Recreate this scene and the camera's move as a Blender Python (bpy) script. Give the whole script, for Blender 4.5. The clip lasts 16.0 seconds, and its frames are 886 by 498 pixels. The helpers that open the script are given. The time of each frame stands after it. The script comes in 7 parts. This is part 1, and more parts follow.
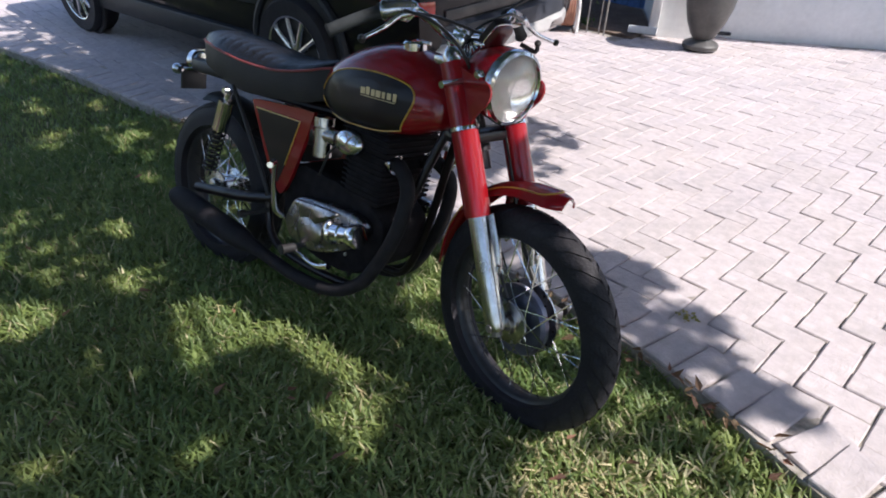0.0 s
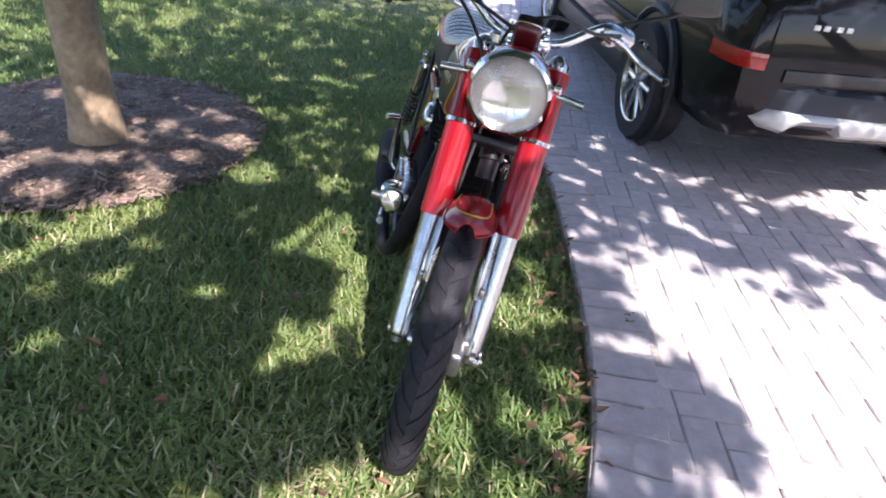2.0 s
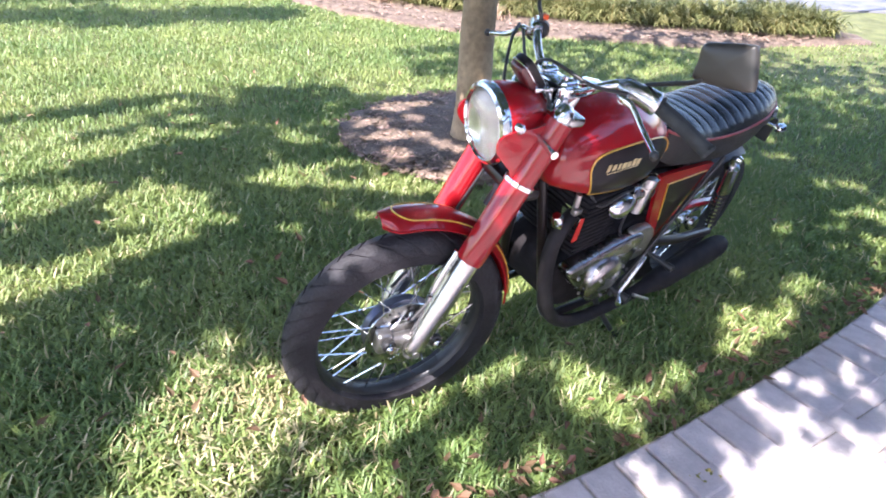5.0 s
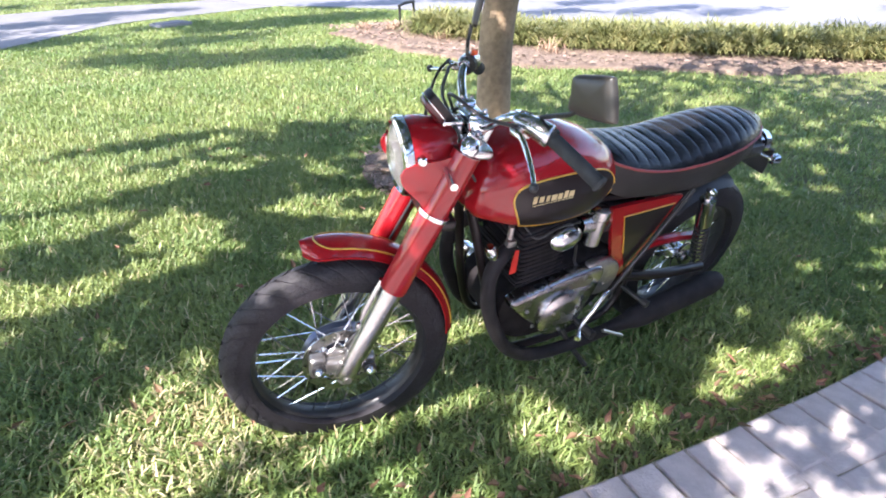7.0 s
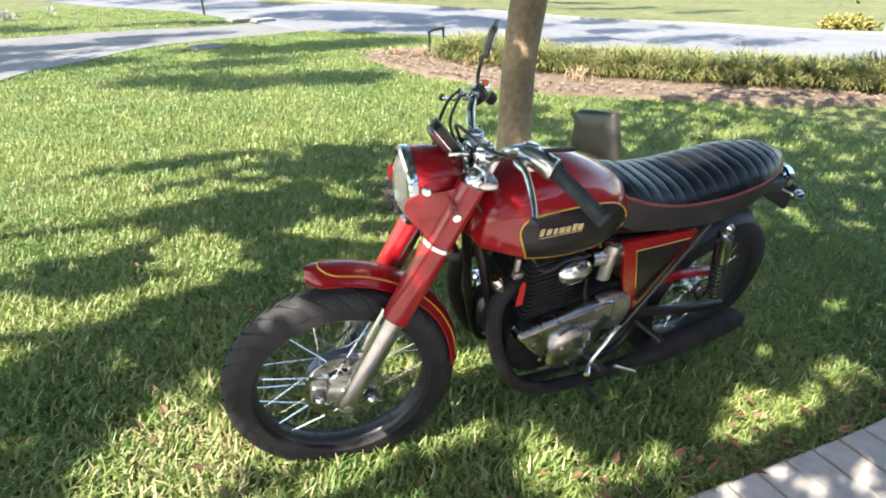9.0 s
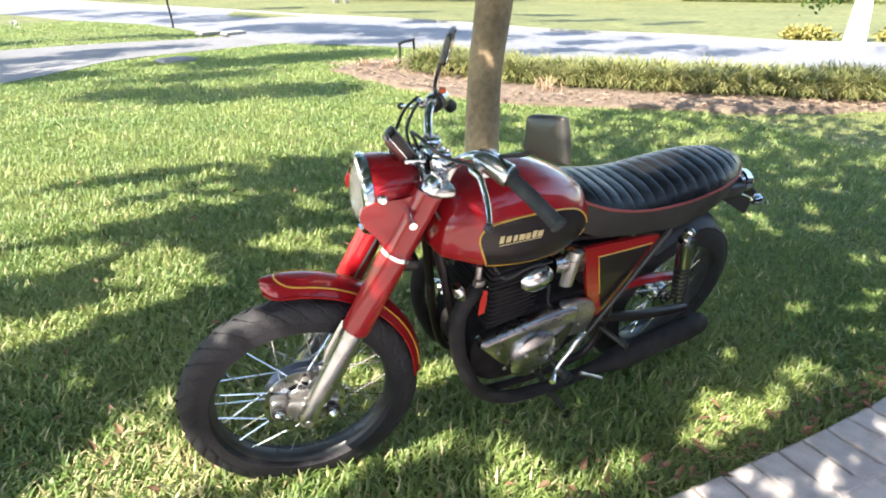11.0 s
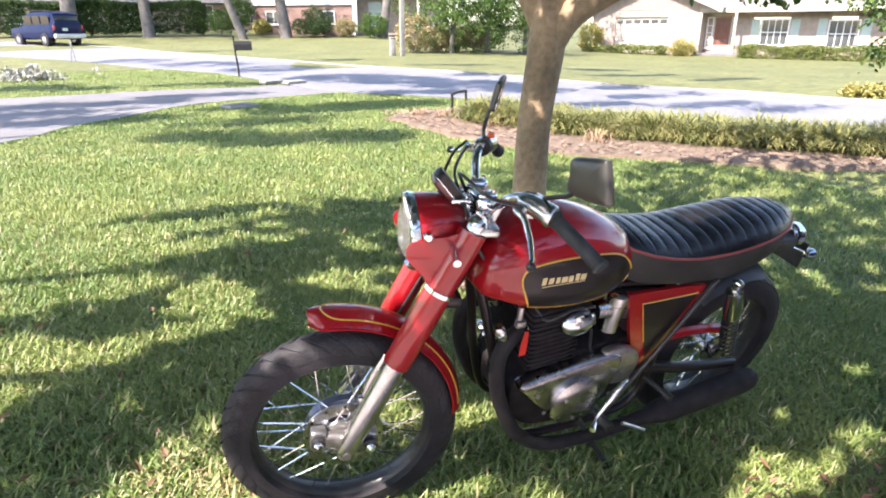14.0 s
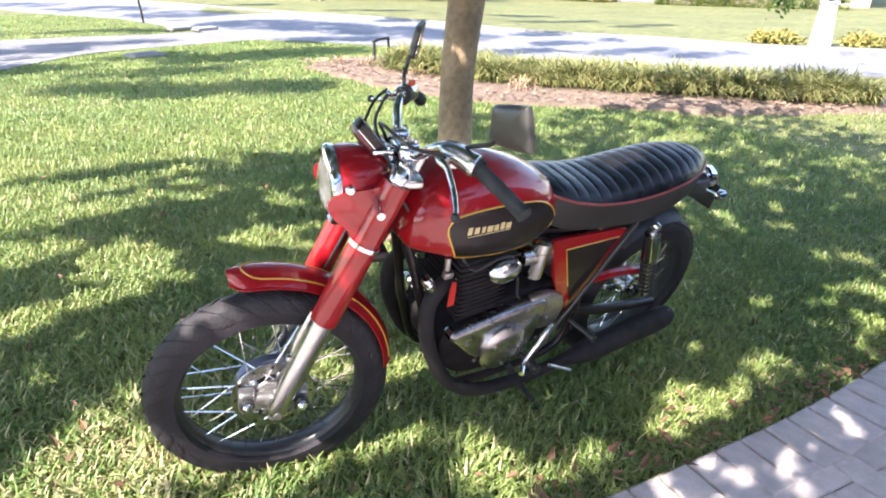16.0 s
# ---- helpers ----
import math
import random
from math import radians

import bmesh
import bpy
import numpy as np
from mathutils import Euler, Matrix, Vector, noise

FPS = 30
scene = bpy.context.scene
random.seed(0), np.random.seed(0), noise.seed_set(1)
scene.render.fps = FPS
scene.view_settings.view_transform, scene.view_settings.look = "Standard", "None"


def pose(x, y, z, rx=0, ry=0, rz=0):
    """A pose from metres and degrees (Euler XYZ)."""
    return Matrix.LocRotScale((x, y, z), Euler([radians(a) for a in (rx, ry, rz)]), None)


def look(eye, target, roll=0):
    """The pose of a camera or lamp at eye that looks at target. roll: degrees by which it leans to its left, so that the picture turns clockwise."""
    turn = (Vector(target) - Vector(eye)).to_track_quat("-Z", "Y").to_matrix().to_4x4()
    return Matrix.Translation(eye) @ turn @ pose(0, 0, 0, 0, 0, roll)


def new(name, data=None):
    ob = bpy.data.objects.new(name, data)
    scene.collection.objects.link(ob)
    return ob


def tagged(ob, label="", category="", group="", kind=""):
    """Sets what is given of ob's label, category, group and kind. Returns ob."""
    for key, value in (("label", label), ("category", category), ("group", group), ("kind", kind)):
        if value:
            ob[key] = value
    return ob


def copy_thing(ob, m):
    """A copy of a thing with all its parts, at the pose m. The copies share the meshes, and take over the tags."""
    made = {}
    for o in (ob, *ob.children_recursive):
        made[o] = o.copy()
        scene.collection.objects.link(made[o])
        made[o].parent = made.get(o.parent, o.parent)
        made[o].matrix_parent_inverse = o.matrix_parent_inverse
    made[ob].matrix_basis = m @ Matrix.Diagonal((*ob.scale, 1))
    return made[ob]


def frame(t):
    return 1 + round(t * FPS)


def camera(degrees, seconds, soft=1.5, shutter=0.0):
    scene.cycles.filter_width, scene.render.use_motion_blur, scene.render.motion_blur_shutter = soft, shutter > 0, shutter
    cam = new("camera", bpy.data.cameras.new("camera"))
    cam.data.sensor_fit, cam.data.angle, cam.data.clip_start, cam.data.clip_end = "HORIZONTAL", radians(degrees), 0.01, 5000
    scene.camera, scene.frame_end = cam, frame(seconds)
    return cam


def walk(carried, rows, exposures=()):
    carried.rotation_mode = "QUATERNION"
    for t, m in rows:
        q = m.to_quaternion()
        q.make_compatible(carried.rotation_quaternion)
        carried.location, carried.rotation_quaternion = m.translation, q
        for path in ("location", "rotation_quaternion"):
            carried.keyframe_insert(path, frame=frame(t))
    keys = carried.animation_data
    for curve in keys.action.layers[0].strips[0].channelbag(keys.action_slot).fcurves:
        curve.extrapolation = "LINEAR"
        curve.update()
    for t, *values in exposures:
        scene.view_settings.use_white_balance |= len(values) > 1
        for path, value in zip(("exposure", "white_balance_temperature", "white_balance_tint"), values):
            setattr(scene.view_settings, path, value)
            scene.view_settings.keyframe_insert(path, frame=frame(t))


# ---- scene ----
cam = camera(71.8, 16.0, soft=1.9)
PATH = [
    (0, (-0.609, 1.134, 1.364), (0.42, -0.187, 0.271), 2.2),
    (0.5, (-0.778, 0.871, 1.293), (0.493, -0.215, 0.196), 3.9),
    (1, (-0.835, 0.542, 1.314), (0.499, -0.467, 0.218), 9.4),
    (1.5, (-1.013, 0.247, 1.305), (0.641, -0.118, 0.242), 3.9),
    (2, (-1.125, 0.022, 1.289), (0.555, -0.107, 0.211), 6.2),
    (2.5, (-1.341, -0.15, 1.329), (0.301, 0.127, 0.222), 4.8),
    (3, (-1.396, -0.509, 1.313), (0.19, 0.168, 0.3), 8.9),
    (3.5, (-1.284, -0.715, 1.313), (0.176, 0.214, 0.311), 4.3),
    (4, (-1.048, -0.837, 1.298), (0.378, 0.131, 0.282), 6.7),
    (4.5, (-0.91, -1.115, 1.308), (0.246, 0.135, 0.26), 4.6),
    (5, (-0.726, -1.211, 1.328), (0.356, 0.126, 0.309), 2.1),
    (5.2, (-0.647, -1.215, 1.338), (0.495, 0.095, 0.348), 4.6),
    (7.3, (-0.379, -1.485, 1.344), (0.439, 0.119, 0.475), -1.4),
    (7.5, (-0.364, -1.488, 1.347), (0.433, 0.16, 0.542), -1.4),
    (8, (-0.358, -1.503, 1.344), (0.459, 0.137, 0.542), -1.5),
    (8.5, (-0.357, -1.477, 1.336), (0.437, 0.15, 0.486), -1.7),
    (9, (-0.339, -1.472, 1.351), (0.48, 0.134, 0.485), -0.8),
    (9.5, (-0.291, -1.476, 1.352), (0.573, 0.095, 0.465), -0.9),
    (10, (-0.278, -1.487, 1.343), (0.626, 0.075, 0.482), -1.5),
    (10.2, (-0.283, -1.492, 1.336), (0.597, 0.087, 0.48), -0.8),
    (12.3, (-0.297, -1.46, 1.338), (0.632, 0.117, 0.531), -1.1),
    (12.5, (-0.297, -1.467, 1.329), (0.624, 0.103, 0.5), -1.3),
    (13, (-0.303, -1.509, 1.325), (0.546, 0.108, 0.51), -1.7),
    (13.5, (-0.306, -1.523, 1.328), (0.521, 0.152, 0.613), -0.0),
    (14, (-0.308, -1.518, 1.328), (0.481, 0.186, 0.64), -0.3),
    (14.5, (-0.306, -1.515, 1.328), (0.511, 0.191, 0.677), -0.5),
    (15, (-0.31, -1.517, 1.329), (0.478, 0.183, 0.628), -0.0),
    (15.5, (-0.297, -1.504, 1.322), (0.598, 0.102, 0.535), 0.6),
    (16, (-0.287, -1.505, 1.321), (0.673, 0.038, 0.487), 0.3),
]
EXPOSURES = [(0.0, 0.74, 6100, 16), (1.0, 0.76, 6000, 18), (1.5, 0.89, 5900, 20), (2.0, 1.44, 5900, 20), (3.0, 1.44, 5850, 12), (4.0, 1.68, 5900, 15), (5.0, 2.16, 5950, 20), (7.4, 2.16, 6250, 15), (8.0, 1.86, 6800, 5), (10.2, 2.05, 6800, 4), (12.5, 2.11, 6600, 14), (14.5, 2.03, 6600, 17), (16.0, 2.22, 6450, 15)]
walk(cam, [(t, look(eye, target, roll)) for t, eye, target, roll in PATH], EXPOSURES)

# ---- world and light ----
SUN_EL, SUN_DIR = radians(48), Vector((0.953, 0.303))      # where the light travels, on the plan
SUN_TRAVEL = Vector((SUN_DIR.x * math.cos(SUN_EL), SUN_DIR.y * math.cos(SUN_EL), -math.sin(SUN_EL)))
world = bpy.data.worlds.new("sky")
scene.world = world
world.use_nodes = True
wn = world.node_tree
sky = wn.nodes.new("ShaderNodeTexSky")
sky.sky_type, sky.sun_disc, sky.sun_elevation = "NISHITA", False, SUN_EL
sky.sun_rotation = math.atan2(-SUN_DIR.x, -SUN_DIR.y)
wn.links.new(sky.outputs[0], wn.nodes["Background"].inputs[0])
wn.nodes["Background"].inputs[1].default_value = 0.15
sun_data = bpy.data.lights.new("sun", "SUN")
sun_data.energy, sun_data.angle, sun_data.color = 4.3, radians(0.55), (1.0, 0.94, 0.84)
sun = new("sun", sun_data)
sun.matrix_world = look(-SUN_TRAVEL * 60, (0, 0, 0))


# ---- materials ----
def mat(name, base, rough=0.6, metal=0.0, coat=0.0, alt=None, scale=8.0, detail=4.0, bump=0.0, bump_scale=None, mix=0.5, spread=0.0, grain=0.0, transmission=0.0, alpha=1.0, island=False, rough_var=0.0, sheen=0.0, translucent=0.0, spec=0.5):
    """A principled material: two colours mixed by noise at two scales, an own tone for every object or island, noise relief."""
    m = bpy.data.materials.new(name)
    m.use_nodes = True
    nt = m.node_tree
    N, K = nt.nodes, nt.links
    p = N["Principled BSDF"]
    p.inputs["Roughness"].default_value, p.inputs["Metallic"].default_value = rough, metal
    p.inputs["Coat Weight"].default_value = coat
    p.inputs["Specular IOR Level"].default_value = spec
    p.inputs["Coat Roughness"].default_value = 0.04
    p.inputs["Transmission Weight"].default_value = transmission
    p.inputs["Sheen Weight"].default_value = sheen
    tc = N.new("ShaderNodeTexCoord")
    col = None
    if alt is None:
        alt = tuple(c * 0.75 for c in base)
    n1 = N.new("ShaderNodeTexNoise")
    n1.inputs["Scale"].default_value, n1.inputs["Detail"].default_value = scale, detail
    K.new(tc.outputs["Object"], n1.inputs["Vector"])
    ramp = N.new("ShaderNodeMapRange")
    ramp.inputs[1].default_value, ramp.inputs[2].default_value = mix - 0.16, mix + 0.16
    K.new(n1.outputs[0], ramp.inputs[0])
    mx = N.new("ShaderNodeMix")
    mx.data_type = "RGBA"
    mx.inputs[6].default_value, mx.inputs[7].default_value = (*base, 1), (*alt, 1)
    K.new(ramp.outputs[0], mx.inputs[0])
    col = mx.outputs[2]
    if grain > 0:
        n2 = N.new("ShaderNodeTexNoise")
        n2.inputs["Scale"].default_value, n2.inputs["Detail"].default_value = scale * 9, 3
        K.new(tc.outputs["Object"], n2.inputs["Vector"])
        hs = N.new("ShaderNodeHueSaturation")
        r2 = N.new("ShaderNodeMapRange")
        r2.inputs[1].default_value, r2.inputs[2].default_value = 0.3, 0.7
        r2.inputs[3].default_value, r2.inputs[4].default_value = 1 - grain, 1 + grain
        K.new(n2.outputs[0], r2.inputs[0])
        K.new(r2.outputs[0], hs.inputs["Value"])
        K.new(col, hs.inputs["Color"])
        col = hs.outputs[0]
    if spread > 0:
        hs = N.new("ShaderNodeHueSaturation")
        if island:
            rnd = N.new("ShaderNodeNewGeometry").outputs["Random Per Island"]
        else:
            rnd = N.new("ShaderNodeObjectInfo").outputs["Random"]
        r3 = N.new("ShaderNodeMapRange")
        r3.inputs[3].default_value, r3.inputs[4].default_value = 1 - spread, 1 + spread
        K.new(rnd, r3.inputs[0])
        K.new(r3.outputs[0], hs.inputs["Value"])
        r4 = N.new("ShaderNodeMapRange")
        r4.inputs[3].default_value, r4.inputs[4].default_value = 0.5 + spread * 0.06, 0.5 - spread * 0.06
        K.new(rnd, r4.inputs[0])
        K.new(r4.outputs[0], hs.inputs["Hue"])
        K.new(col, hs.inputs["Color"])
        col = hs.outputs[0]
    K.new(col, p.inputs["Base Color"])
    if rough_var > 0:
        r5 = N.new("ShaderNodeMapRange")
        r5.inputs[3].default_value, r5.inputs[4].default_value = max(0.02, rough - rough_var), rough + rough_var
        K.new(n1.outputs[0], r5.inputs[0])
        K.new(r5.outputs[0], p.inputs["Roughness"])
    if bump > 0:
        n3 = N.new("ShaderNodeTexNoise")
        n3.inputs["Scale"].default_value, n3.inputs["Detail"].default_value = bump_scale or scale * 6, 5
        K.new(tc.outputs["Object"], n3.inputs["Vector"])
        b = N.new("ShaderNodeBump")
        b.inputs["Strength"].default_value, b.inputs["Distance"].default_value = bump, 0.01
        K.new(n3.outputs[0], b.inputs["Height"])
        K.new(b.outputs[0], p.inputs["Normal"])
    if translucent > 0:
        tr = N.new("ShaderNodeBsdfTranslucent")
        K.new(col, tr.inputs[0])
        ms = N.new("ShaderNodeMixShader")
        ms.inputs[0].default_value = translucent
        K.new(p.outputs[0], ms.inputs[1])
        K.new(tr.outputs[0], ms.inputs[2])
        K.new(ms.outputs[0], N["Material Output"].inputs[0])
    return m


DARKRED = mat("dark_red_shell", (0.09, 0.008, 0.010), 0.3, 0, 0.5)
RED = mat("red_paint", (0.29, 0.005, 0.010), 0.45, 0.0, 1.0, (0.23, 0.004, 0.008), 5, rough_var=0.05, spec=0.12)
PIPEBLACK = mat("pipe_black", (0.020, 0.018, 0.020), 0.6, 0, 0, (0.030, 0.027, 0.028), 20, bump=0.1, spec=0.1)
MIRRORBACK = mat("mirror_shell", (0.030, 0.027, 0.024), 0.35, 0, 0, (0.042, 0.038, 0.033), 9)
BLACKPAINT = mat("black_paint", (0.013, 0.009, 0.010), 0.35, 0.0, 0.2, (0.012, 0.008, 0.009), 20, spec=0.25)
SATIN = mat("satin_black", (0.020, 0.019, 0.020), 0.4, 0.0, 0.0, (0.030, 0.028, 0.028), 30, bump=0.1)
CHROME = mat("chrome", (0.75, 0.75, 0.76), 0.09, 1.0, 0.0, (0.66, 0.66, 0.68), 25, rough_var=0.05)
ALU = mat("polished_aluminium", (0.62, 0.61, 0.60), 0.24, 1.0, 0.0, (0.48, 0.47, 0.46), 22, grain=0.12, rough_var=0.1)
STEEL = mat("worn_steel", (0.45, 0.43, 0.42), 0.35, 0.9, 0.0, (0.28, 0.26, 0.25), 30, grain=0.15, rough_var=0.12)
GOLD = mat("gold_stripe", (0.62, 0.36, 0.05), 0.4, 0.1, 0.5, (0.5, 0.28, 0.04), 30)
# tyre sides and base; darker than the tread, which paints shade into its grooves
TYREBASE = mat("tyre_side_groove_shade", (0.015, 0.013, 0.016), 0.6, 0.0, 0.0, (0.023, 0.020, 0.024), 14, spec=0.3, grain=0.2, bump=0.2, bump_scale=160)
RUBBER = mat("tyre_rubber", (0.018, 0.016, 0.019), 0.62, 0.0, 0.0, (0.028, 0.026, 0.030), 14, spec=0.3, grain=0.25, bump=0.25, bump_scale=160)
GRIP = mat("grip_rubber", (0.026, 0.029, 0.031), 0.8, 0, 0, (0.050, 0.054, 0.057), 22, spec=0.15, bump=0.3, bump_scale=300)
LEATHER = mat("black_vinyl", (0.009, 0.009, 0.011), 0.26, 0, 0, (0.014, 0.014, 0.016), 26, bump=0.10, bump_scale=260, rough_var=0.03, spec=0.24)
SKIRT = mat("skirt_vinyl", (0.022, 0.020, 0.020), 0.5, 0, 0, (0.030, 0.028, 0.028), 10, spec=0.3, bump=0.2, bump_scale=200)
PIPING = mat("red_piping", (0.30, 0.055, 0.05), 0.45, 0, 0, (0.22, 0.04, 0.035), 30)
ENGINE = mat("engine_black", (0.015, 0.013, 0.014), 0.8, 0.0, 0, (0.024, 0.021, 0.022), 30, bump=0.2, spec=0.08)
COVER = mat("engine_cover", (0.50, 0.48, 0.49), 0.26, 1.0, 0.0, (0.30, 0.285, 0.29), 14, grain=0.2, rough_var=0.12, bump=0.06, bump_scale=60)
GLASSY = mat("lamp_reflector", (0.62, 0.62, 0.63), 0.10, 0.92, 0, (0.74, 0.73, 0.72), 30)
HUBBLUE = mat("hub_anodised", (0.20, 0.21, 0.28), 0.35, 0.8, 0.1, (0.10, 0.105, 0.15), 14)
PALEGOLD = mat("badge_gold", (0.72, 0.58, 0.32), 0.4, 0.2, 0.3, (0.62, 0.48, 0.24), 30)
ORANGE = mat("orange_button", (0.7, 0.09, 0.02), 0.4)
TAG = mat("red_tag", (0.50, 0.016, 0.008), 0.6)
LENS = mat("lamp_glass", (0.97, 0.97, 0.96), 0.02, 0, 0, (0.9, 0.9, 0.88), 10, transmission=1.0)
MIRROR = mat("mirror_glass", (0.85, 0.85, 0.86), 0.02, 1.0)
TAILRED = mat("red_lens", (0.42, 0.015, 0.01), 0.15, 0, 0.8)

GRASS = mat("grass_blade", (0.260, 0.315, 0.098), 0.5, 0, 0, (0.155, 0.235, 0.064), 1.3, 3, spread=0.23, island=True, translucent=0.35)
DRYBLADE = mat("dry_blade", (0.58, 0.53, 0.32), 0.7, 0, 0, (0.42, 0.36, 0.18), 3, spread=0.3, island=True, translucent=0.25)
LAWN = mat("lawn_soil", (0.128, 0.130, 0.044), 0.9, 0, 0, (0.092, 0.100, 0.031), 0.5, 6, grain=0.35, bump=0.9, bump_scale=45)
MULCH = mat("mulch", (0.18, 0.13, 0.095), 0.9, 0, 0, (0.11, 0.075, 0.055), 6, 6, grain=0.4, bump=1.0, bump_scale=50)
CHIP = mat("bark_chip", (0.29, 0.21, 0.15), 0.85, 0, 0, (0.17, 0.115, 0.08), 9, grain=0.2, spread=0.45, island=True)
DEADLEAF = mat("dead_leaf", (0.20, 0.100, 0.055), 0.7, 0, 0, (0.21, 0.135, 0.080), 12, spread=0.4, translucent=0.2)
PAVER = mat("paver_stone", (0.50, 0.44, 0.425), 0.85, 0, 0, (0.45, 0.40, 0.40), 3.0, 5, grain=0.12, spread=0.08, bump=0.35, bump_scale=110)
JOINT = mat("joint_sand", (0.42, 0.37, 0.34), 0.95, 0, 0, (0.28, 0.25, 0.20), 5, grain=0.3, bump=0.6, bump_scale=60)
ROAD = mat("road_asphalt", (0.180, 0.177, 0.192), 0.85, 0, 0, (0.148, 0.146, 0.160), 0.7, 6, grain=0.10, bump=0.3, bump_scale=60)
CREAM = mat("cream_paint", (0.42, 0.38, 0.33), 0.7, 0, 0, (0.37, 0.33, 0.285), 2, grain=0.05, bump=0.1)
KERB = mat("pale_kerb", (0.25, 0.24, 0.23), 0.85, 0, 0, (0.19, 0.185, 0.175), 3, grain=0.12, bump=0.3, bump_scale=40)
POSTGREY = mat("weathered_post", (0.30, 0.275, 0.25), 0.8, 0, 0, (0.22, 0.20, 0.18), 4, grain=0.15)
CONCRETE = mat("concrete", (0.165, 0.157, 0.162), 0.85, 0, 0, (0.13, 0.124, 0.128), 0.9, 6, grain=0.10, bump=0.3, bump_scale=50)
BARK = mat("smooth_bark", (0.40, 0.285, 0.175), 0.8, 0, 0, (0.21, 0.150, 0.095), 3.2, 5, grain=0.22, bump=0.5, bump_scale=40)
PALEBARK = mat("pale_bark", (0.46, 0.42, 0.37), 0.85, 0, 0, (0.34, 0.30, 0.26), 3, grain=0.2, bump=0.5, bump_scale=20)
OAKBARK = mat("rough_bark", (0.155, 0.14, 0.13), 0.9, 0, 0, (0.095, 0.085, 0.078), 3, 6, grain=0.3, bump=1.0, bump_scale=14)
LEAF = mat("leaf", (0.090, 0.150, 0.036), 0.45, 0, 0, (0.060, 0.112, 0.026), 2, spread=0.4, island=True, translucent=0.3, spec=0.18)
LEAF_H = mat("pale_hedge_leaf", (0.19, 0.215, 0.070), 0.5, 0, 0, (0.13, 0.155, 0.05), 2, spread=0.3, island=True, translucent=0.3, spec=0.18)
LEAF_B = mat("dry_shrub_leaf", (0.40, 0.33, 0.19), 0.6, 0, 0, (0.26, 0.235, 0.11), 2, spread=0.35, island=True, translucent=0.3, spec=0.18)
LEAF_Y = mat("yellowish_leaf", (0.36, 0.31, 0.10), 0.5, 0, 0, (0.22, 0.22, 0.07), 2, spread=0.4, island=True, translucent=0.3, spec=0.18)
HEDGE = mat("hedge_leaf", (0.055, 0.090, 0.028), 0.5, 0, 0, (0.04, 0.07, 0.022), 2, spread=0.3, island=True, translucent=0.25, spec=0.18)
STRAP = mat("strap_leaf", (0.125, 0.155, 0.050), 0.5, 0, 0, (0.36, 0.33, 0.14), 2.2, spread=0.32, island=True, translucent=0.3, spec=0.18)
CARBLACK = mat("car_paint", (0.006, 0.005, 0.006), 0.5, 0.0, 0.55, (0.008, 0.006, 0.007), 3, spec=0.08)
CARTRIM = mat("car_plastic", (0.010, 0.010, 0.013), 0.55, 0, 0, (0.018, 0.018, 0.021), 10, bump=0.15)
BUMPER = mat("bumper_paint", (0.018, 0.021, 0.030), 0.45, 0.0, 0.2, (0.028, 0.032, 0.042), 6, spec=0.3)
CARSILVER = mat("bumper_silver", (0.55, 0.54, 0.52), 0.4, 0.3, 0.2, (0.45, 0.43, 0.41), 6)
CARGLASS = mat("car_glass", (0.010, 0.011, 0.013), 0.08, 0, 0.0, spec=0.35)
SUVBLUE = mat("blue_paint", (0.004, 0.008, 0.036), 0.45, 0.0, 0.15, (0.006, 0.010, 0.044), 3, spec=0.10)
WHITE = mat("white_paint", (0.80, 0.79, 0.77), 0.6, 0, 0, (0.74, 0.73, 0.71), 2.5, grain=0.04, bump=0.1)
STUCCO = mat("white_stucco", (0.78, 0.775, 0.76), 0.85, 0, 0, (0.72, 0.715, 0.70), 1.5, grain=0.05, bump=0.5, bump_scale=90)
PINKBRICK = mat("pale_brick", (0.36, 0.29, 0.25), 0.85, 0, 0, (0.29, 0.23, 0.195), 4, grain=0.12, bump=0.3, bump_scale=30)
REDBRICK = mat("red_brick", (0.27, 0.17, 0.14), 0.85, 0, 0, (0.21, 0.13, 0.11), 4, grain=0.15, bump=0.3, bump_scale=30)
ROOF = mat("roof_shingle", (0.22, 0.195, 0.18), 0.9, 0, 0, (0.17, 0.155, 0.14), 3, grain=0.15, bump=0.5, bump_scale=20)
GREYROOF = mat("grey_roof", (0.110, 0.107, 0.105), 0.9, 0, 0, (0.080, 0.077, 0.076), 2, grain=0.15, bump=0.5, bump_scale=20)
DOORRED = mat("red_brown_door", (0.15, 0.050, 0.032), 0.5, 0, 0.2, (0.12, 0.04, 0.026), 4)
SHUTTER = mat("pale_shutter", (0.42, 0.49, 0.47), 0.6, 0, 0, (0.37, 0.44, 0.42), 4)
PANE = mat("window_pane", (0.05, 0.055, 0.06), 0.05, 0, 0.6, (0.09, 0.10, 0.10), 1.5)
# the blue of skylight on a shaded wall, put into the base colour
SKYLIT_WALL = mat("skylit_shade_blue", (0.10, 0.19, 0.40), 0.7, 0, 0, (0.075, 0.145, 0.32), 4, grain=0.2, bump=0.3)
URN = mat("urn_glaze", (0.060, 0.058, 0.055), 0.45, 0, 0.1, (0.10, 0.095, 0.088), 5, grain=0.12, bump=0.15)
HOSE = mat("hose_rubber", (0.33, 0.16, 0.10), 0.5, 0, 0, (0.26, 0.12, 0.08), 12)
BLACKIRON = mat("black_iron", (0.02, 0.02, 0.021), 0.5, 0.5, 0, (0.035, 0.032, 0.03), 18, bump=0.2)
WHITEBAR = mat("pale_badge", (0.7, 0.7, 0.68), 0.35, 0.5)
PLATE = mat("plate_pale", (0.60, 0.66, 0.60), 0.45)


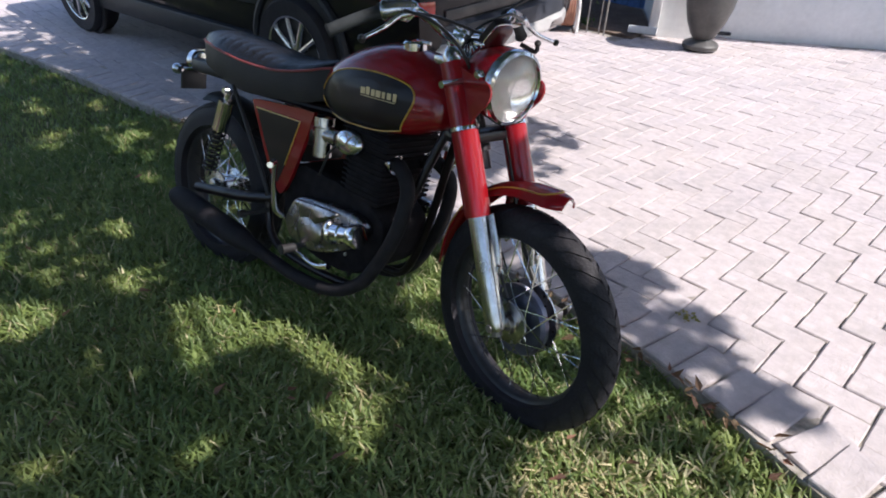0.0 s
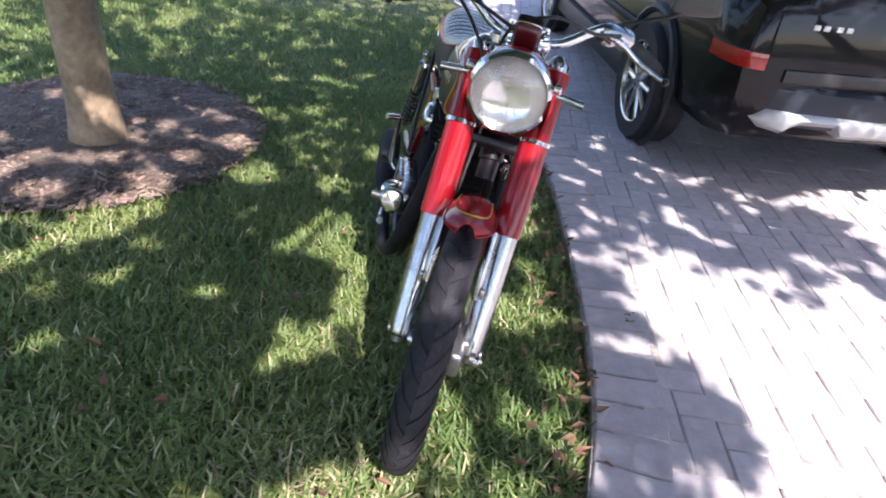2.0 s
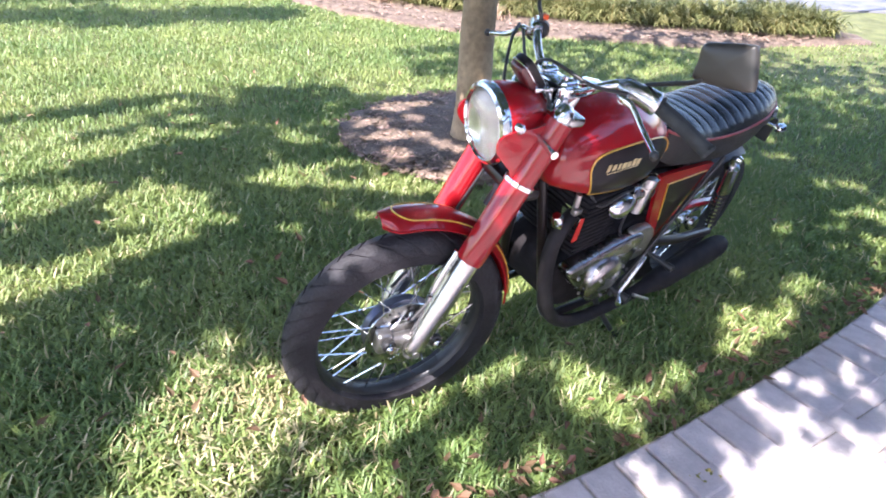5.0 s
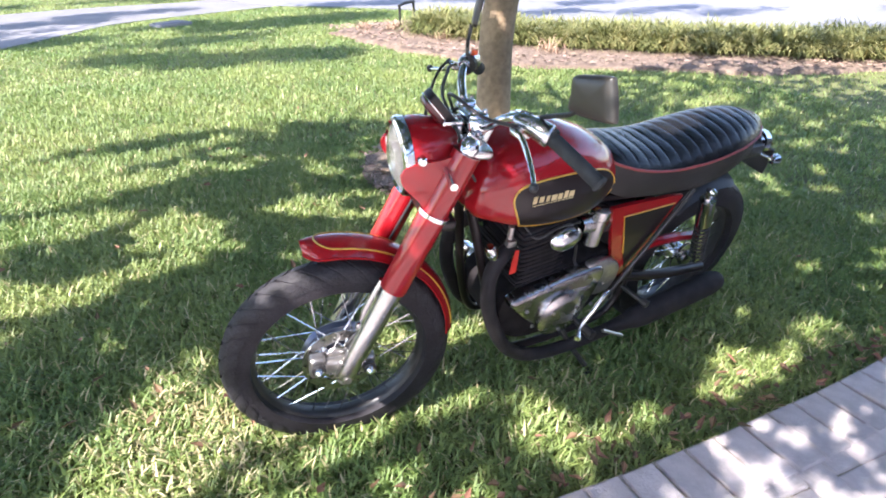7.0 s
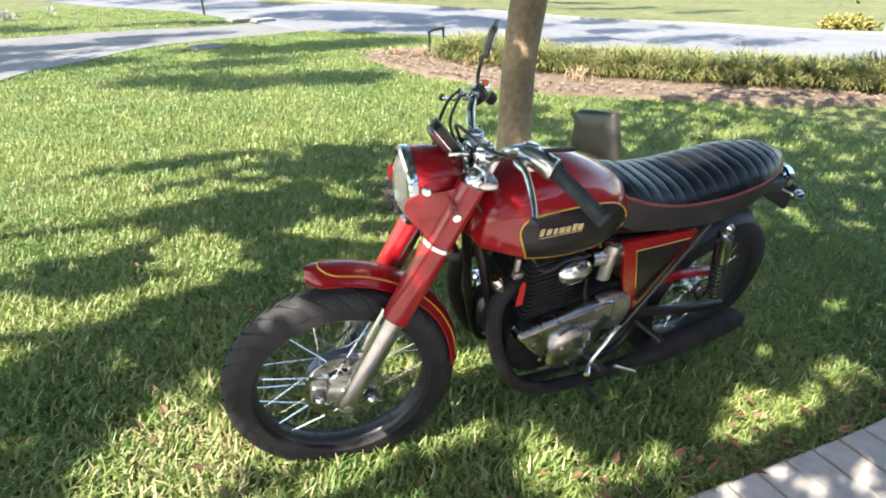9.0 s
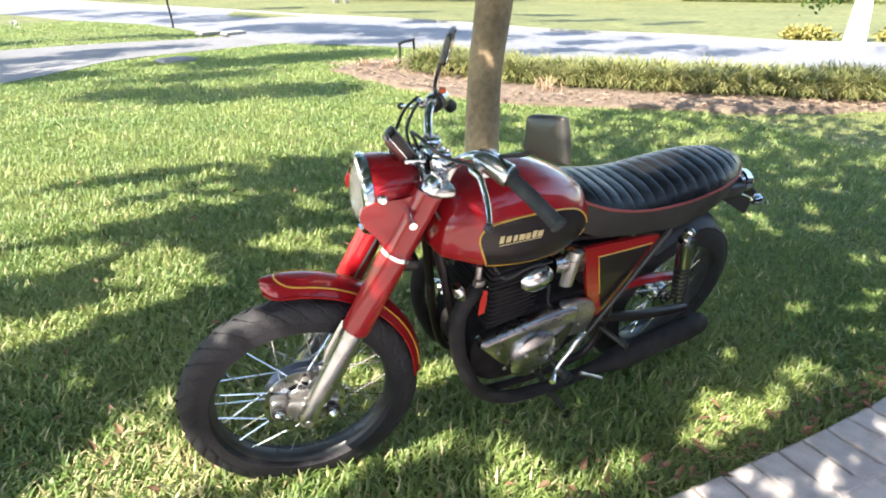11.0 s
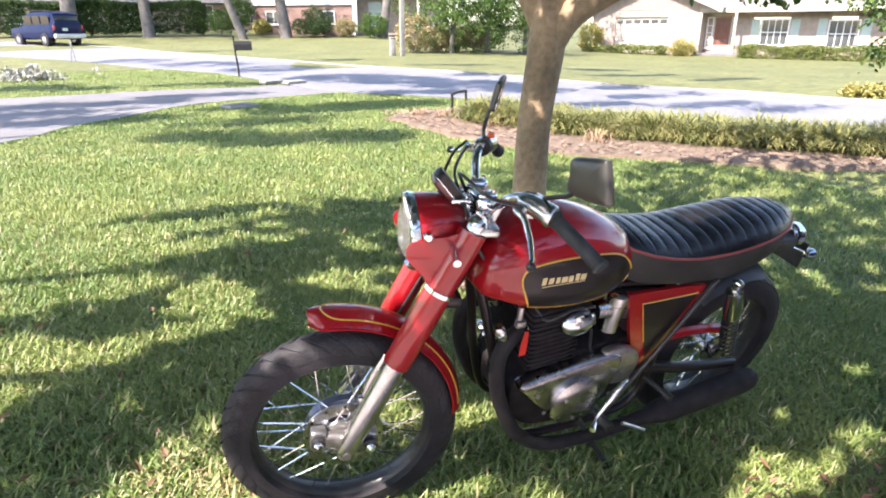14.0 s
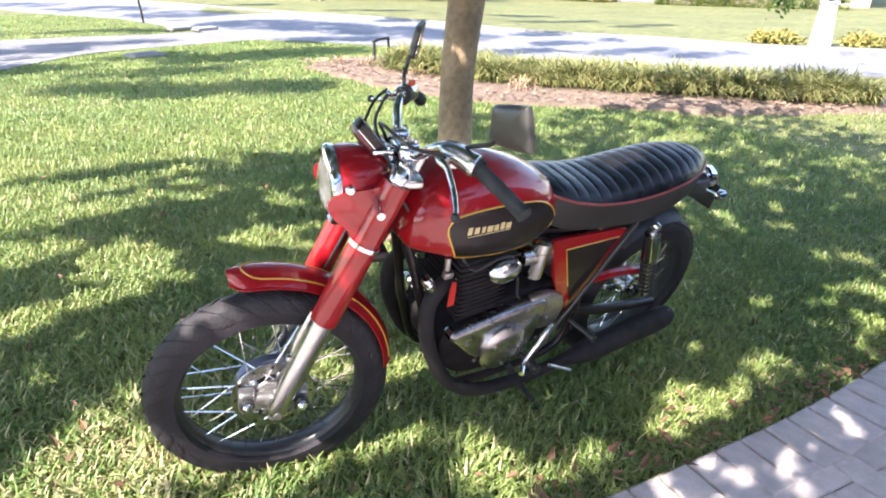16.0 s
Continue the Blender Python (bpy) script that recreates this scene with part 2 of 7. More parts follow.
LENS.node_tree.nodes["Principled BSDF"].inputs["IOR"].default_value = 1.42


# ---- mesh helpers ----
def part(name, bm, material, parent, label="", smooth=True):
    """Link a bmesh as one mesh object under a thing or a part."""
    bmesh.ops.recalc_face_normals(bm, faces=bm.faces)
    me = bpy.data.meshes.new(name)
    bm.to_mesh(me)
    bm.free()
    me.materials.append(material)
    if smooth:
        me.polygons.foreach_set("use_smooth", [True] * len(me.polygons))
        me.set_sharp_from_angle(angle=radians(38))
    ob = new(name, me)
    ob.parent = parent
    if label:
        ob["label"] = label
    return ob


def thing(name, label, category, m=None, group="", kind=""):
    e = tagged(new(name), label, category, group, kind)
    e.empty_display_size = 0.1
    if m is not None:
        e.matrix_world = m
    return e


def from_arrays(name, verts, faces, material, parent=None, smooth=False):
    """A large mesh from numpy arrays of corners and equal-sided faces."""
    me = bpy.data.meshes.new(name)
    nv, (nf, k) = len(verts), faces.shape
    me.vertices.add(nv)
    me.vertices.foreach_set("co", np.ascontiguousarray(verts, dtype=np.float32).ravel())
    me.loops.add(nf * k)
    me.loops.foreach_set("vertex_index", np.ascontiguousarray(faces, dtype=np.int32).ravel())
    me.polygons.add(nf)
    me.polygons.foreach_set("loop_start", np.arange(0, nf * k, k, dtype=np.int32))
    me.update(calc_edges=True)
    me.materials.append(material)
    if smooth:
        me.polygons.foreach_set("use_smooth", [True] * nf)
    ob = new(name, me)
    ob.parent = parent
    return ob


def move(bm, m):
    bmesh.ops.transform(bm, matrix=m, verts=bm.verts)
    return bm


def join(*bms):
    """All of these in one bmesh."""
    out = bms[0]
    for b in bms[1:]:
        tmp = bpy.data.meshes.new("tmp")
        b.to_mesh(tmp)
        b.free()
        out.from_mesh(tmp)
        bpy.data.meshes.remove(tmp)
    return out


def box(sx, sy, sz, at=(0, 0, 0), bevel=0.0, seg=2):
    bm = bmesh.new()
    bmesh.ops.create_cube(bm, size=1.0)
    bmesh.ops.scale(bm, vec=(sx, sy, sz), verts=bm.verts)
    if bevel > 0:
        bmesh.ops.bevel(bm, geom=list(bm.edges), offset=bevel, segments=seg, affect="EDGES", profile=0.5)
    bmesh.ops.translate(bm, vec=at, verts=bm.verts)
    return bm


def spline(pts, n):
    """Catmull-Rom through the points, n steps a span."""
    P = [Vector(p) for p in pts]
    P = [2 * P[0] - P[1]] + P + [2 * P[-1] - P[-2]]
    out = []
    for i in range(1, len(P) - 2):
        for k in range(n):
            t = k / n
            out.append(0.5 * (2 * P[i] + (P[i + 1] - P[i - 1]) * t + (2 * P[i - 1] - 5 * P[i] + 4 * P[i + 1] - P[i + 2]) * t * t
                              + (3 * P[i] - P[i - 1] - 3 * P[i + 1] + P[i + 2]) * t ** 3))
    out.append(P[-2])
    return out


def tube(pts, r, seg=10, steps=6, closed=False, caps=True):
    """A round bar along the points; r: one radius, or one for every point."""
    rs = list(r) if isinstance(r, (list, tuple)) else [r] * len(pts)
    if steps > 1 and not closed:
        path = spline(pts, steps)
        rad = [rs[min(i // steps, len(rs) - 2)] * (1 - (i % steps) / steps) + rs[min(i // steps + 1, len(rs) - 1)] * ((i % steps) / steps) for i in range(len(path))]
        rad[-1] = rs[-1]
    else:
        path, rad = [Vector(p) for p in pts], rs
    bm = bmesh.new()
    n = len(path)
    side = None
    rings = []
    for i, p in enumerate(path):
        if closed:
            tan = (path[(i + 1) % n] - path[i - 1]).normalized()
        else:
            tan = (path[min(i + 1, n - 1)] - path[max(i - 1, 0)]).normalized()
        if side is None:
            side = tan.orthogonal().normalized()
        side = (side - tan * side.dot(tan)).normalized()
        up = tan.cross(side)
        rings.append([bm.verts.new(p + rad[i] * (math.cos(a) * side + math.sin(a) * up)) for a in (2 * math.pi * k / seg for k in range(seg))])
    for i in range(n if closed else n - 1):
        a, b = rings[i], rings[(i + 1) % n]
        for k in range(seg):
            bm.faces.new((a[k], a[(k + 1) % seg], b[(k + 1) % seg], b[k]))
    if caps and not closed:
        bm.faces.new(rings[0][::-1])
        bm.faces.new(rings[-1])
    return bm


def loft(rings, caps=True, closed=False):
    """Skin over rings of equally many points."""
    bm = bmesh.new()
    V = [[bm.verts.new(p) for p in ring] for ring in rings]
    n = len(V[0])
    for i in range(len(V) if closed else len(V) - 1):
        a, b = V[i], V[(i + 1) % len(V)]
        for k in range(n):
            bm.faces.new((a[k], a[(k + 1) % n], b[(k + 1) % n], b[k]))
    if caps and not closed:
        bm.faces.new(V[0][::-1])
        bm.faces.new(V[-1])
    return bm


def lathe(profile, seg=32, caps=True, closed=False):
    """A body turned round z from (radius, height) pairs."""
    return loft([[(r * math.cos(a), r * math.sin(a), z) for a in (2 * math.pi * k / seg for k in range(seg))] for r, z in profile], caps, closed)


def plate(outline, thick, bevel=0.0, seg=2):
    """A plate in the xz plane, y from 0 to thick, from its outline."""
    bm = bmesh.new()
    f = bm.faces.new([bm.verts.new((x, 0, z)) for x, z in outline])
    ext = bmesh.ops.extrude_face_region(bm, geom=[f])
    bmesh.ops.translate(bm, vec=(0, thick, 0), verts=[v for v in ext["geom"] if isinstance(v, bmesh.types.BMVert)])
    if bevel > 0:
        bmesh.ops.bevel(bm, geom=[e for e in bm.edges], offset=bevel, segments=seg, affect="EDGES", profile=0.5)
    return bm


def rounded(pts, n=5):
    """A closed smooth outline through (x, z) points."""
    P = [Vector((x, z, 0)) for x, z in pts]
    m = len(P)
    out = []
    for i in range(m):
        a, b, c, d = P[i - 1], P[i], P[(i + 1) % m], P[(i + 2) % m]
        for k in range(n):
            t = k / n
            q = 0.5 * (2 * b + (c - a) * t + (2 * a - 5 * b + 4 * c - d) * t * t + (3 * b - a - 3 * c + d) * t ** 3)
            out.append((q.x, q.y))
    return out


def lerp_table(table, x):
    """Smooth value at x from (x, value) pairs."""
    xs, vs = zip(*table)
    if x <= xs[0]:
        return vs[0]
    for i in range(len(xs) - 1):
        if x <= xs[i + 1]:
            t = (x - xs[i]) / (xs[i + 1] - xs[i])
            a = vs[max(i - 1, 0)]
            b, c = vs[i], vs[i + 1]
            d = vs[min(i + 2, len(xs) - 1)]
            return 0.5 * (2 * b + (c - a) * t + (2 * a - 5 * b + 4 * c - d) * t * t + (3 * b - a - 3 * c + d) * t ** 3)
    return vs[-1]


def turn_to(direction):
    """A rotation that takes z to this direction."""
    return Vector(direction).to_track_quat("Z", "Y").to_matrix().to_4x4()


def smooth(v):
    q = np.clip(v, 0, 1)
    return q * q * (3 - 2 * q)


def lie_np(x, y):
    """Height of the ground: nearly flat, falling to one side of the street and rising beyond its other end."""
    d = np.hypot(x, y)
    w = np.clip((x - 0.45 * y) / 10 + 0.5, 0, 1)
    return 0.12 * np.tanh((-0.049 * x + 0.037 * y) / 0.12) - 0.22 * w * smooth((d - 14) / 16) + (1 - w) * (0.17 * smooth((d - 15) / 22) + 0.68 * smooth((d - 39) / 11))


def lie(x, y):
    return float(lie_np(x, y))


def soil_np(x, y):
    """How deep the soil lies below the tips of the lawn."""
    d = np.hypot(x, y)
    return 0.050 - 0.020 * smooth((d - 4) / 4) - 0.028 * smooth((d - 12) / 6)


# ---- ground, drive and street ----
def outdoors():
    """The lawn sheet out to the horizon, finer near the motorcycle."""
    ax = np.concatenate([-np.geomspace(900, 16, 14), np.arange(-14, 14.01, 0.5), np.geomspace(16, 900, 14)])
    X, Y = np.meshgrid(ax, ax, indexing="ij")
    V = np.stack([X, Y, lie_np(X, Y) - soil_np(X, Y)], -1).reshape(-1, 3)
    n = len(ax)
    i = (np.arange(n - 1)[:, None] * n + np.arange(n - 1)[None, :]).ravel()
    F = np.stack([i, i + n, i + n + 1, i + 1], -1)
    ob = from_arrays("ground", V, F, LAWN, smooth=True)
    return tagged(ob, "green lawn with shaded soil between the blades", "lawn", kind="structure")


outdoors()


def sheet(name, left, right, material, lift, label, category, thick=0.05):
    """A slab between two lines of plan points, lying on the ground."""
    L, R = spline([(*p, 0) for p in left], 8), spline([(*p, 0) for p in right], 8)
    rings = []
    for a, b in zip(L, R):
        row = [a.lerp(b, k / 30) for k in range(31)]
        top = [(p.x, p.y, lie(p.x, p.y) + lift) for p in row]
        rings.append(top + [(p.x, p.y, lie(p.x, p.y) + lift - thick) for p in reversed(row)])
    ob = part(name, loft(rings), material, None)
    return tagged(ob, label, category, kind="structure")


EDGE = [(-5.0, 0.90), (-3.0, 0.62), (-1.6, 0.16), (-0.76, -0.24), (-0.53, -0.355), (-0.30, -0.435), (-0.10, -0.50), (0.12, -0.56), (0.35, -0.60), (0.62, -0.635), (0.88, -0.66), (1.22, -0.685), (1.65, -0.71), (2.2, -0.71), (3.4, -0.665), (4.5, -0.63), (5.6, -0.53), (6.4, -0.36), (8.2, 0.4), (10.2, 2.2)]


def edge_y(x):
    return lerp_table(EDGE, x)


# the sand bed of the drive, and the street
sheet("driveway", EDGE, [(x if x < 6 else x + (x - 6) * 1.2, -9.0 if x < 4 else -9.0 + (x - 4) ** 1.2 * 0.75) for x, y in EDGE], JOINT, 0.0045, "sandy bed of the paved driveway", "driveway", 0.09)
ROAD_NEAR = [(-14.0, 38.0), (-9.0, 32.5), (-5.0, 27.85), (-2.29, 23.95), (-0.22, 19.4), (1.4, 16.7), (2.35, 13.0), (2.95, 10.6), (4.88, 8.6), (7.71, 5.51), (11.0, 2.3), (16.0, -2.0), (30.0, -14.0)]
ROAD_FAR = [(-14.0, 45.5), (-8.9, 43.25), (-4.6, 41.48), (-1.7, 36.5), (-0.2, 31.0), (1.6, 26.6), (4.27, 20.83), (5.7, 17.3), (7.84, 13.1), (11.23, 8.69), (12.6, 5.6), (18.0, 0.6), (33.0, -11.0)]
DRIVE_NEAR = [(-16.0, 3.6), (-8.0, 4.4), (-3.5, 5.6), (-1.84, 6.91), (-1.36, 7.8), (-0.73, 8.51), (0.07, 9.5), (0.72, 9.85), (1.49, 10.05), (2.9, 10.4)]
DRIVE_FAR = [(-16.0, 11.4), (-8.0, 11.8), (-4.0, 12.05), (-2.64, 12.19), (-1.76, 12.22), (-0.82, 12.4), (0.22, 12.45), (1.0, 12.35), (1.6, 12.3), (2.35, 12.5)]
sheet("road", ROAD_NEAR, ROAD_FAR, ROAD, 0.002, "sunlit pale grey asphalt street dappled with shade", "road", 0.08)
sheet("kerb", ROAD_FAR, [(x + 0.11, y + 0.08) for x, y in ROAD_FAR], KERB, 0.05, "pale concrete kerb along the street", "kerb", 0.12)
sheet("side_driveway", DRIVE_NEAR, DRIVE_FAR, CONCRETE, -0.010, "pale concrete driveway joining the street", "driveway", 0.09)


# ---- motorcycle ----
LEAN = Matrix.Translation((0.007, -0.021, -0.006)) @ Matrix.Rotation(radians(0.1), 4, "Z") @ Matrix.Rotation(radians(13.7), 4, "X") @ Matrix.Rotation(radians(2.3), 4, "Y") @ Matrix.Scale(0.994, 4)
bike = thing("motorcycle", "vintage dark red motorcycle leaning on its side stand on grass", "motorcycle", LEAN)
HEAD_AXIS = Vector((0.386, 0, 0.922))
STEER = Matrix.Translation((0.287, 0, 0.743)) @ Matrix.Rotation(radians(-13.5), 4, HEAD_AXIS) @ Matrix.Translation((-0.287, 0, -0.743))
AXLE_F, AXLE_R = Vector((0.026, 0, 0.270)), Vector((1.45, 0, 0.262))


def steered(name, bm, material, parent=None, label=""):
    return part(name, move(bm, STEER), material, parent or bike, label)


def both(f):
    """The same for the left side (-1) and the right (1)."""
    for side in (-1, 1):
        f(side)


def wheel(name, centre, radius, half, rim_r, m, label):
    """A spoked wheel: rim, tyre with grooves, hub, spokes."""
    place = m @ Matrix.Translation(centre) @ Matrix.Rotation(radians(90), 4, "X")
    rw = half * 0.62
    rim_prof = [(rim_r - 0.010, -0.012), (rim_r - 0.004, -rw * 0.75), (rim_r + 0.012, -rw), (rim_r + 0.016, -rw + 0.005), (rim_r + 0.004, -rw * 0.6), (rim_r + 0.004, rw * 0.6),
                (rim_r + 0.016, rw - 0.005), (rim_r + 0.012, rw), (rim_r - 0.004, rw * 0.75), (rim_r - 0.010, 0.012)]
    rim = part(name, move(lathe(rim_prof, 56, closed=True), place), SATIN, bike, label)
    prof = []
    a0 = rim_r + 0.006
    for k in range(17):
        a = math.pi * (k / 16)
        zz = -half * math.cos(a)
        bulge = math.sin(a) ** 0.62
        rr = a0 + (radius - a0) * bulge
        if abs(math.cos(a)) > 0.8:
            zz *= 0.95
        prof.append((rr, zz))
    prof += [(a0 - 0.004, half * 0.55), (a0 - 0.004, -half * 0.55)]
    tyre = lathe(prof, 72, closed=True)
    part("tyre", move(tyre, place), TYREBASE, rim, "black rubber tyre with diagonal grooved tread")
    # raised tread blocks between slanting grooves
    tread = []
    for k in range(34):
        for s in (-1, 1):
            a = 2 * math.pi * (k + (0.5 if s > 0 else 0)) / 34
            rows = []
            for z, lag in ((0.0, 0.0), (0.020, -0.06), (0.034, -0.14), (0.044, -0.22)):
                c = min(0.999, z / half)
                rr = a0 + (radius - a0) * math.sin(math.acos(c)) ** 0.62 + 0.0045
                rows.append([(rr * math.cos(a + lag + w), rr * math.sin(a + lag + w), s * z) for w in (0.0, 0.075, 0.152 if z < 0.04 else 0.135)])
            tread.append(rows)
    tb = bmesh.new()
    for rows in tread:
        vv = [[tb.verts.new(p) for p in r] for r in rows]
        for i in range(3):
            for j in range(2):
                tb.faces.new((vv[i][j], vv[i][j + 1], vv[i + 1][j + 1], vv[i + 1][j]))
        low = [[tb.verts.new((p.co.x * 0.975, p.co.y * 0.975, p.co.z)) for p in (r[0], r[2])] for r in vv]
        for i in range(3):
            tb.faces.new((vv[i][0], vv[i + 1][0], low[i + 1][0], low[i][0]))
            tb.faces.new((vv[i][2], low[i][1], low[i + 1][1], vv[i + 1][2]))
        tb.faces.new((vv[3][0], vv[3][1], vv[3][2], low[3][1], low[3][0]))
    part("tread", move(tb, place), RUBBER, rim)
    hub_prof = [(0.012, -0.07), (0.030, -0.066), (0.034, -0.05), (0.062, -0.046), (0.064, -0.038), (0.040, -0.030), (0.036, 0.0), (0.040, 0.030), (0.064, 0.038), (0.062, 0.046), (0.034, 0.05), (0.030, 0.066), (0.012, 0.07)]
    part("hub", move(lathe(hub_prof, 28), place), ALU, rim, "polished aluminium hub")
    sp = part("spoke", tube([(0, 0, 0), (0, 0, 1)], 0.0021, 6, 1), CHROME, rim)
    first = True
    for k in range(36):
        a = 2 * math.pi * k / 36
        s = 1 if k % 2 else -1
        lag = 0.42 if (k // 2) % 2 else -0.42
        p0 = Vector((0.058 * math.cos(a + lag * 2.2), 0.058 * math.sin(a + lag * 2.2), s * 0.042))
        p1 = Vector(((rim_r - 0.008) * math.cos(a), (rim_r - 0.008) * math.sin(a), s * 0.005))
        d = p1 - p0
        mm = place @ Matrix.Translation(p0) @ turn_to(d) @ Matrix.Diagonal((1, 1, d.length, 1))
        ob = sp if first else new("spoke", sp.data)
        first = False
        ob.parent = rim
        ob.matrix_basis = mm
    return rim


front = wheel("front_wheel", AXLE_F, 0.327, 0.046, 0.246, STEER, "spoked front wheel with a black rim")
rear = wheel("rear_wheel", AXLE_R, 0.328, 0.060, 0.236, Matrix.Identity(4), "spoked rear wheel with a black rim")

# brake disc with drilled holes, left side of the front wheel
def brake_disc():
    bm = bmesh.new()
    n, r0, r1 = 60, 0.076, 0.112
    rings = [[(r * math.cos(2 * math.pi * k / n), r * math.sin(2 * math.pi * k / n), z) for k in range(n)] for r, z in ((r0, 0.0025), (r1, 0.0025), (r1, -0.0025), (r0, -0.0025))]
    bm = loft(rings, closed=True)
    holes = []
    for k in range(24):
        a = 2 * math.pi * k / 24
        r = 0.086 if k % 2 else 0.101
        holes.append(move(lathe([(0.0040, -0.0029), (0.0040, 0.0029)], 8), Matrix.Translation((r * math.cos(a), r * math.sin(a), 0))))
    place = STEER @ Matrix.Translation(AXLE_F + Vector((0, -0.032, 0))) @ Matrix.Rotation(radians(90), 4, "X")
    d = part("brake_disc", move(bm, place), ALU, front, "drilled steel brake disc")
    part("disc_carrier", move(lathe([(0.018, 0.020), (0.034, 0.018), (0.038, 0.008), (0.054, 0.005), (0.056, -0.003), (0.03, -0.004)], 40), place), ALU, front)
    for k in range(6):
        part("carrier_arm", move(box(0.034, 0.018, 0.006, (0.066, 0, 0.001), 0.002, 1), place @ Matrix.Rotation(math.pi * (k + 0.25) / 3, 4, "Z")), ALU, front)
    part("hub_flange", move(lathe([(0.03, -0.012), (0.085, -0.016), (0.104, -0.024), (0.108, -0.044), (0.101, -0.056), (0.04, -0.058)], 48), place), HUBBLUE, front, "dark bluish hub flange")
    for k in range(6):
        a = math.pi * (k + 0.25) / 3
        part("carrier_bolt", move(lathe([(0.007, 0.0), (0.007, 0.008), (0.001, 0.009)], 8), place @ Matrix.Translation((0.068 * math.cos(a), 0.068 * math.sin(a), 0.002))), CHROME, front)
    for hole in holes:
        part("disc_hole", move(hole, place), BLACKPAINT, d)


brake_disc()
CAL = Matrix.Translation((0.016, 0.020, -0.033))
cal = steered("brake_caliper", move(join(box(0.125, 0.028, 0.050, (0.010, -0.082, 0.318), 0.012, 3), box(0.045, 0.040, 0.070, (-0.062, -0.078, 0.322), 0.012, 3), box(0.045, 0.040, 0.066, (0.078, -0.078, 0.312), 0.012, 3), box(0.09, 0.02, 0.03, (0.015, -0.080, 0.283), 0.008)), CAL), STEEL, None, "worn metal brake caliper")
for cx_, cz_ in ((-0.047, 0.310), (0.093, 0.293)):
    steered("caliper_ring", tube([(cx_, -0.092, cz_), (cx_, -0.104, cz_)], 0.019, 18, 1), SATIN, cal, "dark rubber ring")
    steered("caliper_bolt", join(tube([(cx_, -0.10, cz_), (cx_, -0.116, cz_), (cx_, -0.119, cz_)], [0.0135, 0.0135, 0.010], 16, 1), tube([(cx_, -0.119, cz_), (cx_, -0.124, cz_)], 0.006, 6, 1)), CHROME, cal, "bright bolt head")
for cx_, cz_ in ((-0.014, 0.283), (0.028, 0.265), (0.061, 0.263)):
    steered("caliper_screw", tube([(cx_, -0.095, cz_), (cx_, -0.101, cz_)], 0.0065, 10, 1), ALU, cal)
steered("axle", tube([(AXLE_F.x, -0.105, AXLE_F.z), (AXLE_F.x, 0.105, AXLE_F.z)], 0.010, 12, 1), STEEL)


def on_fork(s, y, off=0.0):
    """A point of the fork leg, s metres up from the axle as on a shorter fork."""
    reach = s * 1.083 if s < 0.507 else s + 0.042
    return Vector((AXLE_F.x, y, AXLE_F.z)) + HEAD_AXIS * reach + Vector((-0.922, 0, 0.386)) * off


def fork_leg(side):
    y = side * 0.093
    leg = tube([on_fork(-0.008, y), on_fork(-0.004, y), on_fork(0.02, y), on_fork(0.12, y), on_fork(0.315, y)], [0.020, 0.026, 0.029, 0.031, 0.031], 20, 3)
    f = steered("fork_leg", leg, ALU, None, "polished aluminium lower fork leg")
    steered("fork_tip", join(tube([on_fork(-0.022, y), on_fork(0.0, y)], [0.014, 0.018], 12, 1), tube([on_fork(0.004, y - 0.03), on_fork(0.004, y + 0.03)], 0.011, 10, 1)), STEEL, f)
    steered("brake_stay", join(tube([on_fork(0.13, y * 0.72, 0.016), on_fork(0.20, y * 0.70, 0.026), on_fork(0.29, y * 0.70, 0.024)], [0.008, 0.011, 0.010], 10, 3), box(0.035, 0.016, 0.03, on_fork(0.15, y * 0.82, 0.018), 0.005)), ALU, f)
    c = steered("fork_cover", tube([on_fork(0.30, y), on_fork(0.302, y), on_fork(0.50, y), on_fork(0.503, y), on_fork(0.507, y), on_fork(0.68, y)], [0.034, 0.037, 0.037, 0.037, 0.036, 0.036], 22, 2), RED, None, "dark red fork tube cover")
    steered("fork_collar", tube([on_fork(0.500, y), on_fork(0.502, y), on_fork(0.512, y), on_fork(0.514, y)], [0.036, 0.041, 0.041, 0.036], 22, 1), CHROME, c, "chrome ring round the fork")
    steered("fork_cap", tube([on_fork(0.68, y), on_fork(0.70, y), on_fork(0.712, y), on_fork(0.72, y)], [0.026, 0.027, 0.020, 0.012], 16, 1), CHROME, c, "chrome fork cap")


both(fork_leg)
steered("lower_yoke", join(box(0.075, 0.235, 0.035, on_fork(0.49, 0, -0.03), 0.014), tube([on_fork(0.40, 0, -0.055), on_fork(0.74, 0, -0.055)], 0.026, 18, 1)), BLACKPAINT)
steered("upper_yoke", join(box(0.075, 0.235, 0.026, on_fork(0.69, 0, -0.02), 0.010), tube([on_fork(0.69, -0.04, -0.05), on_fork(0.75, -0.04, -0.05)], 0.016, 12, 1), tube([on_fork(0.69, 0.04, -0.05), on_fork(0.75, 0.04, -0.05)], 0.016, 12, 1)), ALU, None, "polished top yoke with bar clamps")


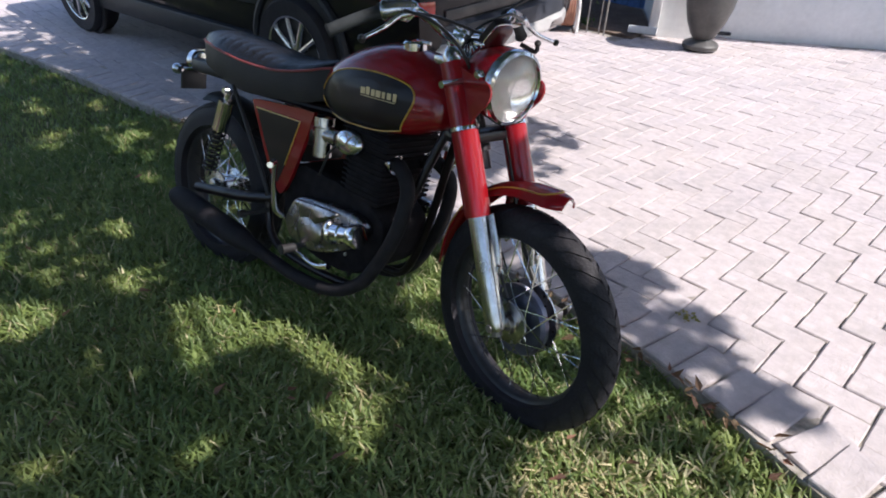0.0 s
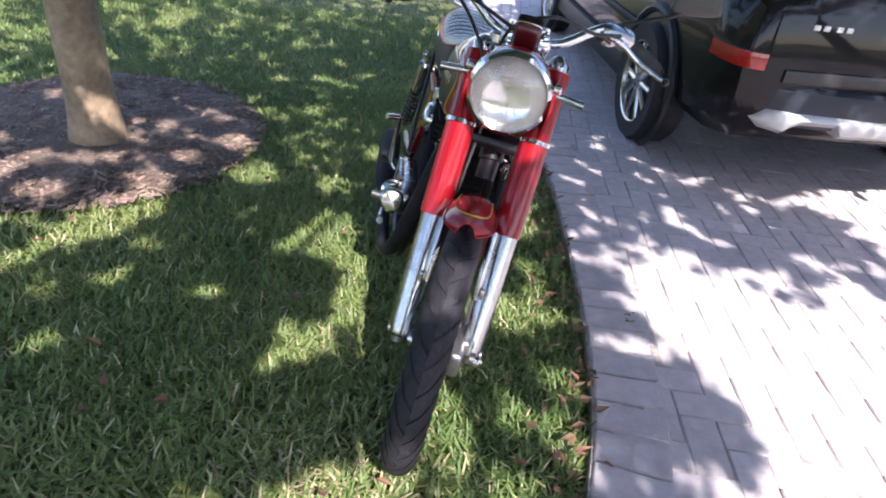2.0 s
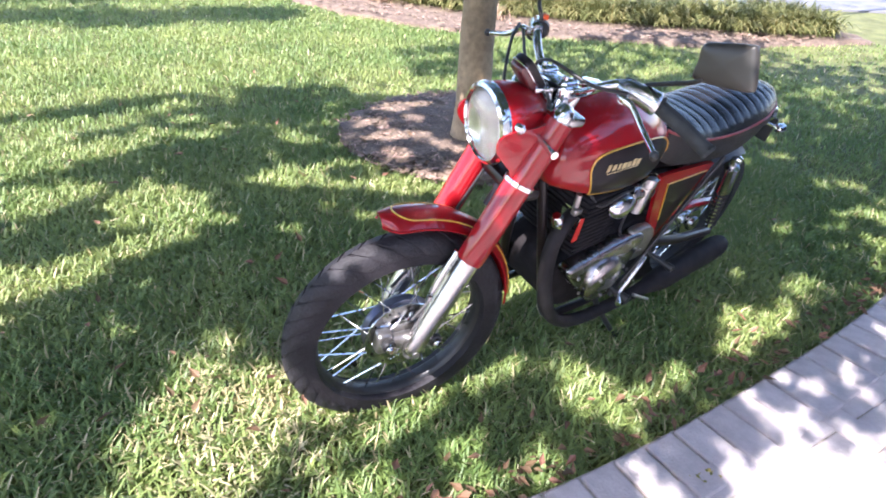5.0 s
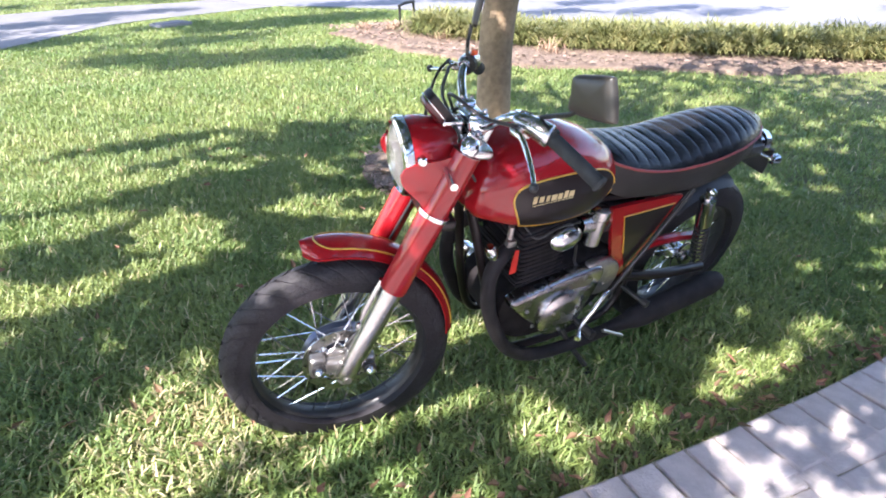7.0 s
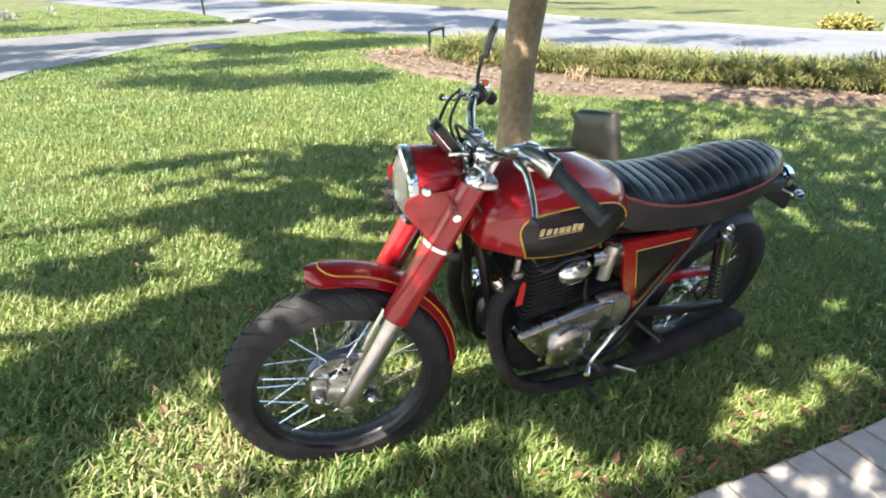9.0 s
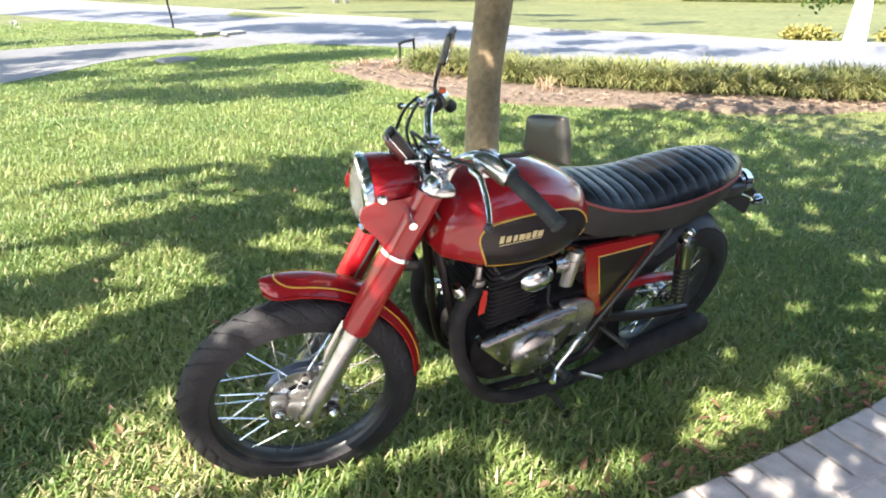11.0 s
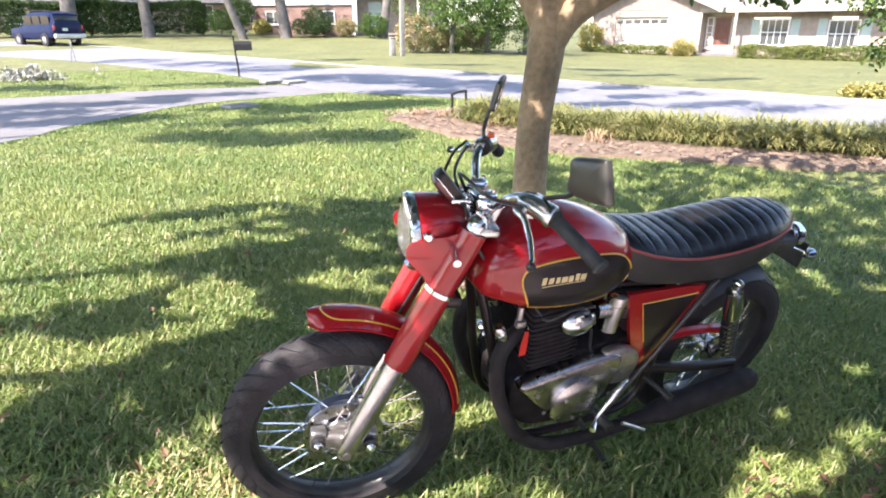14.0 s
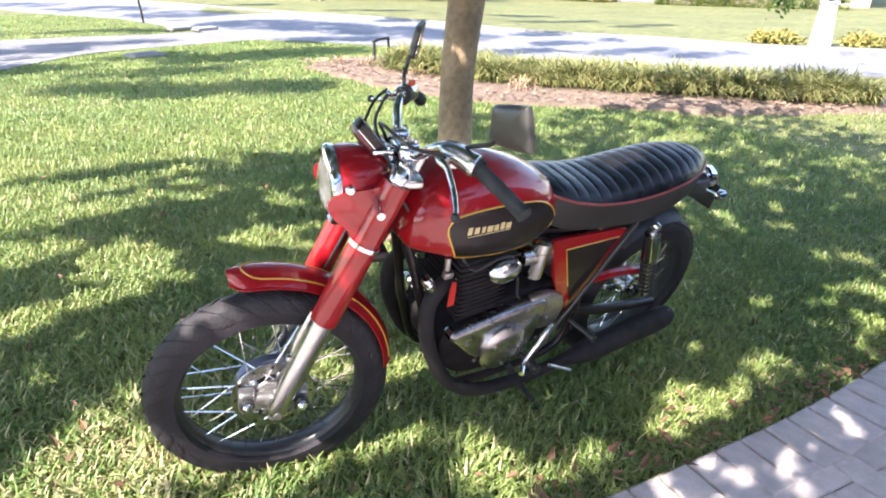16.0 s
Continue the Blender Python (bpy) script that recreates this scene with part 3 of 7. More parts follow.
# front mudguard on a band of the wheel's circle, with a flared front lip
def front_fender():
    cx, cz = 0.004, 0.314
    rings, edge_l, edge_r = [], [], []
    for i in range(37):
        t = i / 36
        ang = radians(103 - 100 * t)
        base = 0.346 + (0.005 * max(0, 1 - t / 0.12) ** 2)
        half = 0.058 - 0.036 * max(0, 1 - t / 0.10) ** 3 - 0.008 * t
        top, under = [], []
        for j in range(13):
            u = -1 + 2 * j / 12
            drop = 0.030 * abs(u) ** 2.2
            top.append((base + 0.014 - drop, u * half))
            under.append((base + 0.011 - drop, u * half * 0.96))
        ring = [(cx + r * math.cos(ang), y, cz + r * math.sin(ang)) for r, y in top + under[::-1]]
        rings.append(ring)
        for lst, j in ((edge_l, 0), (edge_r, 12)):
            r, y = top[j]
            lst.append((cx + r * math.cos(ang), y, cz + r * math.sin(ang)))
    f = steered("front_mudguard", loft(rings), RED, None, "short dark red front mudguard with gold pinstripe")

    def on_guard(t, u):
        base = 0.346 + 0.005 * max(0, 1 - t / 0.12) ** 2
        half = 0.058 - 0.036 * max(0, 1 - t / 0.10) ** 3 - 0.008 * t
        r, ang = base + 0.0152 - 0.030 * abs(u) ** 2.2, radians(103 - 100 * t)
        return (cx + r * math.cos(ang), u * half, cz + r * math.sin(ang))

    line = [on_guard(0.96 - 0.80 * k / 30, -0.70) for k in range(31)]
    line += [on_guard(0.16 - 0.105 * math.cos(a) ** 0.8, 0.70 * math.sin(a)) for a in (math.pi * (k / 12 - 0.5) for k in range(1, 12))]
    line += [on_guard(0.16 + 0.80 * k / 30, 0.70) for k in range(31)]
    steered("gold_line", tube(line, 0.0022, 6, 1), GOLD, f, "gold pinstripe")
    steered("guard_edge", join(tube(edge_l, 0.0035, 6, 1), tube(edge_r, 0.0035, 6, 1)), RED, f)
    for side in (-1, 1):
        p = on_fork(0.30, side * 0.062, -0.02)
        steered("guard_bracket", box(0.05, 0.012, 0.05, p, 0.004), ALU, f)


front_fender()

# ---- headlamp, its ears, gauges and bars ----
LAMP = Vector((0.166, 0, 0.890))
LAMP_AIM = Matrix.Translation(LAMP) @ turn_to((-0.995, 0, -0.10))
lamp = steered("headlamp", move(lathe([(0.090, -0.004), (0.094, -0.012), (0.096, -0.035), (0.094, -0.065), (0.084, -0.105), (0.062, -0.140), (0.030, -0.158), (0.001, -0.162)], 40), LAMP_AIM), RED, None, "round headlamp in a dark red shell")
steered("lamp_rim", move(lathe([(0.084, 0.004), (0.088, 0.010), (0.096, 0.006), (0.100, -0.004), (0.098, -0.016), (0.094, -0.018), (0.092, -0.006)], 48, closed=True), LAMP_AIM), CHROME, lamp, "chrome headlamp rim")
steered("reflector", move(lathe([(0.085, 0.000), (0.070, -0.022), (0.045, -0.042), (0.018, -0.054), (0.001, -0.056)], 40), LAMP_AIM), GLASSY, lamp)
steered("lamp_bulb", move(lathe([(0.001, -0.006), (0.012, -0.009), (0.017, -0.018), (0.014, -0.028), (0.008, -0.05), (0.001, -0.055)], 18), LAMP_AIM), CHROME, lamp, "bright bulb shield")


def lamp_glass():
    """A domed glass shell, fluted inside across the upper third and a low band."""
    bm = bmesh.new()
    n = 52
    for back in (0, 1):
        grid = {}
        for i in range(-n, n + 1):
            for j in range(-n, n + 1):
                x, y = i / n * 0.086, j / n * 0.086
                r = math.hypot(x, y)
                if r <= 0.0868:
                    z = 0.026 * (1 - (r / 0.0868) ** 2) - 0.0022 * back
                    if back and (0.028 < y < 0.080 or -0.072 < y < -0.052):
                        z += 0.0007 * math.cos(x * 2 * math.pi / 0.0085)
                    grid[i, j] = bm.verts.new((x, y, z))
        for (i, j) in list(grid):
            c = [grid.get(k) for k in ((i, j), (i + 1, j), (i + 1, j + 1), (i, j + 1))]
            if all(c):
                bm.faces.new(c[::-1] if back else c)
    return bm


glass = steered("lamp_glass", move(lamp_glass(), LAMP_AIM), LENS, lamp, "fluted clear glass of the headlamp")
glass.visible_shadow = False


def lamp_ear(side):
    y = side * 0.093
    out = [(0.0, 0.03), (0.0, -0.03), (-0.06, -0.045), (-0.11, -0.02), (-0.11, 0.02), (-0.06, 0.035)]
    c = on_fork(0.60, side * 0.1)
    e = steered("headlamp_ear", move(plate(rounded([(c.x + 0.02, c.z + 0.065), (c.x - 0.03, c.z + 0.062), (c.x - 0.115, c.z + 0.045), (c.x - 0.125, c.z + 0.005), (c.x - 0.08, c.z - 0.045), (c.x - 0.045, c.z - 0.085)], 4), 0.006), Matrix.Translation((0, side * 0.099 - 0.003, 0))), RED, None, "dark red headlamp bracket")
    steered("ear_bolt", tube([(0.194, side * 0.094, 0.924), (0.194, side * 0.108, 0.924), (0.194, side * 0.112, 0.924)], [0.012, 0.012, 0.008], 12, 1), CHROME, e)
    steered("indicator_stalk", tube([(0.256, side * 0.098, 0.898), (0.253, side * 0.125, 0.896), (0.249, side * 0.176, 0.892)], [0.0095, 0.0085, 0.0095], 12, 3), CHROME, e, "chrome stub stalk")


both(lamp_ear)


GAUGE = Matrix.Translation((0.262, 0, 1.012)) @ turn_to((0.74, 0, 0.67))
POD = rounded([(-0.046, -0.020), (-0.046, 0.020), (-0.030, 0.029), (0.030, 0.029), (0.046, 0.020), (0.046, -0.020), (0.030, -0.029), (-0.030, -0.029)], 4)


def pod(levels):
    """A stack of rounded outlines (scale, height) facing the rider."""
    return move(loft([[(y * f, x * f, h) for x, y in POD] for f, h in levels]), GAUGE)


gauge = steered("gauge", pod([(0.55, -0.030), (0.84, -0.028), (0.96, -0.023), (1.0, -0.014), (1.0, 0.0)]), DARKRED, None, "rounded instrument pod with a dark red shell")
steered("dial", pod([(0.90, 0.001), (0.90, 0.006)]), SATIN, gauge)
steered("bezel", pod([(1.03, -0.008), (1.06, 0.000), (1.04, 0.008), (0.94, 0.010)]), BLACKPAINT, gauge, "black bezel")
steered("pod_trim", tube([GAUGE @ Vector((y * 1.035, x * 1.035, -0.012)) for x, y in POD], 0.0022, 6, 1, closed=True), CHROME, gauge, "thin chrome trim")
for s in (-1, 1):
    steered("gauge_mount", tube([(0.315, s * 0.03, 0.945), (0.275, s * 0.032, 0.985)], 0.007, 8, 1), CHROME, gauge)

BAR = [(0.345, 0.0, 0.985), (0.347, 0.045, 0.987), (0.352, 0.09, 1.000), (0.362, 0.14, 1.036), (0.388, 0.185, 1.058), (0.425, 0.238, 1.048)]
steered("bar_clamp", join(box(0.055, 0.125, 0.040, (0.343, 0, 0.985), 0.012, 3), box(0.050, 0.030, 0.058, (0.343, -0.042, 0.986), 0.012, 3), box(0.050, 0.030, 0.058, (0.343, 0.042, 0.986), 0.012, 3)), CHROME, None, "chrome bar clamp block")
for y_ in (-0.042, 0.042):
    steered("bar_riser", tube([(0.322, y_, 0.925), (0.332, y_, 0.955), (0.341, y_, 0.985)], [0.020, 0.017, 0.019], 16, 2), CHROME, None, "chrome bar riser")
steered("ignition_switch", join(tube([(0.30, -0.012, 0.945), (0.292, -0.012, 0.972)], [0.016, 0.017], 16, 1), tube([(0.292, -0.012, 0.972), (0.290, -0.012, 0.978)], 0.011, 12, 1)), CHROME, None, "chrome key switch")
steered("gauge_bracket", join(box(0.012, 0.085, 0.030, (0.300, 0, 0.965), 0.004), box(0.05, 0.010, 0.012, (0.282, -0.036, 0.985), 0.003), box(0.05, 0.010, 0.012, (0.282, 0.036, 0.985), 0.003)), CHROME, None, "chrome instrument bracket")
for x_, y_ in ((0.33, -0.045), (0.357, -0.045), (0.33, 0.045), (0.357, 0.045)):
    steered("clamp_bolt", tube([(x_, y_, 1.010), (x_, y_, 1.021)], 0.006, 8, 1), CHROME)
bar = steered("handlebar", tube([(x, -y, z) for x, y, z in BAR[:0:-1]] + BAR, 0.0112, 14, 5), CHROME, None, "chrome handlebar")


def bar_controls(side):
    S = lambda p: (p[0] + 0.010, p[1] * side * 0.9, p[2] - (0.010 if side > 0 else 0.020))
    g = [S((0.417, 0.268, 1.056)), S((0.450, 0.330, 1.030)), S((0.486, 0.392, 0.999))]
    grip = steered("grip", tube(g, [0.0165, 0.0165, 0.0165], 16, 3), GRIP, bar, "black rubber grip")
    steered("grip_end", tube([g[2], S((0.489, 0.398, 0.996))], [0.020, 0.016], 16, 1), GRIP, bar)
    steered("grip_flange", tube([g[0], S((0.420, 0.274, 1.053))], [0.023, 0.021], 18, 1), GRIP, bar)
    steered("switch_housing", join(tube([S((0.366, 0.188, 1.066)), S((0.372, 0.200, 1.067)), S((0.395, 0.235, 1.064)), S((0.414, 0.264, 1.057)), S((0.417, 0.268, 1.056))], [0.014, 0.020, 0.0235, 0.0265, 0.022], 20, 3), box(0.022, 0.026, 0.03, S((0.382, 0.214, 1.050)), 0.006)), ALU, bar, "polished switch housing")
    if side > 0:
        steered("kill_button", tube([S((0.405, 0.225, 1.085)), S((0.405, 0.225, 1.097))], 0.009, 12, 1), ORANGE, bar, "orange button")
    steered("lever_perch", tube([S((0.392, 0.205, 1.060)), S((0.366, 0.214, 1.056)), S((0.350, 0.228, 1.052))], [0.012, 0.012, 0.010], 10, 2), ALU, bar)
    lv = steered("lever", tube([S((0.350, 0.212, 1.062)), S((0.345, 0.235, 1.058)), S((0.356, 0.261, 1.048)), S((0.356, 0.311, 1.021)), S((0.346, 0.361, 1.006)), S((0.338, 0.386, 1.000))], [0.008, 0.009, 0.0075, 0.0068, 0.006, 0.0055], 10, 4), CHROME, bar, "chrome hand lever")
    steered("lever_ball", move(lathe([(0.001, -0.010), (0.007, -0.008), (0.0105, 0.0), (0.007, 0.008), (0.001, 0.010)], 14), Matrix.Translation(S((0.336, 0.391, 0.999)))), SATIN, lv, "black ball end")
    # mirror: stem and a rounded head with a black back
    if side < 0:
        back = STEER.inverted()
        stem = [back @ Vector(p) for p in ((0.375, -0.165, 1.052), (0.372, -0.198, 1.083), (0.356, -0.255, 1.118), (0.342, -0.305, 1.148), (0.342, -0.330, 1.175))]
        mm = back @ Matrix.Translation((0.344, -0.345, 1.201)) @ Matrix.Rotation(radians(-20), 4, "X")
    else:
        stem = [S(p) for p in ((0.385, 0.200, 1.066), (0.378, 0.208, 1.10), (0.390, 0.245, 1.115), (0.410, 0.288, 1.145))]
        mm = Matrix.Translation(S((0.430, 0.305, 1.185))) @ Matrix.Rotation(radians(-24), 4, "Z") @ Matrix.Rotation(radians(8), 4, "Y")
    mm = mm @ Matrix.Rotation(radians(90), 4, "Z") @ Matrix.Diagonal((side, 1, 1, 1))
    steered("mirror_clamp", tube([S((0.376, 0.190, 1.066)), S((0.388, 0.208, 1.067))], 0.0225, 18, 1), BLACKIRON, bar, "black mirror clamp")
    steered("mirror_stem", tube(stem, 0.0052, 10, 4), BLACKIRON, bar, "black mirror stem")
    out = rounded([(-0.066, -0.026), (-0.058, 0.006), (-0.052, 0.040), (-0.01, 0.046), (0.046, 0.046), (0.058, 0.036), (0.066, -0.034), (0.056, -0.048), (0.0, -0.045), (-0.05, -0.038)], 4)
    if side < 0:
        out = [(x * 0.95, z * 0.88) for x, z in out]
    body = loft([[(x * f, y, z * f) for x, z in out] for f, y in ((0.97, 0.0), (1.0, 0.002), (1.0, 0.007), (0.98, 0.011), (0.93, 0.014), (0.82, 0.0165), (0.6, 0.0185), (0.3, 0.0195), (0.05, 0.020))])
    head = steered("mirror", move(body, mm @ Matrix.Translation((0, -0.009, 0))), MIRRORBACK, bar, "black rectangular mirror")
    steered("mirror_glass", move(plate([(x * 0.93, z * 0.93) for x, z in out], 0.001), mm @ Matrix.Translation((0, -0.0112, 0))), MIRROR, head)


both(bar_controls)
# cables in loose arcs
for i, pts in enumerate([[(0.36, -0.215, 1.05), (0.31, -0.15, 1.045), (0.27, -0.05, 1.06), (0.30, 0.04, 1.01), (0.36, 0.06, 0.90), (0.42, 0.05, 0.80)],
                         [(0.36, 0.215, 1.05), (0.325, 0.15, 1.045), (0.285, 0.06, 1.02), (0.29, -0.04, 0.98), (0.34, -0.055, 0.86), (0.40, -0.05, 0.78)],
                         [(0.355, 0.225, 1.055), (0.305, 0.17, 1.035), (0.262, 0.105, 0.97), (0.25, 0.06, 0.88), (0.25, 0.03, 0.79)],
                         [(0.245, -0.05, 0.95), (0.25, -0.065, 0.88), (0.245, -0.06, 0.80), (0.17, -0.055, 0.62), (0.10, -0.06, 0.45), (0.03, -0.062, 0.35)],
                         [(0.25, 0.04, 0.80), (0.20, 0.05, 0.68), (0.12, 0.062, 0.5), (0.02, 0.07, 0.36)]]):
    steered("cable", tube(pts, 0.0042, 8, 6), SATIN, None, "black control cable")


# ---- tank, seat, side covers ----
T_TOP = [(0.322, 0.800), (0.342, 0.865), (0.377, 0.898), (0.448, 0.928), (0.528, 0.943), (0.609, 0.940), (0.689, 0.920), (0.760, 0.890), (0.820, 0.852), (0.845, 0.815)]
T_BOT = [(0.322, 0.770), (0.342, 0.742), (0.377, 0.728), (0.448, 0.702), (0.528, 0.688), (0.629, 0.680), (0.729, 0.686), (0.800, 0.714), (0.830, 0.750), (0.845, 0.780)]
T_HALF = [(0.322, 0.060), (0.342, 0.095), (0.377, 0.113), (0.448, 0.130), (0.528, 0.139), (0.609, 0.140), (0.689, 0.134), (0.760, 0.120), (0.820, 0.095), (0.845, 0.070)]


def tank_side(x, z):
    """Half width of the tank's skin at that length and height."""
    top, bot, half = lerp_table(T_TOP, x), lerp_table(T_BOT, x), lerp_table(T_HALF, x)
    mid = bot + (top - bot) * 0.42
    h = (top - mid) if z > mid else (mid - bot)
    n = 2.3 if z > mid else 4.6
    u = min(0.9999, abs(z - mid) / max(h, 1e-4))
    return half * (1 - u ** n) ** (1 / n)


def tank():
    rings = []
    for i in range(45):
        t = i / 44
        x = 0.322 + 0.523 * (0.5 - 0.5 * math.cos(math.pi * t))
        top, bot, half = lerp_table(T_TOP, x), lerp_table(T_BOT, x), lerp_table(T_HALF, x)
        mid = bot + (top - bot) * 0.42
        ring = []
        for k in range(48):
            a = 2 * math.pi * k / 48
            c, s = math.cos(a), math.sin(a)
            n = 2.3 if s > 0 else 4.6
            y = half * math.copysign(abs(c) ** (2 / n), c)
            z = mid + ((top - mid) if s > 0 else (mid - bot)) * math.copysign(abs(s) ** (2 / n), s)
            ring.append((x, y, z))
        rings.append(ring)
    body = part("fuel_tank", loft(rings), RED, bike, "dark red fuel tank with black gold-lined panels")
    arc = spline([(x, 0, z) for x, z in ((0.466, 0.714), (0.440, 0.765), (0.424, 0.812), (0.446, 0.843), (0.520, 0.858), (0.610, 0.859), (0.700, 0.848), (0.758, 0.826), (0.800, 0.786), (0.811, 0.752), (0.785, 0.714), (0.735, 0.700), (0.665, 0.693), (0.550, 0.697), (0.466, 0.714))], 5)
    OUT = [(p.x, p.z) for p in arc[:-1]]
    cx, cz = 0.62, 0.775
    for side in (-1, 1):
        bm = bmesh.new()
        prev = None
        loops = []
        for f in (0.12, 0.3, 0.5, 0.7, 0.85, 0.94, 1.0):
            loops.append([bm.verts.new((cx + (x - cx) * f, side * (tank_side(cx + (x - cx) * f, cz + (z - cz) * f) + 0.0012), cz + (z - cz) * f)) for x, z in OUT])
        bm.faces.new(loops[0])
        for a, b in zip(loops, loops[1:]):
            for k in range(len(a)):
                bm.faces.new((a[k], a[(k + 1) % len(a)], b[(k + 1) % len(a)], b[k]))
        part("tank_panel", bm, BLACKPAINT, body, "black painted tank panel")
        part("gold_line", tube([(x, side * (tank_side(x, z) + 0.0012), z) for x, z in OUT], 0.0028, 6, 1, closed=True), GOLD, body, "gold pinstripe")
        # the maker's mark, as plain gold bars
        badge = part("badge", box(0.135, 0.0008, 0.002, (0.545, side * (tank_side(0.545, 0.789) + 0.0018), 0.789)), PALEGOLD, body, "gold maker's badge")
        for k, (w, h) in enumerate(((0.013, 0.022), (0.015, 0.018), (0.011, 0.018), (0.018, 0.018), (0.014, 0.018), (0.013, 0.022), (0.017, 0.018))):
            x0, z0 = 0.485 + 0.0198 * k, 0.803 + (0.002 if k == 5 else 0)
            part("badge_bar", box(w, 0.0012, h, (x0, side * (tank_side(x0, z0) + 0.0019), z0)), PALEGOLD, badge, smooth=False)
    cap = lathe([(0.001, 0.016), (0.028, 0.014), (0.034, 0.008), (0.034, -0.012)], 28)
    part("filler_cap", move(cap, Matrix.Translation((0.52, 0.035, 0.945)) @ turn_to((0.05, 0.15, 1))), CHROME, body, "chrome filler cap")
    part("cap_hinge", box(0.05, 0.012, 0.010, (0.49, 0.035, 0.957), 0.003), CHROME, body)


tank()

S_TOP = [(0.775, 0.845), (0.80, 0.858), (0.86, 0.852), (0.95, 0.840), (1.05, 0.836), (1.20, 0.852), (1.35, 0.866), (1.46, 0.866), (1.53, 0.852), (1.566, 0.830)]
S_PIP = [(0.775, 0.838), (0.80, 0.832), (0.86, 0.816), (0.95, 0.798), (1.05, 0.788), (1.20, 0.792), (1.35, 0.808), (1.46, 0.818), (1.53, 0.820), (1.566, 0.822)]
S_LOW = [(0.775, 0.745), (0.80, 0.735), (0.86, 0.716), (0.95, 0.704), (1.05, 0.696), (1.20, 0.690), (1.35, 0.718), (1.46, 0.735), (1.53, 0.742), (1.566, 0.760)]
S_HALF = [(0.775, 0.060), (0.80, 0.100), (0.86, 0.120), (0.95, 0.128), (1.05, 0.132), (1.20, 0.134), (1.35, 0.124), (1.46, 0.094), (1.53, 0.052), (1.566, 0.012)]


def seat():
    pad, skirt, pl, pr = [], [], [], []
    n = 300
    for i in range(n + 1):
        x = 0.775 + 0.791 * i / n
        top, pip, low, half = (lerp_table(tb, x) for tb in (S_TOP, S_PIP, S_LOW, S_HALF))
        rib = 0.0
        if 0.83 < x < 1.47:
            u = ((x - 0.83) / 0.0457) % 1.0
            rib = 0.0050 * abs(math.sin(math.pi * u)) ** 0.22 - 0.0050
        ring = []
        for k in range(25):
            u = -1 + 2 * k / 24
            y = half * u
            e = max(0.0, 1 - abs(u) ** 3.0)
            fade = max(0.0, 1 - (abs(u) / 0.93) ** 10)
            ring.append((x, y, pip + (top - pip) * e ** 0.75 + rib * fade))
        under = [(x, half * u, pip - 0.004) for u in (0.9, 0.3, -0.3, -0.9)]
        pad.append(ring + under)
        skirt.append([(x, half * 0.985, pip - 0.002), (x, half * 1.0, pip * 0.7 + low * 0.3), (x, half * 0.985, pip * 0.25 + low * 0.75), (x, half * 0.93, low), (x, -half * 0.93, low), (x, -half * 0.985, pip * 0.25 + low * 0.75), (x, -half * 1.0, pip * 0.7 + low * 0.3), (x, -half * 0.985, pip - 0.002)])
        pl.append((x, -half - 0.001, pip))
        pr.append((x, half + 0.001, pip))
    s = part("seat", loft(pad), LEATHER, bike, "black pleated vinyl seat with red piping")
    part("seat_skirt", loft(skirt), SKIRT, s, "dull black seat side")
    part("seat_piping", tube(pl[::3] + [(1.570, 0.0, 0.824)] + pr[::-3], 0.0042, 8, 1), PIPING, s, "thin red piping")


seat()


def side_cover(side):
    out = [(0.822, 0.672), (0.836, 0.692), (0.96, 0.688), (1.112, 0.678), (1.122, 0.660), (1.08, 0.57), (1.03, 0.47), (0.985, 0.405), (0.948, 0.390), (0.892, 0.49)]
    at = Matrix.Translation((0, side * 0.128 - (0.014 if side > 0 else 0), 0))
    c = part("side_cover", move(plate(rounded(out, 3), 0.014, 0.0), at), RED, bike, "dark red side cover with gold line")
    inn = [(0.940, 0.492), (0.877, 0.651), (1.102, 0.652), (1.060, 0.565), (1.010, 0.470), (0.975, 0.420)]
    y = side * 0.1292 + (0 if side > 0 else 0)
    part("cover_panel", move(plate(inn, 0.0015), Matrix.Translation((0, side * 0.1292 - 0.00075, 0))), BLACKPAINT, c)
    part("gold_line", tube([(x, side * 0.1302, z) for x, z in inn[:3]], 0.0026, 6, 1), GOLD, c, "gold pinstripe")


both(side_cover)

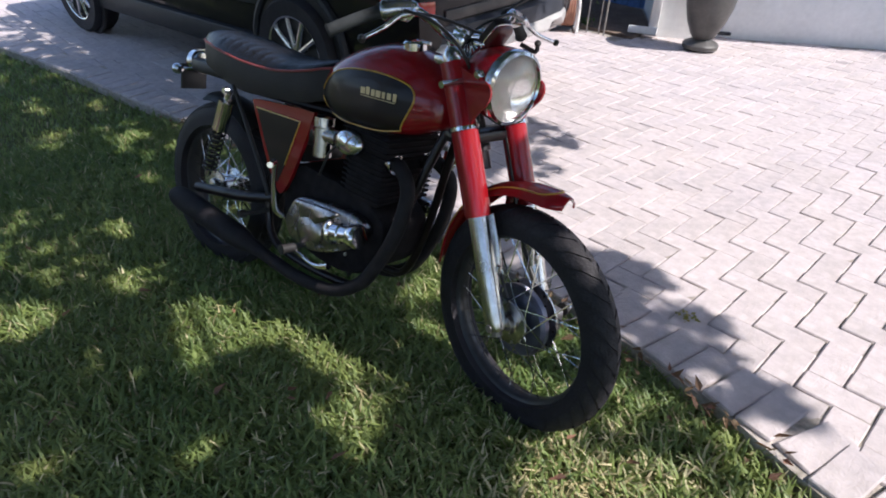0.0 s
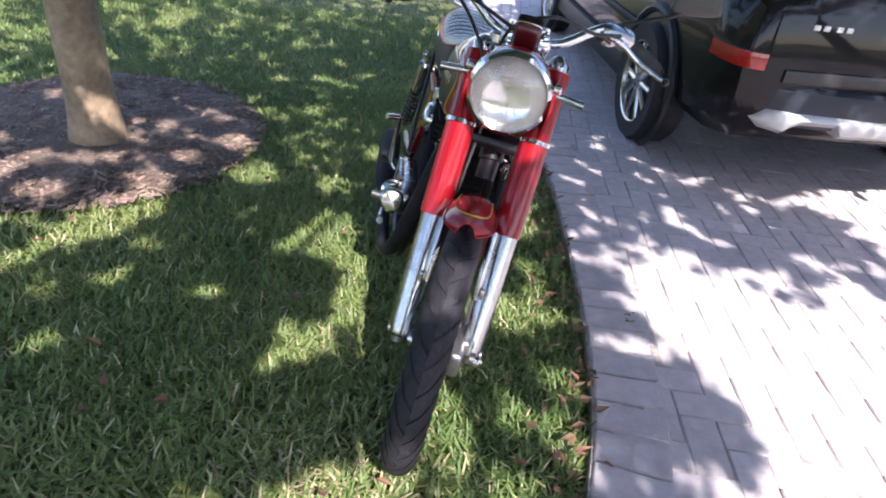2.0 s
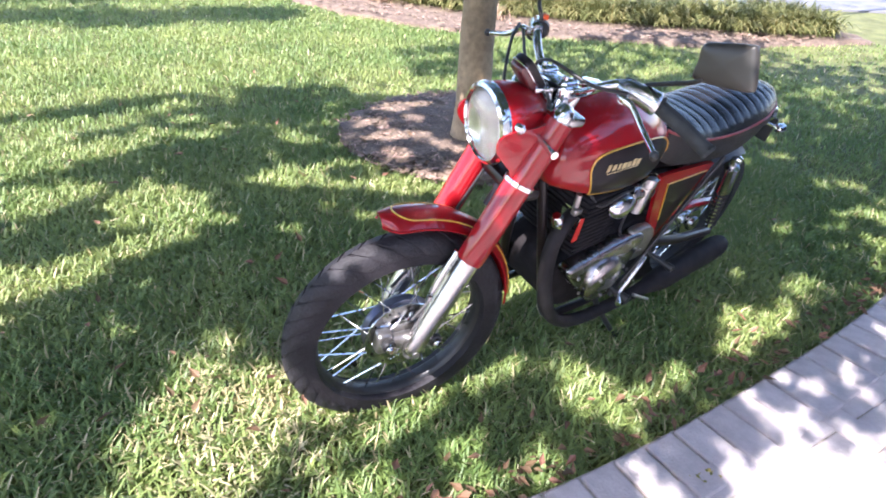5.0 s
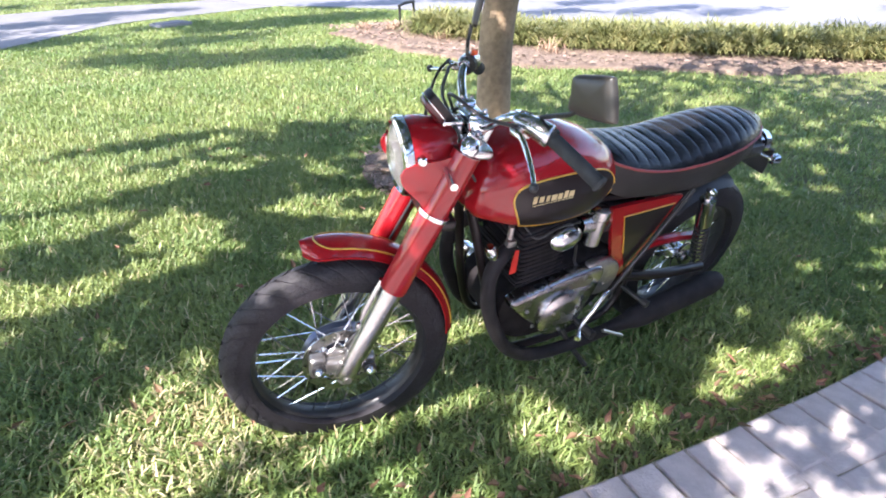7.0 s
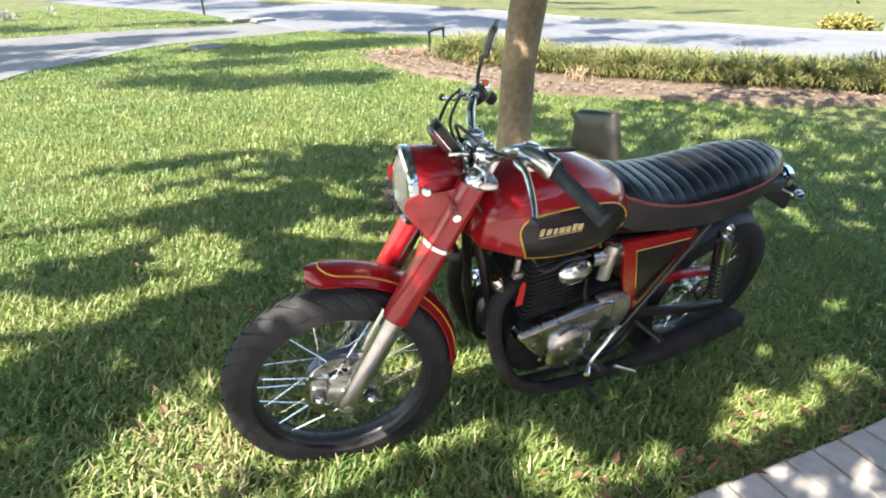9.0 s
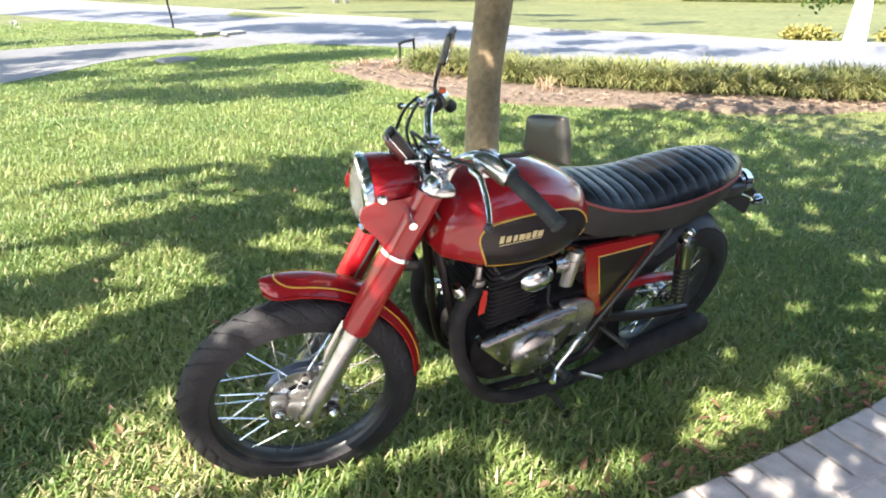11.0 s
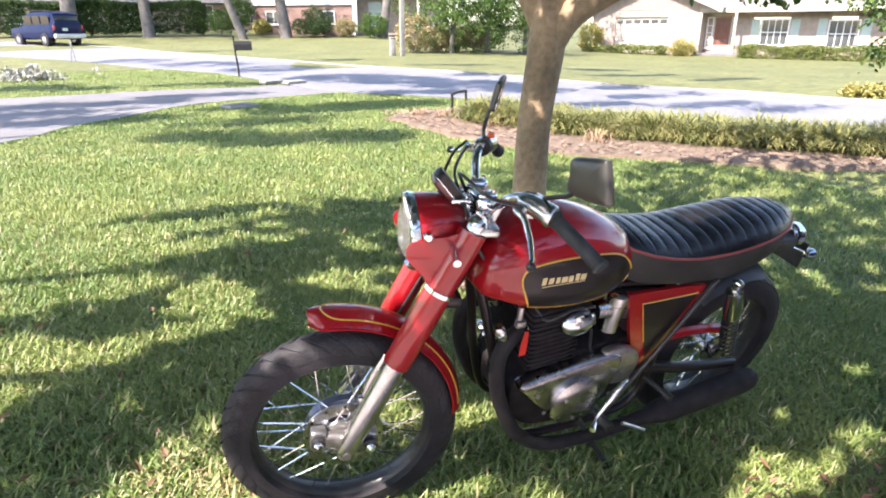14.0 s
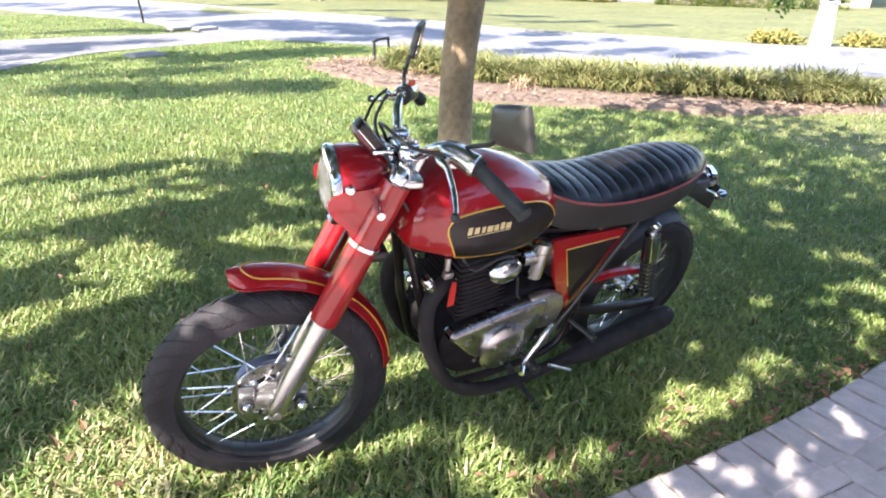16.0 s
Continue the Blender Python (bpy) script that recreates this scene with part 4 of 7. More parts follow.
# ---- frame and rear end ----
def frame_rail(side):
    y = side
    part("frame_rail", tube([(0.345, 0.02 * y, 0.80), (0.40, 0.05 * y, 0.62), (0.47, 0.085 * y, 0.38), (0.545, 0.10 * y, 0.20), (0.64, 0.105 * y, 0.165), (0.85, 0.11 * y, 0.165), (1.0, 0.11 * y, 0.20), (1.045, 0.105 * y, 0.34), (1.02, 0.10 * y, 0.52), (0.97, 0.09 * y, 0.68)], 0.014, 12, 5), BLACKPAINT, bike, "black frame tube")
    part("seat_rail", tube([(0.78, 0.07 * y, 0.70), (1.0, 0.10 * y, 0.70), (1.25, 0.115 * y, 0.705), (1.40, 0.09 * y, 0.745)], 0.012, 12, 5), BLACKPAINT, bike)
    low = [(1.155, 0.138 * y, 0.700), (1.0, 0.145 * y, 0.455), (0.835, 0.150 * y, 0.195)] if y < 0 else [(1.245, 0.125 * y, 0.700), (1.10, 0.130 * y, 0.50), (1.02, 0.125 * y, 0.36)]
    part("rear_strut", tube(low, 0.0075, 10, 3), SATIN, bike, "thin dark frame strut")
    part("swing_arm", tube([(1.02, 0.10 * y, 0.345), (1.20, 0.115 * y, 0.305), (1.47, 0.115 * y, 0.262)], 0.019, 12, 3), BLACKPAINT, bike)
    d0, d1 = Vector((1.235, 0.145 * y, 0.682)), Vector((1.365, 0.145 * y, 0.330))
    sh = part("shock_absorber", tube([d0.lerp(d1, 0.0), d0.lerp(d1, 0.10), d0.lerp(d1, 0.11), d0.lerp(d1, 0.42), d0.lerp(d1, 0.43), d0.lerp(d1, 0.95)], [0.012, 0.013, 0.027, 0.027, 0.013, 0.013], 16, 1), CHROME, bike, "chrome rear shock absorber")
    ax = (d1 - d0).normalized()
    s1 = ax.orthogonal().normalized()
    s2 = ax.cross(s1)
    part("spring", tube([d0.lerp(d1, 0.40 + 0.5 * k / 90) + 0.024 * (math.cos(k * 0.628) * s1 + math.sin(k * 0.628) * s2) for k in range(91)], 0.0038, 6, 1), BLACKIRON, sh)
    part("shock_bolt", tube([d0 + Vector((0, -0.01, 0)) * -y, d0 + Vector((0, 0.024 * y, 0))], [0.014, 0.010], 12, 1), CHROME, sh)


both(frame_rail)
part("backbone", tube([(0.33, 0, 0.86), (0.50, 0, 0.79), (0.8, 0, 0.70), (1.0, 0, 0.68)], 0.024, 14, 4), BLACKPAINT, bike)
part("steering_head", tube([(0.262, 0, 0.695), (0.345, 0, 0.86)], 0.032, 18, 1), BLACKPAINT, bike)


def rear_fender():
    rings = []
    for i in range(25):
        ang = radians(128 - 48 * i / 24)
        top, under = [], []
        for j in range(9):
            u = -1 + j / 4
            r = 0.372 - 0.03 * abs(u) ** 2.2
            top.append((r, u * 0.075))
            under.append((r - 0.003, u * 0.072))
        rings.append([(AXLE_R.x + r * math.cos(ang), y, AXLE_R.z + r * math.sin(ang)) for r, y in top + under[::-1]])
    return loft(rings)


part("rear_mudguard", rear_fender(), SATIN, bike, "black rear mudguard")
tl = part("tail_lamp", move(lathe([(0.001, 0.0), (0.034, 0.0), (0.043, 0.014), (0.043, 0.050)], 22), Matrix.Translation((1.620, 0, 0.722)) @ turn_to((1, 0, -0.15))), CHROME, bike, "small chrome tail lamp")
part("tail_lens", move(lathe([(0.041, 0.050), (0.039, 0.062), (0.022, 0.070), (0.001, 0.072)], 22), Matrix.Translation((1.620, 0, 0.722)) @ turn_to((1, 0, -0.15))), TAILRED, tl, "red tail lens")
part("tail_bracket", join(box(0.22, 0.10, 0.05, (1.52, 0, 0.712), 0.012), box(0.012, 0.11, 0.10, (1.690, 0, 0.655), 0.003), tube([(1.58, 0, 0.70), (1.69, 0, 0.68)], 0.010, 8, 1)), SATIN, tl, "black tail bracket")
part("lamp_hood", move(lathe([(0.047, 0.012), (0.048, 0.042), (0.046, 0.044), (0.045, 0.012)], 22, closed=True), Matrix.Translation((1.620, 0, 0.724)) @ turn_to((1, 0, -0.15))), CHROME, tl)
for s in (-1, 1):
    part("rear_indicator", join(move(lathe([(0.001, -0.022), (0.013, -0.018), (0.020, -0.002), (0.020, 0.012), (0.015, 0.018), (0.001, 0.020)], 18), Matrix.Translation((1.660, s * 0.085, 0.688)) @ turn_to((1, 0, 0))), tube([(1.62, s * 0.03, 0.695), (1.660, s * 0.085, 0.688)], 0.006, 8, 1)), CHROME, tl, "chrome rear indicator")


# ---- engine ----
case_out = rounded([(0.50, 0.42), (0.60, 0.475), (0.78, 0.50), (0.90, 0.505), (0.955, 0.45), (0.955, 0.34), (0.90, 0.25), (0.78, 0.205), (0.62, 0.205), (0.53, 0.26), (0.495, 0.34)], 3)
engine = part("engine", move(plate(case_out, 0.22, 0.012), Matrix.Translation((0, -0.11, 0))), ENGINE, bike, "black twin cylinder engine with polished covers")
left_out = rounded([(0.484, 0.446), (0.56, 0.464), (0.65, 0.480), (0.74, 0.488), (0.82, 0.492), (0.850, 0.462), (0.838, 0.39), (0.815, 0.31), (0.790, 0.250), (0.740, 0.232), (0.66, 0.272), (0.58, 0.335), (0.524, 0.392)], 3)
part("left_cover", move(plate(left_out, 0.052, 0.016, 3), Matrix.Translation((0, -0.160, 0))), COVER, engine, "polished aluminium engine cover")
for z_, r_ in ((0.0285, 0.036), (0.0225, 0.066)):
    part("cover_groove", move(lathe([(r_, -0.004), (r_ + 0.004, -0.004), (r_ + 0.004, 0.0012), (r_, 0.0012)], 36, closed=True), Matrix.Translation((0.690, -0.158 - z_ + 0.0028, 0.348)) @ turn_to((0, -1, 0))), ENGINE, engine)
for k in range(3):
    a = 2 * math.pi * k / 3 + 0.5
    part("cover_bolt", move(lathe([(0.0055, 0), (0.0055, 0.006), (0.001, 0.007)], 8), Matrix.Translation((0.690 + 0.054 * math.cos(a), -0.1825, 0.348 + 0.054 * math.sin(a))) @ turn_to((0, -1, 0))), STEEL, engine)
part("alternator_cover", move(lathe([(0.088, 0.0), (0.086, 0.014), (0.074, 0.022), (0.050, 0.027), (0.001, 0.028)], 36), Matrix.Translation((0.690, -0.158, 0.348)) @ turn_to((0, -1, 0))), COVER, engine)
part("sprocket_cover", move(plate(rounded([(0.78, 0.50), (0.88, 0.495), (0.93, 0.44), (0.91, 0.36), (0.83, 0.36), (0.80, 0.42)], 3), 0.03, 0.008), Matrix.Translation((0, -0.150, 0))), STEEL, engine)
right_out = rounded([(0.898, 0.302), (0.869, 0.383), (0.821, 0.416), (0.683, 0.428), (0.560, 0.424), (0.526, 0.377), (0.613, 0.297), (0.721, 0.254), (0.832, 0.247)], 3)
part("right_cover", move(plate(right_out, 0.050, 0.014, 3), Matrix.Translation((0, 0.105, 0))), COVER, engine, "dark polished aluminium clutch cover")
part("cover_ridge", move(plate(rounded([(0.835, 0.400), (0.800, 0.412), (0.640, 0.418), (0.668, 0.392), (0.742, 0.345), (0.790, 0.345)], 3), 0.020, 0.007, 2), Matrix.Translation((0, 0.150, 0))), COVER, engine)
part("clutch_dome", move(lathe([(0.062, 0.0), (0.060, 0.012), (0.048, 0.020), (0.001, 0.022)], 32), Matrix.Translation((0.765, 0.150, 0.318)) @ turn_to((0, 1, 0))), COVER, engine)
part("oil_filter_housing", move(lathe([(0.001, 0.0), (0.036, 0.0), (0.040, 0.006), (0.040, 0.016), (0.033, 0.020), (0.033, 0.055), (0.029, 0.060), (0.029, 0.092), (0.035, 0.096), (0.039, 0.104), (0.039, 0.124), (0.032, 0.132), (0.001, 0.134)], 30), Matrix.Translation((0.650, 0.172, 0.358)) @ turn_to((-1, 0.05, 0.18))), CHROME, engine, "ribbed chrome filter housing")
for s in (-1, 1):
    for k in range(7):
        a = 2 * math.pi * k / 7 + 0.3
        part("cover_screw", move(lathe([(0.006, 0), (0.006, 0.005), (0.001, 0.006)], 8), Matrix.Translation((0.705 + (0.155 if s < 0 else 0.150) * math.cos(a), s * (0.1595 if s < 0 else 0.1545), (0.385 if s < 0 else 0.338) + (0.092 if s < 0 else 0.062) * math.sin(a))) @ turn_to((0, s, 0))), STEEL, engine)
TILT = Matrix.Translation((0.60, 0, 0.46)) @ Matrix.Rotation(radians(-4), 4, "Y")
part("cylinder_core", move(box(0.155, 0.235, 0.17, (0, 0, 0.085), 0.02), TILT), ENGINE, engine)
for k in range(8):
    part("cooling_fin", move(box(0.164 + 0.004 * (k % 2), 0.243, 0.0070, (0, 0, 0.022 + 0.0165 * k), 0.002, 1), TILT), ENGINE, engine)
head = part("cylinder_head", move(box(0.185, 0.255, 0.075, (0, 0, 0.195), 0.018), TILT), ENGINE, engine)
for k in range(4):
    part("head_fin", move(box(0.198, 0.266, 0.005, (0, 0, 0.165 + 0.018 * k), 0.002, 1), TILT), ENGINE, engine)
part("valve_cover", move(box(0.13, 0.22, 0.035, (0, 0, 0.238), 0.014), TILT), ENGINE, engine)
for s in (-1, 1):
    dome = lathe([(0.046, 0.0), (0.046, 0.012), (0.040, 0.022), (0.022, 0.029), (0.001, 0.031)], 30)
    part("chrome_end_cover", move(dome, Matrix.Translation((0.638, s * 0.132, 0.640)) @ turn_to((0, s, 0.05)) @ Matrix.Diagonal((1.25, 0.85, 1, 1))), CHROME, engine, "oval chrome cover")
    c = part("carburettor", join(move(lathe([(0.026, -0.05), (0.030, -0.02), (0.034, 0.0), (0.030, 0.03), (0.026, 0.06)], 18), Matrix.Translation((0.785, s * 0.09, 0.628)) @ turn_to((1, 0, 0))),
                                 move(lathe([(0.020, -0.07), (0.030, -0.062), (0.030, 0.03), (0.034, 0.035), (0.034, 0.065), (0.020, 0.072)], 18), Matrix.Translation((0.798, s * 0.098, 0.618)))), ALU, engine, "dull metal carburettor")
    part("air_filter", move(lathe([(0.030, 0.0), (0.052, 0.01), (0.055, 0.08), (0.045, 0.09), (0.001, 0.09)], 22), Matrix.Translation((0.825, s * 0.07, 0.625)) @ turn_to((1, 0, 0))), SATIN, engine)
    dx = 0.050 if s < 0 else 0.045
    hd = [(0.52, s * 0.075, 0.605), (0.445 + dx * 0.5, s * 0.092, 0.600), (0.372 + dx, s * 0.108, 0.545), (0.382 + dx, s * 0.118, 0.43), (0.43 + dx, s * 0.126, 0.31), (0.50 + dx, s * 0.132, 0.205), (0.66, s * 0.140, 0.140), (0.82, s * 0.150, 0.130), (1.0, s * 0.165, 0.160)]
    ex = part("exhaust_pipe", tube(hd, 0.0225, 16, 5), PIPEBLACK, bike, "black exhaust pipe")
    part("exhaust_flange", move(lathe([(0.034, -0.008), (0.036, 0.0), (0.034, 0.008), (0.022, 0.010)], 18), Matrix.Translation((0.505, s * 0.078, 0.606)) @ turn_to((-1, 0, 0))), CHROME, ex)
    part("muffler", tube([(0.98, s * 0.163, 0.158), (1.06, s * 0.168, 0.168), (1.14, s * 0.170, 0.178), (1.44, s * 0.172, 0.212), (1.51, s * 0.172, 0.220), (1.535, s * 0.172, 0.223)], [0.021, 0.030, 0.044, 0.046, 0.040, 0.030], 20, 3), PIPEBLACK, ex, "black muffler")
    part("footpeg", join(tube([(0.80, s * 0.12, 0.255), (0.815, s * 0.17, 0.245)], 0.010, 10, 1), tube([(0.815, s * 0.17, 0.245), (0.82, s * 0.225, 0.245)], [0.015, 0.017], 14, 1)), SATIN, bike, "black rubber footpeg")
    part("rear_footpeg", join(tube([(1.035, s * 0.11, 0.30), (1.06, s * 0.19, 0.29)], 0.009, 10, 1), tube([(1.06, s * 0.19, 0.29), (1.065, s * 0.215, 0.29)], 0.014, 12, 1)), SATIN, bike)
part("gear_lever", tube([(0.895, -0.168, 0.372), (0.850, -0.190, 0.398), (0.805, -0.200, 0.345), (0.768, -0.205, 0.288), (0.735, -0.235, 0.276)], [0.007, 0.007, 0.007, 0.006, 0.010], 10, 3), CHROME, bike, "chrome gear lever")
part("kick_starter", join(tube([(0.895, 0.165, 0.33), (0.905, 0.19, 0.36), (0.905, 0.20, 0.46), (0.895, 0.205, 0.52)], [0.011, 0.010, 0.008, 0.008], 10, 4), tube([(0.90, 0.205, 0.52), (0.865, 0.25, 0.522)], 0.010, 10, 1)), CHROME, bike, "chrome kick starter")
part("brake_pedal", tube([(0.80, 0.175, 0.235), (0.70, 0.185, 0.225), (0.635, 0.185, 0.245)], [0.007, 0.007, 0.012], 10, 3), CHROME, bike)
part("side_stand", join(tube([(0.79, -0.115, 0.185), (0.85, -0.160, 0.09), (0.915, -0.205, 0.002)], [0.011, 0.010, 0.010], 12, 2), box(0.055, 0.035, 0.008, (0.922, -0.212, 0.000), 0.003)), SATIN, bike, "black side stand")
part("stand_spring", tube([(0.90, -0.20, 0.215), (1.00, -0.215, 0.165)], 0.006, 8, 1), STEEL, bike)
part("ignition_coil", join(tube([(0.406, -0.094, 0.640), (0.409, -0.094, 0.634), (0.434, -0.096, 0.586), (0.437, -0.096, 0.580)], [0.012, 0.0165, 0.0165, 0.012], 18, 1), tube([(0.418, -0.094, 0.617), (0.421, -0.094, 0.611)], 0.0185, 18, 1)), CHROME, bike, "small slanting chrome canister")
part("fuel_tap", join(tube([(0.462, -0.10, 0.70), (0.462, -0.105, 0.655)], 0.009, 10, 1), box(0.03, 0.02, 0.022, (0.462, -0.112, 0.652), 0.005)), STEEL, bike)
part("red_ribbon", move(plate([(0.467, 0.640), (0.479, 0.638), (0.484, 0.60), (0.486, 0.556), (0.466, 0.553), (0.464, 0.60)], 0.003), Matrix.Translation((0, -0.135, 0))), TAG, bike, "small red ribbon tag")
part("chain_guard", tube([(0.90, -0.105, 0.47), (1.05, -0.10, 0.46), (1.20, -0.10, 0.46), (1.38, -0.098, 0.43)], 0.017, 8, 3), RED, bike)
part("battery_box", box(0.17, 0.19, 0.16, (0.975, 0, 0.585), 0.015), SATIN, bike)
for pts in ([(0.50, -0.10, 0.70), (0.53, -0.135, 0.665), (0.60, -0.14, 0.69), (0.70, -0.12, 0.67)], [(0.62, -0.135, 0.655), (0.70, -0.13, 0.60), (0.74, -0.12, 0.50), (0.80, -0.13, 0.46)], [(0.62, 0.135, 0.655), (0.72, 0.13, 0.60), (0.78, 0.12, 0.50)]):
    part("engine_wire", tube(pts, 0.004, 8, 5), SATIN, bike)


# ---- leaning tree beside the motorcycle ----
def leaf_cloud(centres, count, spread, size, rng, flat=0.6):
    """Small leaves (two bent halves) round cluster centres, as corner and face arrays."""
    C = np.repeat(centres, count, 0)
    n = len(C)
    off = rng.normal(size=(n, 3)) * spread * np.array([1, 1, flat])
    P = C + off
    d = rng.normal(size=(n, 3))
    d /= np.linalg.norm(d, axis=1, keepdims=True)
    up = rng.normal(size=(n, 3)) + np.array([0, 0, 0.8])
    w = np.cross(d, up)
    w /= np.linalg.norm(w, axis=1, keepdims=True)
    nrm = np.cross(w, d)
    L = size * rng.uniform(0.7, 1.3, (n, 1))
    W = L * rng.uniform(0.28, 0.42, (n, 1))
    V = np.stack([P, P + d * L * 0.5 + w * W - nrm * L * 0.06, P + d * L, P + d * L * 0.5 - w * W - nrm * L * 0.06], 1).reshape(-1, 3)
    F = np.arange(n * 4).reshape(-1, 4)
    return V, F


def limb_tree(name, base, limbs, trunk, material, label, group=""):
    """A trunk and limbs, each a tapered bent bar."""
    e = thing(name, label, "tree", Matrix.Translation(base), group)
    part("trunk", tube(trunk[0], trunk[1], 20, 5), material, e, "bare trunk")
    for pts, rr in limbs:
        part("limb", tube(pts, rr, 12, 4), material, e)
    return e


rng = np.random.default_rng(3)
TB = Vector((1.665, 1.51, lie(1.665, 1.51)))
lawn_tree = limb_tree("tree", TB,
    [([(0.05, -0.02, 1.20), (0.13, -0.10, 1.38), (0.26, -0.21, 1.50), (0.42, -0.33, 1.60), (0.80, -0.60, 1.90), (1.3, -0.8, 2.4)], [0.085, 0.080, 0.074, 0.066, 0.045, 0.02]),
     ([(0.30, -0.25, 1.50), (0.55, -0.42, 1.52), (0.85, -0.62, 1.53), (1.4, -0.7, 1.68), (1.9, -0.5, 1.72)], [0.026, 0.022, 0.018, 0.012, 0.006]),
     ([(0.04, 0.0, 1.35), (-0.15, 0.25, 1.9), (-0.5, 0.7, 2.5), (-0.7, 1.1, 3.1)], [0.072, 0.055, 0.040, 0.018]),
     ([(0.06, -0.03, 1.5), (0.25, 0.3, 2.1), (0.8, 0.7, 2.8), (1.3, 0.9, 3.3)], [0.065, 0.05, 0.036, 0.016])],
    ([(0.0, 0, -0.05), (0.0, 0, 0.04), (0.0, 0.0, 0.25), (0.015, 0.0, 0.8), (0.055, -0.03, 1.25), (0.06, -0.02, 1.6), (0.02, 0.05, 2.3), (-0.1, 0.1, 3.0)], [0.165, 0.132, 0.104, 0.096, 0.104, 0.085, 0.06, 0.02]), BARK,
    "slender smooth-barked tree with a forked trunk in a mulch ring")


# ---- grass ----
def blades(xy, length, width, rng, lean=0.55):
    """Bent three-step blades at plan points."""
    n = len(xy)
    a = rng.uniform(0, 2 * np.pi, n)
    L = length * rng.uniform(0.55, 1.25, n)
    W = width * rng.uniform(0.7, 1.3, n)
    b = rng.uniform(0.45, 1.0, n) * lean
    dx, dy = np.cos(a), np.sin(a)
    z0 = lie_np(xy[:, 0], xy[:, 1]) - soil_np(xy[:, 0], xy[:, 1]) - 0.004
    sx, sy = -dy * W / 2, dx * W / 2
    def ring(f, wf):
        out = L * (b * f ** 1.6)
        up = L * f * np.sqrt(np.clip(1 - (b * f ** 0.8) ** 2, 0.05, 1))
        cx, cy, cz = xy[:, 0] + dx * out, xy[:, 1] + dy * out, z0 + up
        return np.stack([np.stack([cx - sx * wf, cy - sy * wf, cz], -1), np.stack([cx + sx * wf, cy + sy * wf, cz], -1)], 1)
    V = np.concatenate([ring(0.0, 0.8), ring(0.55, 1.0), ring(1.0, 0.25)], 1)
    i = np.arange(n)[:, None] * 6
    F = np.concatenate([i + np.array([[0, 1, 3, 2]]), i + np.array([[2, 3, 5, 4]])], 0)
    return V.reshape(-1, 3), F


def lawn_points(x0, x1, y0, y1, per_m2, rng):
    n = int((x1 - x0) * (y1 - y0) * per_m2)
    p = np.stack([rng.uniform(x0, x1, n), rng.uniform(y0, y1, n)], -1)
    # thick and thin tufts
    k = np.sin(p[:, 0] * 7.3 + 2 * np.sin(p[:, 1] * 3.1)) * np.sin(p[:, 1] * 8.1 + 1.7 * np.sin(p[:, 0] * 4.3))
    p = p[rng.uniform(0, 1, len(p)) < 0.86 + 0.14 * k]
    ex, ey = zip(*EDGE)
    ok = p[:, 1] > np.interp(p[:, 0], ex, ey) + 0.0 + 0.02 * np.sin(p[:, 0] * 40)
    ok &= np.hypot((p[:, 0] - RING[0]) / RING[2], (p[:, 1] - RING[1]) / RING[3]) > 0.95 + 0.05 * np.sin(np.arctan2(p[:, 1] - RING[1], p[:, 0] - RING[0]) * 9)
    # clear of the planted bed, the street and the concrete drive
    bx, by = zip(*BED_NEAR)
    ok &= ~((p[:, 0] > np.interp(p[:, 1], by[::-1], bx[::-1])) & (p[:, 1] < 6.9) & (p[:, 1] > 1.0))
    dn, df, rn = np.array(DRIVE_NEAR), np.array(DRIVE_FAR), np.array(ROAD_NEAR)
    wob = 0.03 * np.sin(p[:, 0] * 23 + p[:, 1] * 17)
    ok &= (p[:, 1] < np.interp(p[:, 0], dn[:, 0], dn[:, 1]) + wob) | (p[:, 1] > np.interp(p[:, 0], df[:, 0], df[:, 1]) - wob)
    ok &= p[:, 0] < np.interp(p[:, 1], rn[::-1, 1], rn[::-1, 0]) + wob
    ok &= np.hypot(p[:, 0] - METER[0], (p[:, 1] - METER[1]) * 1.2) > 0.20
    return p[ok]


METER = (0.95, 8.95)
RING = (1.86, 1.62, 0.92, 0.78)
BED_NEAR = [(2.70, 6.9), (2.74, 6.55), (2.98, 5.3), (3.72, 4.2), (5.0, 3.36), (5.85, 2.62), (7.0, 2.03), (8.1, 1.6)]
lawn_grass = thing("lawn_grass", "thick green lawn grass with yellowed blades", "grass", kind="stuff")
rng = np.random.default_rng(11)
near = lawn_points(-1.45, 3.2, -0.75, 2.6, 13500, rng)
mid = np.concatenate([lawn_points(-2.6, -1.45, -0.4, 2.6, 4400, rng), lawn_points(-2.6, 5.5, 2.6, 5.2, 4400, rng), lawn_points(3.2, 5.5, -0.75, 2.6, 3200, rng)])
far = np.concatenate([lawn_points(-4.5, 6.0, 5.2, 10.6, 2900, rng), lawn_points(5.5, 8.5, -0.75, 3.0, 700, rng), lawn_points(-5.0, -2.6, 1.5, 5.2, 2200, rng)])
verge = lawn_points(-6.5, 2.4, 12.0, 19.0, 900, rng)
for pts, length, width in ((near, 0.064, 0.0066), (mid, 0.056, 0.0068), (far, 0.044, 0.0085), (verge, 0.040, 0.012)):
    # a dry spot whose extra pale blades also brighten the sunlit patch
    dry = np.hypot((pts[:, 0] + 0.36) / 0.30, (pts[:, 1] - 0.13) / 0.26)
    cut = rng.uniform(0, 1, len(pts)) < (0.08 + 0.40 * np.exp(-dry ** 2) if pts is near else 0.025)
    for sel, material in ((pts[~cut], GRASS), (pts[cut], DRYBLADE)):
        V, F = blades(sel, length, width, rng, 0.95)
        ob = from_arrays("blades", V, F, material, lawn_grass)
        ob["kind"] = "stuff"


